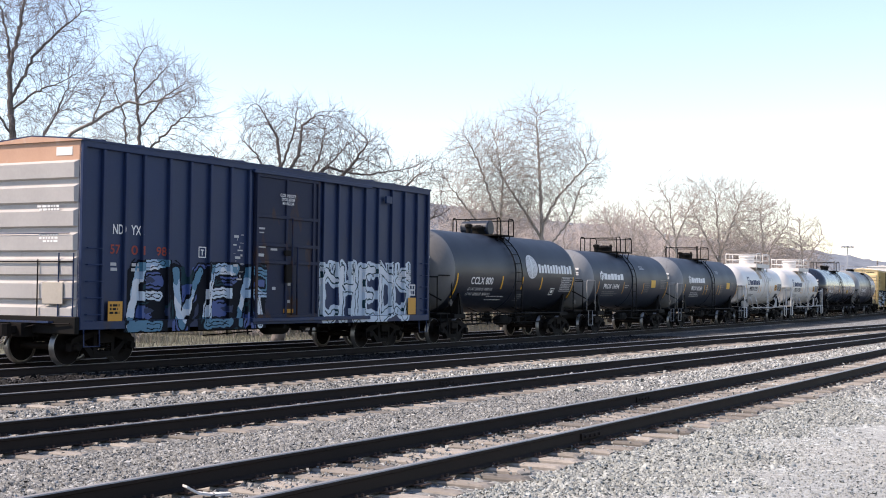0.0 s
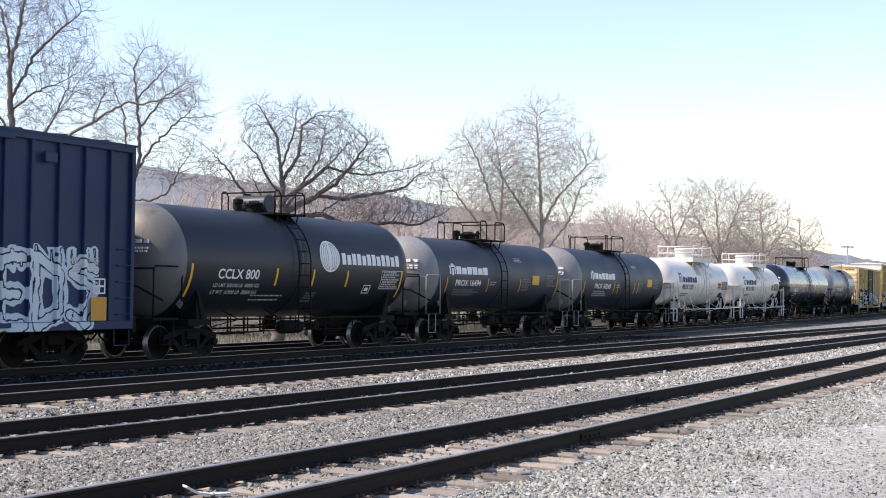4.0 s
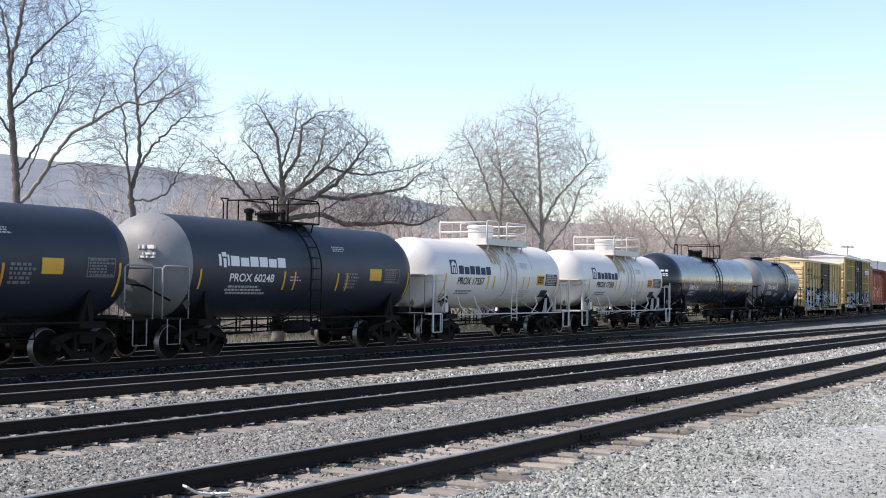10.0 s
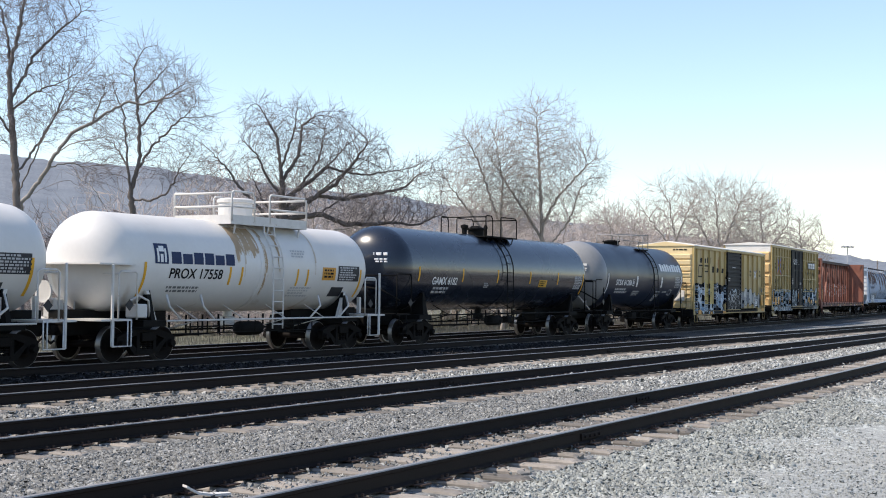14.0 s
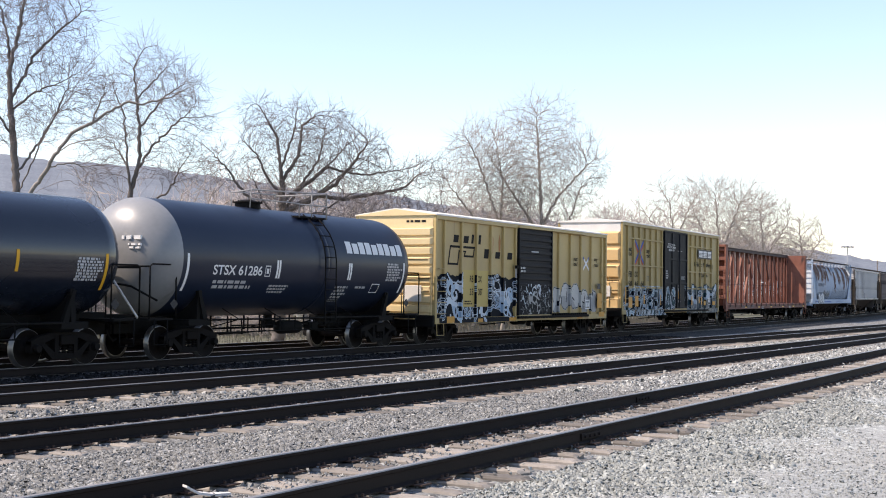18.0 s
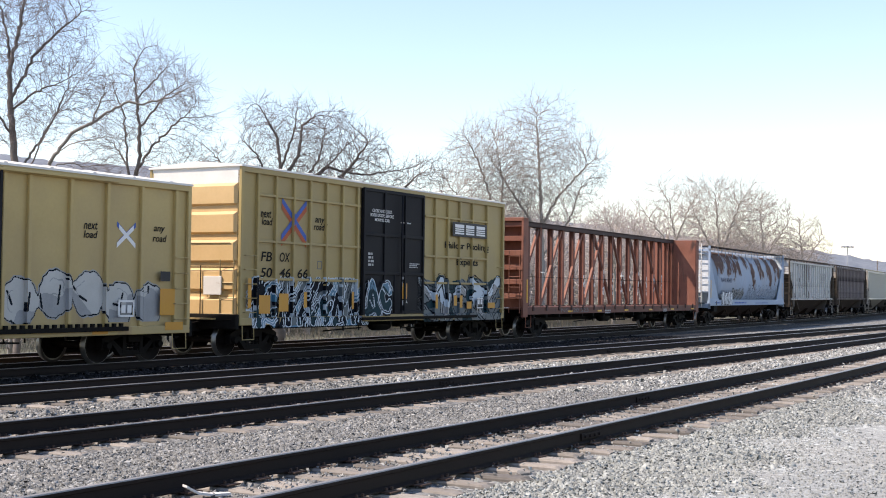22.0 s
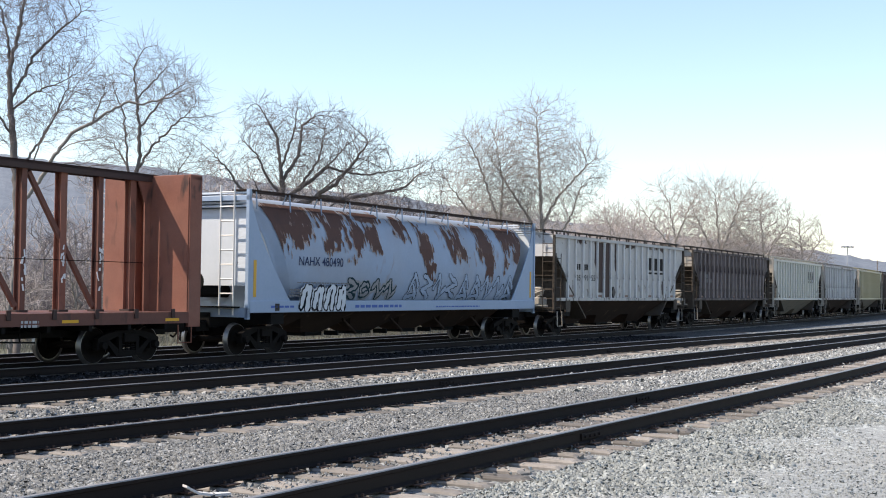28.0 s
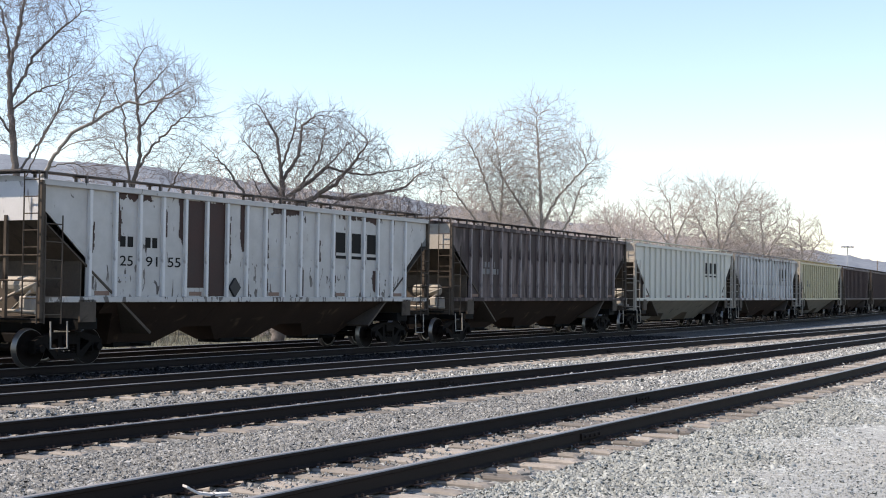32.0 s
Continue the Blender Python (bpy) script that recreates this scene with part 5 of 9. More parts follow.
def ochre_boxcar():
    car = new_car(162.77, "tall ochre yellow boxcar with black plug door and teal graffiti", 0, 0, (-6.6, 6.5), "boxcar", "boxcar")
    L, z0, z1 = 15.82, 0.84, 5.10
    posts = [-7.15, -6.32, -5.47, -4.66, -3.83, -2.97, -2.14, 2.71, 3.60, 4.47, 5.41, 6.55]
    hb = [(z, a, b) for z in (4.38, 3.12, 2.09) for a, b in ((-7.15, -2.0),)] + [(z, 2.0, 6.6) for z in (4.32, 2.98, 2.09)]
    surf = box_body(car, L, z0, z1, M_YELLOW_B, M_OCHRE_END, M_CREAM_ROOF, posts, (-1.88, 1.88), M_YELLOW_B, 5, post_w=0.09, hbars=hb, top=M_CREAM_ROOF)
    door = part("door", boxes((-1.92, 1.85, -1.60, -1.54, 1.05, 4.98)), M_BLACK_DOOR, car, "black plug door in raised panels")
    for x in (-1.86, -0.65, 0.62, 1.79):
        part("door_stile", boxes((x - 0.05, x + 0.05, -1.65, -1.60, 1.06, 4.96), bevel=0.01), M_BLACK_DOOR, door)
    for z in (1.12, 2.35, 3.55, 4.92):
        part("door_rail", boxes((-1.9, 1.83, -1.645, -1.60, z - 0.05, z + 0.05), bevel=0.01), M_BLACK_DOOR, door)
    part("lock_bar", bars([(0.30, -1.69, 1.1), (0.30, -1.69, 4.85)], [(-0.15, -1.69, 1.1), (-0.15, -1.69, 2.3)], r=0.028), M_BLACK_DOOR, door)
    for w, a, b, z in (("CLOSE AND LOCK", -1.45, -0.28, 4.24), ("BOTH DOORS BEFORE", -1.55, -0.18, 4.10), ("MOVING CAR", -1.3, -0.42, 3.96)):
        letters("door_notice", w, a, b, z, 0.10, M_LET_W, door, y=-1.645)
    letters("seal_mark", "SEAL", 0.42, 0.85, 1.42, 0.09, M_LET_W, door, y=-1.602)
    quads("door_print", [(0.35, 1.0, 3.98, 4.02)] + rows_of_bars(-1.6, -1.25, 2.55, 3.0, 4, 53) + rows_of_bars(0.9, 1.6, 2.55, 2.72, 3, 54), -1.602, M_LET_PALE, door)
    quads("door_plate", [(0.42, 0.80, 1.55, 2.05)], -1.603, M_SIGN_O, door)
    part("door_track", boxes((-1.95, 5.6, -1.69, -1.60, 0.90, 0.99), bevel=0.01), M_STEEL, car)
    box_fittings(car, L, z0, z1, M_YELLOW_B, reach=(1.10, 0.95))
    # crossed arrows, each a red and a blue stripe
    cx, cz, w, hh = -5.40, 3.70, 0.60, 0.52
    for s in (-1, 1):
        for m, up in ((M_LET_BLUE, 0.085), (M_LET_ORANGE, -0.085)):
            poly = [(cx - w, cz - s * hh + up - 0.085), (cx + w, cz + s * hh + up - 0.085), (cx + w, cz + s * hh + up + 0.085), (cx - w, cz - s * hh + up + 0.085)]
            stroke_over("crossed_arrow", poly, surf, 0.011 - 0.0015 * s + (0.004 if up > 0 else 0), m, car)
    for w, a, b, z, hgt in (("next", -6.96, -6.48, 3.77, 0.20), ("load", -6.91, -6.42, 3.57, 0.20), ("any", -4.36, -3.87, 3.70, 0.20), ("road", -4.42, -3.86, 3.54, 0.20)):
        letters("slogan", w, a, b, z, hgt, M_LET_K, car, y=-1.508, surf=surf, shear=0.2)
    for w, a, b, z in (("FB", -6.92, -6.42, 2.58), ("OX", -6.06, -5.58, 2.58), ("50", -6.94, -6.40, 2.14), ("46", -6.07, -5.54, 2.14), ("66", -5.20, -4.69, 2.14)):
        letters("car_number", w, a, b, z, 0.26, M_LET_K, car, y=-1.508, surf=surf, shear=0.15)
    quads("brand_board", [(3.85, 6.43, 3.72, 4.22)], -1.606, M_PANEL_K, car)
    quads("brand_bar", [(4.02, 4.68, 3.80, 4.14), (4.82, 5.45, 3.80, 4.14), (5.62, 6.28, 3.80, 4.14)], -1.611, M_LET_W, car, "white brand bar")
    quads("brand_stripes", [(4.0, 6.3, z, z + 0.025) for z in (3.86, 3.93, 4.0)], -1.616, M_PANEL_K, car)
    for w, a, b, z in (("Railcar Pooling", 3.46, 6.66, 3.22), ("Experts", 4.33, 5.95, 2.66)):
        letters("slogan", w, a, b, z, 0.30, M_LET_K, car, y=-1.508, surf=surf)
    graffiti("graffiti", car, -7.55, -1.50, 0.76, 2.20, surf, 33, 9, [P_DKTEAL, P_BLACK, P_BLACK, P_SLATE], P_ICE, P_BLACK, 0.095, cloud=0.22, edge=0.034, rings=(0.095, 0.165), patches=(P_TEAL, P_SLATE), label="dark teal and white spray-painted graffiti", wild=0.8, slant=0.15)
    graffiti("graffiti", car, 1.42, 7.85, 0.80, 2.42, surf, 44, 5, [P_SLATE, P_GREY, P_ICE, P_ICE], P_BLACK, P_SLATE, 0.16, cloud=0.40, edge=0.045, patches=(P_DKTEAL,), rings=(0.16,), label="white and grey spray-painted graffiti", wild=0.8)
    graffiti("graffiti", door, -1.80, -0.15, 1.02, 2.22, lambda x, z: -1.648, 7, 2, [P_DKTEAL, P_TEAL], P_ICE, P_BLACK, 0.13, cloud=0.2, edge=0.03, rings=(0.09,), label="teal graffiti on the door")
    quads("chalk_mark", [(0.42, 0.62, 2.18, 2.26), (0.40, 0.52, 1.95, 2.10), (0.58, 0.70, 1.80, 1.98), (0.44, 0.56, 1.35, 1.5)], -1.604, M_LET_PALE, door)
    quads("car_tag", rect_frame(-4.20, -3.98, 2.41, 2.65), -1.508, M_LET_DIM, car)
    quads("sign_plate", [(-7.1, -6.6, 1.15, 1.65), (-6.2, -5.75, 1.2, 1.7), (-7.6, -7.45, 1.3, 2.1), (-5.0, -4.85, 1.3, 1.75), (-2.49, -2.38, 1.25, 1.77), (2.69, 2.85, 1.23, 1.70), (3.99, 4.20, 1.32, 1.67), (4.42, 4.61, 1.25, 1.67), (4.94, 5.30, 1.21, 1.46), (6.58, 7.14, 1.22, 1.42)], -1.612, M_SIGN_O, car)
    quads("inspection_frame", rect_frame(5.72, 6.20, 1.22, 1.59, 0.035) + [(5.80, 5.92, 1.36, 1.54), (6.0, 6.12, 1.36, 1.54)], -1.612, M_LET_W, car)
    quads("inspection_ground", [(5.72, 6.20, 1.22, 1.59)], -1.609, M_PANEL_K, car)
    part("route_board", boxes((-L / 2 - 0.13, -L / 2 - 0.09, -1.05, -0.45, 1.65, 2.15), bevel=0.008), M_CREAM_ROOF, car)
    return car


# ---- tank cars ----
def tank_shell(car, half, r, zc, head, mat, head_mat, seams=()):
    """Cylinder and dished heads in three meshes, with weld bands."""
    t = half - head
    bm = lathe(bmesh.new(), [(-t, r), (-t * 0.5, r), (0, r), (t * 0.5, r), (t, r)], "x", 56, (0, 0, zc))
    for f in list(bm.faces):
        if len(f.verts) > 4:
            bm.faces.remove(f)
    shell = part("tank_shell", bm, mat, car, smooth=True)
    for s in (-1, 1):
        prof = [(s * (t + head * math.sin(q)), max(0.01, r * math.cos(q) ** 0.85)) for q in [i * math.pi / 2 / 9 for i in range(10)]]
        bm = lathe(bmesh.new(), prof, "x", 56, (0, 0, zc))
        for f in list(bm.faces):
            if len(f.verts) > 4 and abs(f.calc_center_median().x - s * t) < 0.05:
                bm.faces.remove(f)
        # only the left head takes the colour with sunlight in it
        part("tank_head", bm, head_mat if s < 0 else mat, car, "sun-facing tank head" if s < 0 else "", smooth=True)
    for x in seams:
        bm = lathe(bmesh.new(), [(x - 0.09, r), (x - 0.08, r + 0.012), (x + 0.08, r + 0.012), (x + 0.09, r)], "x", 56, (0, 0, zc))
        part("weld_band", bm, mat, car, smooth=True)
    return shell


def tank_underframe(car, half, r, zc, trucks, mat, out, walk_pipe=True, saddle_mat=None):
    """Stub sills, saddles, end decks, side pipe; out: reach of the end decks."""
    bot = zc - r
    for s, tx in ((-1, trucks[0]), (1, trucks[1])):
        a, b = sorted((s * (abs(tx) - 1.6), s * out))
        part("stub_sill", boxes((a, b, -0.30, 0.30, 0.66, max(0.98, bot + 0.08)), bevel=0.015), saddle_mat or mat, car)
        part("end_deck", boxes((min(s * (half - 0.75), s * out), max(s * (half - 0.75), s * out), -1.42, 1.42, 1.02, 1.07)), mat, car)
        # saddle with sloping webs
        bm = bmesh.new()
        n = 12
        arc = [(-(r + 0.02) * math.sin(q), zc - (r + 0.02) * math.cos(q)) for q in [(-1 + 2 * i / n) * 1.02 for i in range(n + 1)]]
        arc2 = [(y * 1.015, z - 0.02) for y, z in arc]
        prism(bm, [(-1.30, 1.0), (1.30, 1.0)] + [p for p in arc2], "x", tx - 0.07, tx + 0.07)
        part("saddle", bm, saddle_mat or mat, car)
        part("bolster_web", boxes((tx - 0.42, tx + 0.42, -1.35, 1.35, 0.86, 1.02), bevel=0.01), saddle_mat or mat, car)
        for sy in (-1, 1):
            bm = bmesh.new()
            prism(bm, [(tx - 0.30 * s, 1.02), (tx - 0.12 * s, 1.02), (tx + 0.10 * s, 1.75), (tx + 0.0 * s, 1.75)], "y", sy * (r * 0.86) - 0.05, sy * (r * 0.86) + 0.05)
            part("saddle_brace", bm, mat, car)
        add_coupler(car, s * (out - 0.05), s * (out + 0.42), s)
    if walk_pipe:
        part("side_pipe", bars([(trucks[0] + 0.4, -1.38, 1.0), (trucks[1] - 0.4, -1.38, 1.0)], r=0.025), mat, car)
        x = trucks[0] + 1.6
        while x < trucks[1] - 1.2:
            part("pipe_hanger", bars([(x, -1.38, 1.0), (x, -0.3, 0.74)], [(x, -1.38, 1.0), (x, -r * 0.5, zc - r * 0.85)], r=0.015, sides=5), mat, car)
            x += 1.9
    add_brake_gear(car, 0.4, -0.55)
    bm = bars([(trucks[0] + 1.2, 0.2, 0.70), (trucks[1] - 1.2, 0.2, 0.70)], [(trucks[0] + 1.2, -0.3, 0.60), (-1.5, -0.35, 0.58)], r=0.03, sides=6)
    for i in range(9):
        x = trucks[0] + 1.6 + i * (trucks[1] - trucks[0] - 3.2) / 8
        tube(bm, [(x, 0.2, 1.1), (x, 0.2, 0.55 + 0.1 * (i % 2))], 0.028, 5)
        tube(bm, [(x + 0.25, -0.9, 1.05), (x + 0.25, -0.9, 0.62)], 0.02, 5)
    tube(bm, [(trucks[0] + 1.2, -0.9, 0.64), (trucks[1] - 1.2, -0.9, 0.64)], 0.018, 5)
    part("under_piping", bm, M_UNDER, car)
    bm = lathe(bmesh.new(), [(0, 0.20), (0.22, 0.20), (0.24, 0.13), (0.40, 0.13)], "z", 14, (0.15, 0, bot - 0.38))
    part("outlet_valve", bm, mat, car)


def tank_end_rails(car, x_in, x_out, s, mat, z_deck=1.05, z_top=2.36, r=0.022, step=True, bottom_step=True):
    """Hoop handrails at the corners of an end deck, the crossing rail and the hanging step."""
    for sy in (-1, 1):
        y = sy * 1.42
        part("corner_handrail", bars([(s * x_in, y, z_deck), (s * x_in, y, z_top - 0.05), (s * (x_in + 0.08), y, z_top), (s * (x_out - 0.08), y, z_top), (s * x_out, y, z_top - 0.06), (s * x_out, y, z_deck)], r=r), mat, car)
        if bottom_step:
            part("hanging_step", bars([(s * (x_in + 0.30), y, z_deck), (s * (x_in + 0.30), y, 0.42), (s * (x_in + 0.78), y, 0.42), (s * (x_in + 0.78), y, z_deck)], r=r * 0.8), mat, car)
    part("end_rail", bars([(s * x_out, -1.42, z_top - 0.06), (s * x_out, 1.42, z_top - 0.06)], [(s * x_out, -1.42, 1.7), (s * x_out, 1.42, 1.7)] if not step else [(s * x_out, 0.0, z_deck), (s * x_out, 0.0, z_top - 0.06)], r=r), mat, car)


def dome_platform(car, x0, x1, y_out, z, mat, rail_h=0.85, r=0.025, thick=0.05, fascia=0.0, rails=True, cover=None, split=None):
    """The walkway round the manway on top, with its railing and the ladder's gap."""
    deck = boxes((x0, x1, -y_out, -0.35, z, z + thick), (x0, x1, 0.35, y_out, z, z + thick), (x0, x0 + 0.5, -0.35, 0.35, z, z + thick), (x1 - 0.5, x1, -0.35, 0.35, z, z + thick))
    p = part("top_platform", deck, mat, car)
    if fascia:
        part("platform_fascia", boxes((x0, x1, -y_out - 0.02, -y_out, z - fascia * 0.4, z + fascia), (x0 - 0.02, x0, -y_out, y_out, z - fascia * 0.4, z + fascia), (x1, x1 + 0.02, -y_out, y_out, z - fascia * 0.4, z + fascia)), mat, p)
    for x in (x0 + 0.25, (x0 + x1) / 2, x1 - 0.25):
        for sy in (-1, 1):
            part("platform_strut", bars([(x, sy * (y_out - 0.05), z), (x, sy * (y_out - 0.15), z - 0.42)], r=r), mat, p)
    if rails:
        top = z + rail_h
        gap = split if split is not None else (x0 + x1) / 2 + 0.5
        for a, b in ((x0, gap - 0.35), (gap + 0.35, x1)):
            for sy in (-1, 1):
                y = sy * y_out
                part("platform_rail", bars([(a, y, z), (a, y, top - 0.05), (a + 0.06, y, top), (b - 0.12, y, top), (b, y, top - 0.12), (b, y, z)], *([[(a, y, z + rail_h * 0.5), (b, y, z + rail_h * 0.5)]] if fascia else []), r=r), mat, p)
        for x in (x0, x1):
            part("platform_rail", bars([(x, -y_out, top - 0.05), (x, y_out, top - 0.05)], *([[(x, -y_out, z + rail_h * 0.5), (x, y_out, z + rail_h * 0.5)]] if fascia else []), r=r), mat, p)
    return p


def manway(car, x, z, mat, r=0.30, h=0.35, valves=True):
    bm = lathe(bmesh.new(), [(z - 0.2, r), (z + h * 0.6, r), (z + h * 0.62, r + 0.07), (z + h * 0.75, r + 0.07), (z + h * 0.8, r - 0.02), (z + h, r * 0.55)], "z", 20, (x, 0, 0))
    for k in range(8):
        q = k * math.pi / 4
        tube(bm, [(x + (r + 0.05) * math.cos(q), (r + 0.05) * math.sin(q), z + h * 0.55), (x + (r + 0.05) * math.cos(q), (r + 0.05) * math.sin(q), z + h * 0.92)], 0.02, 5)
    part("manway", bm, mat, car)
    if valves:
        bm = lathe(bmesh.new(), [(z - 0.2, 0.1), (z + 0.22, 0.1), (z + 0.24, 0.15), (z + 0.34, 0.15), (z + 0.38, 0.05)], "z", 12, (x - 0.75, 0.1, 0))
        part("safety_valve", bm, mat, car)
        bm = lathe(bmesh.new(), [(z - 0.2, 0.07), (z + 0.28, 0.07), (z + 0.30, 0.1), (z + 0.42, 0.04)], "z", 12, (x + 0.62, -0.1, 0))
        part("safety_valve", bm, mat, car)


def tank_ladder(car, x0, x1, r, zc, z0, z1, mat, top_y=0.8, rr=0.016):
    """A ladder that follows the tank from below its belly to the platform."""
    bm = bmesh.new()
    pts = []
    for i in range(13):
        z = z0 + (z1 - z0) * i / 12
        k = (z - zc) / r
        y = -(r + 0.10) if k < 0.15 else -max(top_y, (r + 0.10) * math.sqrt(max(0.0, 1 - min(1.0, k * 0.95) ** 2)))
        pts.append((y, z))
    for x in (x0, x1):
        tube(bm, [(x, y, z) for y, z in pts], rr * 1.3, 6)
    n = int((z1 - z0) / 0.32)
    for i in range(n):
        z = z0 + 0.12 + (z1 - z0 - 0.12) * i / n
        y = np.interp(z, [p[1] for p in pts], [p[0] for p in pts])
        tube(bm, [(x0, y, z), (x1, y, z)], rr, 5)
    part("side_ladder", bm, mat, car)


def placard(car, x, y, z, facing, parent_mat=None):
    """A hazard diamond in its holder, no print kept."""
    bm = bmesh.new()
    s = 0.14
    if facing == "side":
        prism(bm, [(x, z - s), (x + s, z), (x, z + s), (x - s, z)], "y", y - 0.012, y)
    else:
        prism(bm, [(y, z - s), (y + s, z), (y, z + s), (y - s, z)], "x", x - 0.012, x)
    part("placard", bm, M_PANEL_K, car, "dark diamond placard holder")


def end_print(car, half, r, zc, seed, mat, y0=-1.0, y1=0.1, z=0.45):
    """Small stencilled rows on the sunlit head, set on its bulge."""
    bm = bmesh.new()
    for a, b, c, d in rows_of_bars(-0.9, -0.25, zc + z - 0.06, zc + z + 0.06, 1, seed, 0.8) + rows_of_bars(-0.9, -0.45, zc + z - 0.28, zc + z - 0.12, 2, seed + 1):
        ym, zm = (a + b) / 2, (c + d) / 2 - zc
        rho = min(0.98, math.hypot(ym, zm) / r)
        x = -(half - 0.85) - 0.85 * math.sqrt(max(0.0, 1 - rho ** (2 / 0.85)))
        box(bm, x - 0.016, x + 0.05, a, b, c, d)
    tagged(part("head_stencil", bm, mat, car), kind="stuff")


def rect_frame(x0, x1, z0, z1, t=0.025):
    return [(x0, x1, z0, z0 + t), (x0, x1, z1 - t, z1), (x0, x0 + t, z0, z1), (x1 - t, x1, z0, z1)]


def blocks(x0, x1, z, h, n, gap=0.22):
    """Brand lettering as n plain bars."""
    w = (x1 - x0) / n
    return [(x0 + i * w, x0 + (i + 1) * w - w * gap, z, z + h * (1.0 if i % 3 != 1 else 0.86)) for i in range(n)]


def disc(bm, cx, cz, rx, rz, n=28):
    bm.faces.new([bm.verts.new((cx + rx * math.cos(2 * math.pi * k / n), 0, cz + rz * math.sin(2 * math.pi * k / n))) for k in range(n)])


def wrap_mesh(ob, r, zc, lift=0.008):
    for v in ob.data.vertices:
        q = math.asin(max(-0.99, min(0.99, (v.co.z - zc) / r)))
        v.co.y, v.co.z = -(r + lift) * math.cos(q), zc + (r + lift) * math.sin(q)


def bowed_band(car, x, r, zc, z0, z1, mat, w=0.09):
    wrapped("reflector", [(x - w / 2, x + w / 2, z0, z1)], r, zc, mat, car)


def black_tank(centre, half, r, zc, head, trucks, shell_mat, head_mat, label, out, plat, ladder, seed, end_z=2.36, seam=True):
    car = new_car(centre, label, 0, 0, trucks, "tank_car", "tank car")
    tank_shell(car, half, r, zc, head, shell_mat, head_mat, seams=[(ladder[0] + ladder[1]) / 2] if seam else [])
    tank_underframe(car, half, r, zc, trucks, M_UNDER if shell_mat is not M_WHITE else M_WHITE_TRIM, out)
    if plat:
        x0, x1, yo, zp, rh, gap = plat
        dome_platform(car, x0, x1, yo, zp, M_UNDER, rh, 0.022, split=gap)
        manway(car, (x0 + x1) / 2 - 0.3, zc + r, M_UNDER)
    tank_ladder(car, ladder[0], ladder[1], r, zc, 0.75, zc + r * 0.93, M_UNDER)
    for s in (-1, 1):
        tank_end_rails(car, half - 0.85, out - 0.02, s, M_GREY_RAIL if shell_mat is M_TANK_DULL else M_UNDER, z_top=end_z)
        placard(car, s * (half - 0.75), -1.44, 1.42, "side")
    bm = bars([(-half + 0.25, -1.35, 1.5), (-half - 0.1, -0.8, 1.85), (-half - 0.05, 0.0, 1.95), (-half + 0.1, 0.9, 1.75)], r=0.03)
    part("air_hose", bm, M_UNDER, car)
    bm = lathe(bmesh.new(), [(-0.02, 0.18), (-0.03, 0.25), (0.02, 0.25), (0.02, 0.18)], "x", 18, (-out + 0.2, 0.75, 1.75))
    tube(bm, [(-out + 0.2, 0.5, 1.75), (-out + 0.2, 1.0, 1.75)], 0.014, 5)
    tube(bm, [(-out + 0.2, 0.75, 1.05), (-out + 0.2, 0.75, 2.0)], 0.03, 5)
    part("brake_wheel", bm, M_UNDER, car)
    end_print(car, half, r, zc, seed, M_LET_W)
    return car


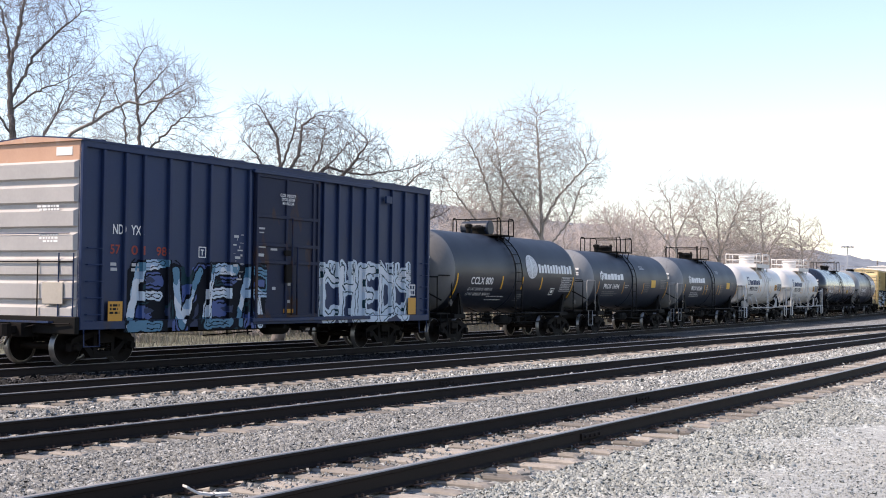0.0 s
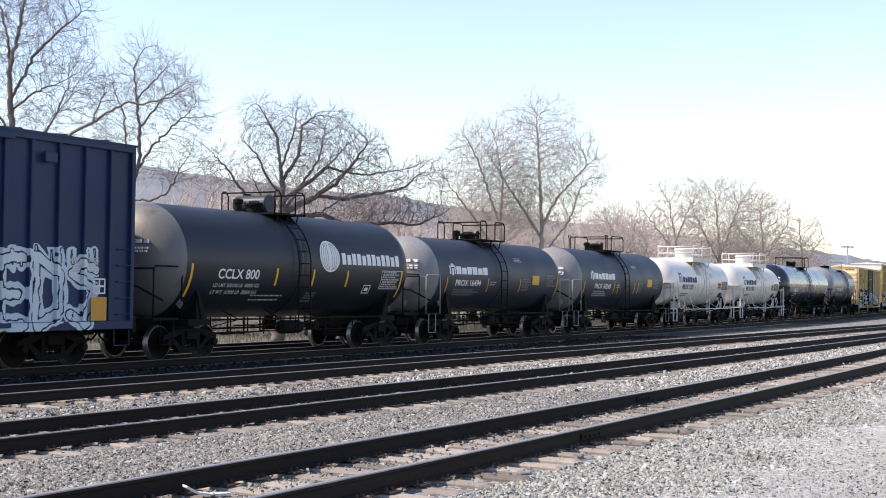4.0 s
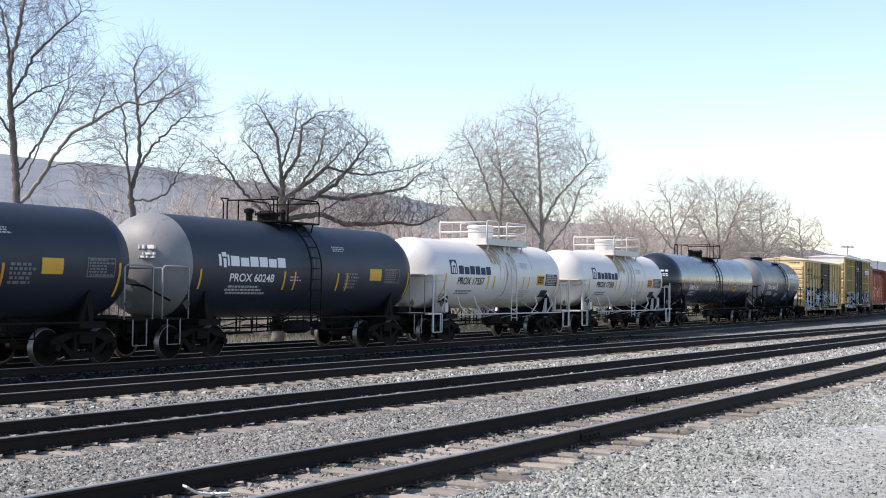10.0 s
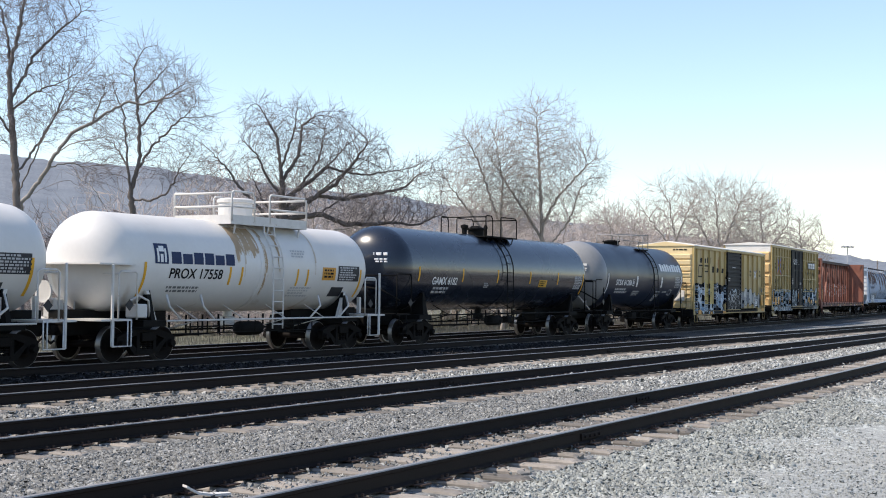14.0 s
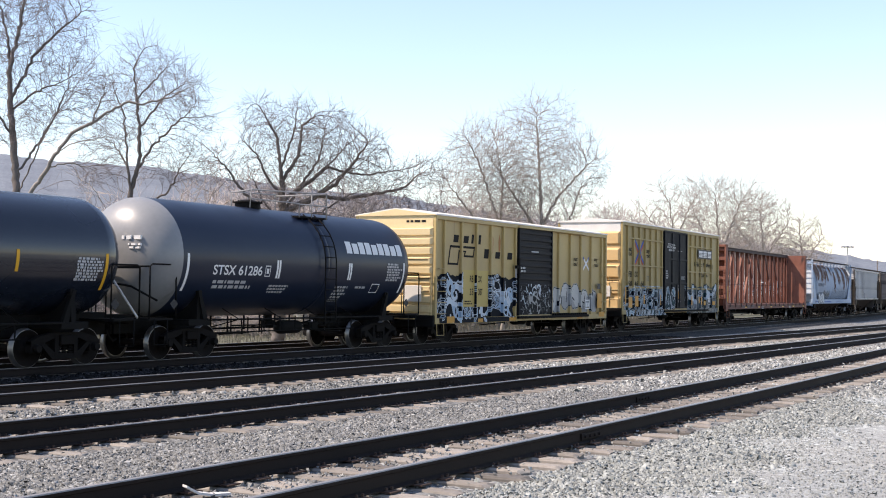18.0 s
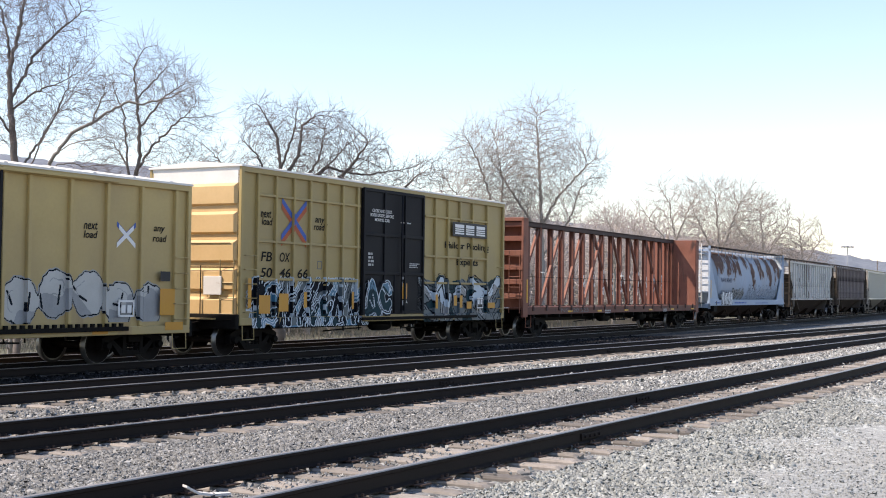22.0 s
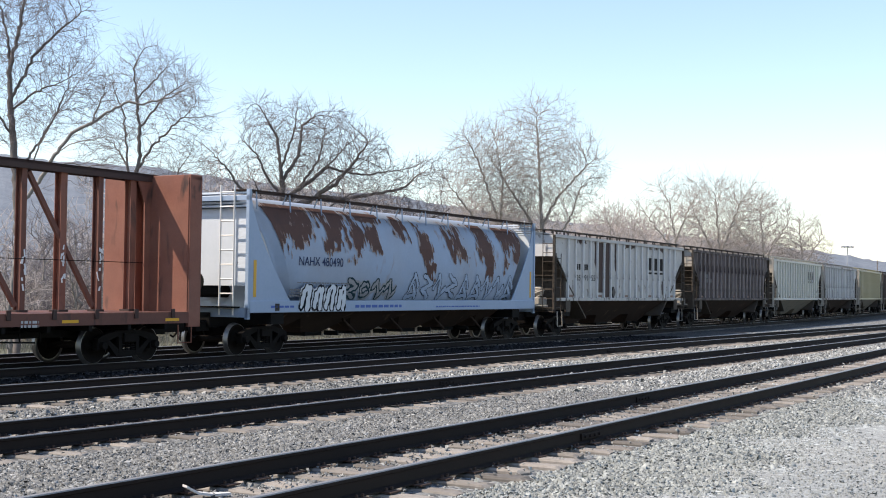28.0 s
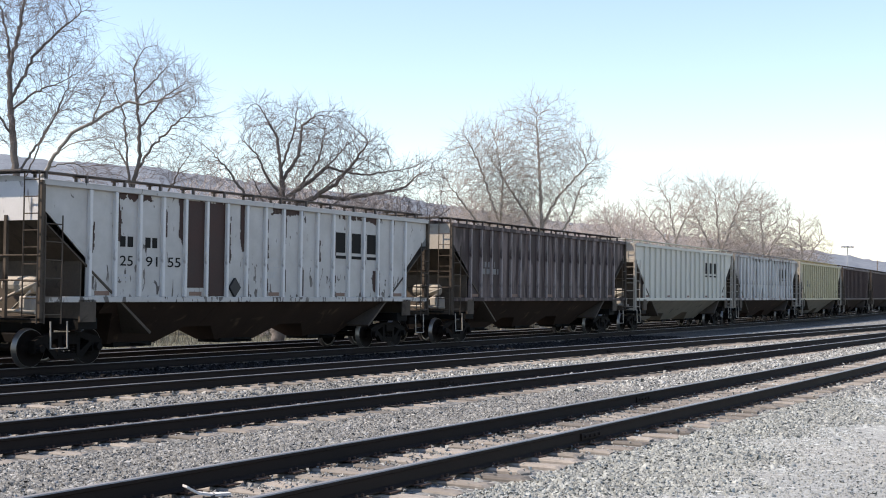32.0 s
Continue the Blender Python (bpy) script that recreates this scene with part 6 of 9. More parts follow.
def tank_train():
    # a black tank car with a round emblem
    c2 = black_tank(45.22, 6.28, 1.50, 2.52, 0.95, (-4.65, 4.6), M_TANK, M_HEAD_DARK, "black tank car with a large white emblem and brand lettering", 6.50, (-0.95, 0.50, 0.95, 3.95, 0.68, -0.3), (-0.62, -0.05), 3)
    R, Z = 1.50, 2.52
    bm = bmesh.new()
    disc(bm, 1.10, 2.80, 0.52, 0.46)
    ob = part("emblem", bm, M_LET_W, c2, "white round emblem with curved stripes")
    bmesh_ob = bmesh.new()
    bmesh_ob.from_mesh(ob.data)
    bmesh.ops.triangulate(bmesh_ob, faces=bmesh_ob.faces)
    bmesh.ops.subdivide_edges(bmesh_ob, edges=bmesh_ob.edges, cuts=3, use_grid_fill=True)
    bmesh_ob.to_mesh(ob.data)
    bmesh_ob.free()
    wrap_mesh(ob, R, Z)
    stripes = []
    for k in range(4):
        bm = bmesh.new()
        for i in range(10):
            q0, q1 = -1.2 + i * 0.24, -1.2 + (i + 1) * 0.24
            w = 0.10 + 0.11 * k
            p = [(1.10 + w * math.cos(q), 2.80 + 0.42 * math.sin(q)) for q in (q0, q1)]
            bm.faces.new([bm.verts.new(v) for v in ((p[0][0], 0, p[0][1]), (p[0][0] + 0.018, 0, p[0][1]), (p[1][0] + 0.018, 0, p[1][1]), (p[1][0], 0, p[1][1]))])
            bm.faces.new([bm.verts.new(v) for v in ((2.2 - p[0][0], 0, p[0][1]), (2.2 - p[0][0] - 0.018, 0, p[0][1]), (2.2 - p[1][0] - 0.018, 0, p[1][1]), (2.2 - p[1][0], 0, p[1][1]))])
        ob = part("emblem_stripe", bm, M_LET_DIM, c2)
        wrap_mesh(ob, R, Z, 0.012)
    wrapped("brand_bar", blocks(1.74, 5.10, 2.58, 0.34, 12, 0.25), R, Z, M_LET_W, c2, "white brand bar")
    letters("car_number", "CCLX 800", -4.05, -2.30, 2.08, 0.26, M_LET_W, c2, r=R, zc=Z)
    letters("load_limit", "LD LMT 200100 LB  90800 KG", -4.15, -2.2, 1.86, 0.10, M_LET_PALE, c2, r=R, zc=Z)
    letters("light_weight", "LT WT  62900 LB  28500 KG", -4.15, -2.2, 1.68, 0.10, M_LET_PALE, c2, r=R, zc=Z)
    wrapped("chalk_scrawl", rows_of_bars(-2.4, -0.9, 1.48, 1.72, 2, 4, 0.3), R, Z, M_LET_PALE, c2)
    wrapped("capacity_panel", rect_frame(4.0, 5.2, 1.86, 2.44) + rows_of_bars(4.05, 5.15, 1.9, 2.42, 7, 6), R, Z, M_LET_PALE, c2)
    wrapped("inspection_frame", rect_frame(3.1, 3.5, 1.72, 1.98) + [(3.2, 3.4, 1.80, 1.90)], R, Z, M_LET_W, c2)
    wrapped("small_print", rows_of_bars(0.15, 0.75, 1.45, 1.75, 4, 7), R, Z, M_LET_DIM, c2)
    for x in (-1.49, 0.29, 2.07):
        bowed_band(c2, x, R, Z, 1.92, 2.40, M_REFLECT)
    bowed_band(c2, -5.12, R, Z, 1.60, 2.45, M_REFLECT)
    bowed_band(c2, 5.22, R, Z, 1.60, 2.45, M_REFLECT)
    # the dome cover is a drum that lies across the tank
    bm = lathe(bmesh.new(), [(-0.42, 0.05), (-0.42, 0.27), (-0.38, 0.30), (-0.33, 0.27), (0.75, 0.27), (0.78, 0.25), (0.78, 0.05)], "y", 28, (-0.42, 0, 4.26))
    part("dome_cover", bm, M_TANK_DULL, c2, "grey drum-shaped dome cover", smooth=False)
    # two dull black tank cars, their grey heads coloured as sunlit
    for centre, half, num, seed in ((58.47, 5.98, "PROX 16494", 13), (71.62, 6.38, "PROX 60248", 23)):
        R, Z = (1.335, 2.385) if seed == 13 else (1.385, 2.385)
        lad = (-0.35, 0.15) if seed == 13 else (-0.22, 0.30)
        c = black_tank(centre, half, R, Z, 0.90 if seed == 13 else 1.05, (-4.2, 4.2) if seed == 13 else (-4.6, 4.6), M_TANK_DULL, M_HEAD, "dull black tank car with head coloured as sunlit and white brand lettering", half + 0.15,
                       (-1.12, 0.92, 0.90, 3.72, 0.72, -0.25) if seed == 13 else (-1.12, 0.98, 0.90, 3.74, 0.70, -0.95), lad, seed)
        wrapped("brand_bar", blocks(-3.78, -1.28, 2.42, 0.27, 6, 0.14), R, Z, M_LET_W, c, "white brand bar")
        wrapped("brand_mark", [(-4.28, -4.18, 2.42, 2.72), (-4.10, -3.98, 2.38, 2.62), (-3.92, -3.84, 2.42, 2.72), (-4.14, -3.95, 2.66, 2.78)], R, Z, M_LET_W, c)
        letters("car_number", num, -3.80, -1.85, 2.01, 0.22, M_LET_W, c, r=R, zc=Z)
        wrapped("load_table", rows_of_bars(-3.9, -1.9, 1.66, 1.92, 3, seed), R, Z, M_LET_DIM if seed == 13 else M_LET_PALE, c)
        wrapped("chalk_scrawl", rows_of_bars(-1.1, -0.55, 2.04, 2.22, 2, seed + 2, 0.4), R, Z, M_LET_PALE, c)
        wrapped("sign_plate", [(2.62, 3.26, 2.10, 2.46)] if seed == 13 else [(3.12, 3.80, 2.12, 2.48)], R, Z, M_SIGN, c)
        wrapped("capacity_panel", rect_frame(4.0, 4.9, 2.05, 2.5) + rows_of_bars(4.05, 4.85, 2.07, 2.48, 6, seed + 4), R, Z, M_LET_DIM, c)
        wrapped("small_print", rows_of_bars(1.2, 1.9, 2.95, 3.12, 3, seed + 5), R, Z, M_LET_PALE, c)
        wrapped("small_print", rows_of_bars(1.7, 2.5, 1.85, 2.35, 5, seed + 6), R, Z, M_LET_DIM, c)
        for x in ((-4.43, -1.24, 1.53) if seed == 13 else (-5.0, -1.35, -0.85, 1.35, 1.85)):
            bowed_band(c, x, R, Z, 1.80, 2.32, M_SIGN_O if seed == 13 else M_REFLECT, 0.07)
        bowed_band(c, half - 0.92, R, Z, 1.6, 2.4, M_REFLECT, 0.07)
    # two white tank cars with fenced platforms
    for centre, half, num, seed in ((84.74, 5.95, "PROX 17557", 33), (98.18, 6.02, "PROX 17558", 43)):
        R, Z = 1.25, 2.44
        trucks = (-4.35, 4.35)
        c = new_car(centre, "white tank car with navy brand lettering and fenced top platform", 0, 0, trucks, "tank_car", "tank car")
        tank_shell(c, half, R, Z, 0.85, M_WHITE, M_WHITE, seams=[0.1])
        tank_underframe(c, half, R, Z, trucks, M_WHITE_TRIM, half + 0.25, saddle_mat=M_UNDER)
        dome_platform(c, -1.0, 2.48, 1.0, 3.64, M_WHITE_TRIM, 0.82, 0.032, 0.05, 0.18, split=0.35)
        bm = lathe(bmesh.new(), [(3.5, 0.48), (4.22, 0.48), (4.24, 0.52), (4.32, 0.52), (4.36, 0.44)], "z", 24, (0.42, 0, 0))
        part("valve_bonnet", bm, M_WHITE, c, "white round valve bonnet")
        tank_ladder(c, 0.45, 0.92, R, Z, 0.72, 3.66, M_WHITE_TRIM, 1.0, 0.018)
        for s in (-1, 1):
            tank_end_rails(c, half - 0.93, half - 0.3, s, M_WHITE_TRIM, 1.05, 2.20, 0.024)
            part("head_shelf", boxes((min(s * (half - 0.9), s * (half + 0.32)), max(s * (half - 0.9), s * (half + 0.32)), -1.40, 1.40, 2.35, 2.39)) if s < 0 else boxes((half - 0.6, half - 0.5, -1.0, -0.9, 1.1, 1.6)), M_WHITE_TRIM, c)
            part("corner_post", boxes((s * (half - 0.10) - 0.03, s * (half - 0.10) + 0.03, -1.45, -1.39, 0.42, 2.36), bevel=0.01), M_WHITE_TRIM, c)
            part("hanging_step", bars([(s * (half - 0.1), -1.42, 0.42), (s * (half - 0.75), -1.42, 0.42), (s * (half - 0.75), -1.42, 1.05)], r=0.02), M_WHITE_TRIM, c)
            placard(c, s * (half - 0.65), -1.44, 1.40, "side")
        bm = lathe(bmesh.new(), [(-0.02, 0.20), (-0.03, 0.27), (0.02, 0.27), (0.02, 0.20)], "x", 18, (-half - 0.35, 0.35, 1.70))
        for k in range(4):
            q = k * math.pi / 4
            tube(bm, [(-half - 0.35, 0.35 - 0.26 * math.cos(q), 1.70 - 0.26 * math.sin(q)), (-half - 0.35, 0.35 + 0.26 * math.cos(q), 1.70 + 0.26 * math.sin(q))], 0.014, 5)
        part("brake_wheel", bm, M_WHITE_TRIM, c)
        part("brake_cylinder", boxes((-half - 0.2, -half + 0.15, 0.15, 0.55, 1.05, 1.55), bevel=0.05), M_WHITE_TRIM, c)
        part("valve_box", boxes((-5.05, -4.65, -1.38, -1.0, 1.08, 1.42), bevel=0.03), M_WHITE_TRIM, c)
        bm = bmesh.new()
        tube(bm, [(-5.2, -1.3, 1.5), (-4.9, -1.3, 1.62), (-4.5, -1.25, 1.5), (-4.4, -1.2, 1.1)], 0.03, 6)
        part("air_hose", bm, M_WHITE_TRIM, c)
        for x, d in ((-3.9, 1), (-2.6, 1), (2.7, -1), (4.2, -1)):
            part("side_brace", bars([(x, -1.30, 1.65), (x + 0.03, -1.38, 1.35), (x + 0.5 * d, -1.38, 1.0)], r=0.03), M_WHITE_TRIM, c)
        part("side_rail", bars([(-4.0, -1.42, 1.0), (5.0, -1.42, 1.0)], r=0.025), M_WHITE_TRIM, c)
        wrapped("brand_bar", blocks(-3.66, -1.08, 2.43, 0.30, 6, 0.14), R, Z, M_LET_NAVY, c, "navy brand bar")
        wrapped("brand_mark_ground", [(-4.28, -3.78, 2.42, 2.92)], R, Z, M_LET_NAVY, c)
        wrapped("brand_mark", [(-4.20, -4.13, 2.46, 2.80), (-4.08, -3.98, 2.46, 2.66), (-3.93, -3.86, 2.46, 2.80), (-4.12, -3.94, 2.72, 2.86)], R, Z, M_LET_W, c, lift=0.012)
        letters("car_number", num, -3.72, -1.62, 2.06, 0.26, M_LET_K, c, r=R, zc=Z, shear=0.1)
        wrapped("load_table", rows_of_bars(-3.7, -2.1, 1.70, 1.88, 2, seed), R, Z, M_LET_DIM, c)
        stain = keep("stain", lambda: surface("rusty_run_off", (0.40, 0.30, 0.20), (0.62, 0.56, 0.48), 5, 0.6, 0, 0, 30))
        for x, z0s, wd in ((-0.62, 2.95, 0.05), (-0.35, 2.6, 0.10), (0.0, 2.2, 0.07), (0.16, 1.7, 0.08), (2.55, 2.7, 0.06)) if seed == 33 else ((-0.7, 2.5, 0.07), (-0.4, 3.0, 0.05), (2.62, 2.6, 0.08), (0.2, 2.4, 0.05)):
            wrapped("rust_stain", [(x, x + wd, z0s, 3.55), (x + 0.02, x + wd * 0.6, z0s - 0.35, z0s)], R, Z, stain, c, "brown rusty run-off", 0.004)
        pale = keep("pale_stain", lambda: surface("tan_run_off", (0.50, 0.43, 0.33), (0.62, 0.56, 0.47), 5, 0.6, 0, 0, 30))
        brown = keep("brown_stain", lambda: surface("brown_run_off", (0.30, 0.20, 0.11), (0.44, 0.32, 0.20), 5, 0.6, 0, 0, 30))
        rust_field(c, -1.3, 2.4, 1.5, 3.5, lambda x, z: -math.sqrt(max(R * R - (z - Z) ** 2, 0.01)), [(-0.35, 3.3, 0.45, 0.5, 0.0), (0.18, 3.0, 0.16, 0.9, 0.05), (0.95, 3.2, 0.14, 0.7, 0.0), (-0.9, 3.3, 0.12, 0.6, 0.0), (0.2, 2.0, 0.10, 0.5, 0.0)],
                   seed + 3, [brown, stain, pale], label="brown run-off below the platform")
        wrapped("sign_plate", [(3.02, 3.72, 2.10, 2.48)], R, Z, M_SIGN_O, c)
        wrapped("sign_print", rows_of_bars(3.1, 3.66, 2.16, 2.44, 3, seed + 4), R, Z, M_LET_K, c, lift=0.011)
        wrapped("capacity_panel", [(3.85, 5.0, 2.08, 2.54)], R, Z, M_PANEL_K, c)
        wrapped("capacity_print", rows_of_bars(3.9, 4.95, 2.10, 2.52, 6, seed + 7), R, Z, M_LET_PALE, c, lift=0.011)
        wrapped("inspection_frame", [(3.65, 4.3, 1.62, 1.90)], R, Z, M_PANEL_K, c)
        wrapped("small_print", rows_of_bars(1.45, 2.3, 2.72, 2.95, 3, seed + 8) + rows_of_bars(1.5, 2.6, 1.60, 1.90, 4, seed + 9), R, Z, M_LET_PALE, c)
        for x in (-1.30, -0.80, 1.78, 2.28):
            bowed_band(c, x, R, Z, 1.92, 2.40, M_REFLECT, 0.085)
        bowed_band(c, -4.62, R, Z, 1.60, 2.45, M_REFLECT)
        bowed_band(c, half - 0.93, R, Z, 1.60, 2.45, M_REFLECT)
    # a long glossy black tank car
    R, Z = 1.42, 2.55
    c = black_tank(113.77, 8.30, R, Z, 0.92, (-6.35, 6.4), M_TANK_GLOSS, M_TANK_GLOSS, "long glossy black tank car with yellow reflectors", 8.42, (-1.12, 1.55, 0.95, 3.86, 0.80, -0.2), (-0.40, 0.12), 53)
    letters("car_number", "GAMX 6182", -5.95, -4.15, 2.04, 0.26, M_LET_W, c, r=R, zc=Z)
    wrapped("load_table", rows_of_bars(-5.8, -4.6, 1.72, 1.98, 2, 54), R, Z, M_LET_PALE, c)
    wrapped("small_print", rows_of_bars(-2.0, -1.6, 1.95, 2.15, 3, 55), R, Z, M_LET_PALE, c)
    wrapped("sign_plate", [(2.80, 3.56, 2.02, 2.30)], R, Z, M_SIGN, c)
    wrapped("sign_print", rows_of_bars(2.85, 3.5, 2.05, 2.27, 3, 57), R, Z, M_LET_K, c, lift=0.012)
    wrapped("capacity_panel", rows_of_bars(6.35, 7.2, 1.95, 2.5, 8, 56, 0.75), R, Z, M_LET_PALE, c)
    for x in (-6.9, -3.76, -0.96, 1.92, 4.62):
        bowed_band(c, x, R, Z, 2.14, 2.62, M_REFLECT)
    bowed_band(c, 7.30, R, Z, 1.75, 2.6, M_REFLECT)
    # a large black tank car with white reflectors
    R, Z = 1.54, 2.60
    c = black_tank(129.29, 6.42, R, Z, 0.98, (-4.55, 4.6), M_TANK_NAVY, M_HEAD_BRIGHT, "large navy-black tank car with white brand lettering and reflectors", 6.55, None, (0.72, 1.28), 63, 2.40)
    dome_platform(c, 0.25, 1.78, 0.95, 3.92, M_UNDER, 0.05, rails=False)
    manway(c, -0.9, Z + R, M_UNDER, 0.36, 0.22, valves=False)
    for pts in ([(1.72, -0.95, 3.92), (1.72, -0.95, 4.72), (0.95, -0.95, 4.66), (-1.45, -0.55, 4.62), (-1.5, -0.55, 4.1)], [(0.95, -0.95, 3.92), (0.95, -0.95, 4.66)], [(0.32, -0.95, 3.92), (0.32, -0.95, 4.32), (-1.5, -0.55, 4.36)],
                [(1.72, 0.95, 3.92), (1.72, 0.95, 4.72), (-0.5, 0.9, 4.66), (-0.5, 0.9, 4.0)], [(1.72, -0.95, 4.68), (1.72, 0.95, 4.68)], [(1.72, -0.95, 4.32), (0.32, -0.95, 4.30)], [(-1.5, -0.55, 4.6), (-0.5, 0.9, 4.64)]):
        part("top_rail", bars(pts, r=0.02), M_GREY_RAIL, c)
    letters("car_number", "STSX 61286", -4.24, -2.15, 2.18, 0.26, M_LET_W, c, r=R, zc=Z)
    wrapped("car_tag", rect_frame(-2.02, -1.78, 2.16, 2.46) + [(-1.95, -1.85, 2.24, 2.38)], R, Z, M_LET_W, c)
    wrapped("load_table", rows_of_bars(-4.2, -2.4, 1.80, 2.06, 2, 64), R, Z, M_LET_PALE, c)
    wrapped("small_print", rows_of_bars(-1.7, -0.7, 1.70, 1.95, 3, 65) + rows_of_bars(1.6, 2.4, 1.45, 1.95, 5, 66) + rows_of_bars(2.7, 3.5, 1.85, 1.95, 1, 67), R, Z, M_LET_PALE, c)
    wrapped("brand_bar", blocks(2.05, 5.35, 2.92, 0.36, 9, 0.20), R, Z, M_LET_W, c, "white brand bar")
    wrapped("capacity_panel", rows_of_bars(4.3, 5.25, 2.1, 2.68, 7, 68, 0.7), R, Z, M_LET_PALE, c)
    wrapped("inspection_frame", rect_frame(3.6, 4.05, 1.74, 2.02), R, Z, M_LET_W, c)
    for x in (-1.42, 2.2):
        bowed_band(c, x - 0.05, R, Z, 2.12, 2.62, M_REFLECT_W, 0.08)
        bowed_band(c, x + 0.06, R, Z, 2.12, 2.62, M_REFLECT_W, 0.08)
    bowed_band(c, -5.25, R, Z, 1.75, 2.7, M_REFLECT_W)
    bowed_band(c, 5.35, R, Z, 1.75, 2.7, M_REFLECT_W)
    part("end_brace", bars([(-6.7, -0.1, 2.32), (-6.7, -1.2, 1.08)], [(-6.7, 0.1, 2.32), (-6.7, 1.2, 1.08)], r=0.03), M_WHITE_TRIM, c)


# ---- centre-beam flat car ----
def centre_beam():
    car = new_car(184.32, "empty rust-red centre-beam flat car with open truss", 0, 0, (-9.3, 9.25), "centre_beam_car", "flat car")
    h = 11.40
    bm = boxes((-h, h, -1.42, 1.42, 1.14, 1.22), (-h, h, -1.46, -1.40, 0.94, 1.22), (-h, h, 1.40, 1.46, 0.94, 1.22))
    part("deck", bm, M_RUST_MID, car, "rust-brown steel deck")
    part("centre_sill", boxes((-h, h, -0.30, 0.30, 0.62, 1.14)), M_UNDER, car)
    for i in range(17):
        x = -10.2 + i * 1.275
        part("cross_bearer", boxes((x - 0.05, x + 0.05, -1.4, 1.4, 0.80, 1.14)), M_UNDER, car)
    part("top_chord", boxes((-h + 0.2, h - 0.2, -0.20, 0.20, 4.66, 4.73), (-h + 0.2, h - 0.2, -0.20, -0.16, 4.53, 4.73), (-h + 0.2, h - 0.2, 0.16, 0.20, 4.53, 4.73)), M_RUST_DARK, car)
    posts = [-9.07 + 1.219 * i for i in range(16)]
    for i, x in enumerate([-10.35] + posts + [10.35]):
        wide = i % 2 == 1
        w = 0.10 if wide else 0.075
        # two flanges and the web between them; every other post is broad with its flange turned out
        # the broad posts' brighter red stands in for their lit faces
        part("post", boxes((x - w, x + w, -0.11, -0.085, 1.22, 4.55), (x - 0.012, x + 0.012, -0.09, 0.09, 1.22, 4.55), (x - w, x + w, 0.085, 0.11, 1.22, 4.55), bevel=0.004), M_RUST_RED if wide else M_RUST_MID, car)
        part("post_foot", boxes((x - w - 0.05, x + w + 0.05, -0.16, 0.16, 1.22, 1.27)), M_RUST_DARK, car)
    for k in range(4):
        xa, xb = posts[2 * k] + 0.16, posts[2 * k + 2] - 0.16
        part("brace", bars([(xa, -0.03, 1.36), (xb, -0.03, 4.48)], r=0.075, sides=4), M_RUST_RED, car)
        xa, xb = posts[2 * k + 7] + 0.16, posts[2 * k + 9] - 0.16 if 2 * k + 9 < 16 else 10.35
        part("brace", bars([(xa, -0.03, 4.48), (xb, -0.03, 1.36)], r=0.075, sides=4), M_RUST_MID, car)
    part("brace", bars([(-10.3, -0.03, 2.3), (posts[0] - 0.12, -0.03, 1.30)], r=0.06, sides=4), M_RUST_RED, car)
    for x in (posts[0] - 0.1, posts[2] + 0.1, posts[10]):
        part("tie_down_winch", boxes((x - 0.16, x + 0.14, -0.20, -0.11, 2.62, 2.68)), M_CREAM_ROOF, car)
    for k in range(17):
        part("stake_pocket", boxes((-10.5 + k * 1.3, -10.38 + k * 1.3, -1.50, -1.455, 1.08, 1.30), bevel=0.008), M_RUST_DARK, car)
    part("hand_pipe", bars([(-10.9, -0.12, 2.45), (10.9, -0.12, 2.45)], r=0.012, sides=4), M_STEEL, car)
    rnd = random.Random(12)
    for k, x in enumerate(posts[5:16]):
        for _ in range((3, 9, 6, 11, 5, 12, 7, 12, 6, 10, 8)[k]):
            # a short leaning dab of white paint
            u, z, lean, w, hgt = x + rnd.uniform(-0.10, 0.04), rnd.uniform(1.7, 2.75), rnd.uniform(-0.05, 0.05), rnd.uniform(0.03, 0.07), rnd.uniform(0.06, 0.20)
            bm = bmesh.new()
            prism(bm, [(u, z), (u + w, z), (u + w * 0.8 + lean, z + hgt), (u + lean, z + hgt * 0.9)], "y", -0.122, -0.114)
            part("paint_splash", bm, M_LET_W, car)
    for s in (-1, 1):
        x0, x1 = sorted((s * 10.95, s * h))
        xo = s * h
        bulk = part("bulkhead", boxes((x0, x0 + 0.04, -1.42, 1.42, 1.2, 4.62) if s > 0 else (x1 - 0.04, x1, -1.42, 1.42, 1.2, 4.62)), M_RUST_RED, car, "ribbed rust-red end bulkhead")
        bulk.location.x = -0.02 * s
        for sy in (-1, 1):
            part("bulkhead_post", boxes((x0, x1, sy * 1.42 - 0.05, sy * 1.42 + 0.05, 0.84, 4.66), bevel=0.012), M_RUST_RED, car)
        part("bulkhead_post", boxes((xo - 0.06, xo + 0.06, -0.08, 0.08, 1.2, 4.6)), M_RUST_RED, car)
        for i in range(6):
            z = 1.55 + i * 0.56
            part("bulkhead_rib", boxes((x0 + 0.1, x1 - 0.02, -1.38, 1.38, z, z + 0.20), bevel=0.012), M_RUST_RED, car)
        part("bulkhead_cap", boxes((x0, x1, -1.47, 1.47, 4.56, 4.70), bevel=0.015), M_RUST_RED, car)
        bm = bmesh.new()
        prism(bm, [(s * 10.93, 4.53), (s * 10.45, 4.53), (s * 10.70, 4.0), (s * 10.72, 1.22), (s * 10.93, 1.22)], "y", -0.17, -0.13)
        prism(bm, [(s * 10.93, 4.53), (s * 10.45, 4.53), (s * 10.70, 4.0), (s * 10.72, 1.22), (s * 10.93, 1.22)], "y", 0.13, 0.17)
        part("end_gusset", bm, M_RUST_RED, car, "rust-red end gusset plate")
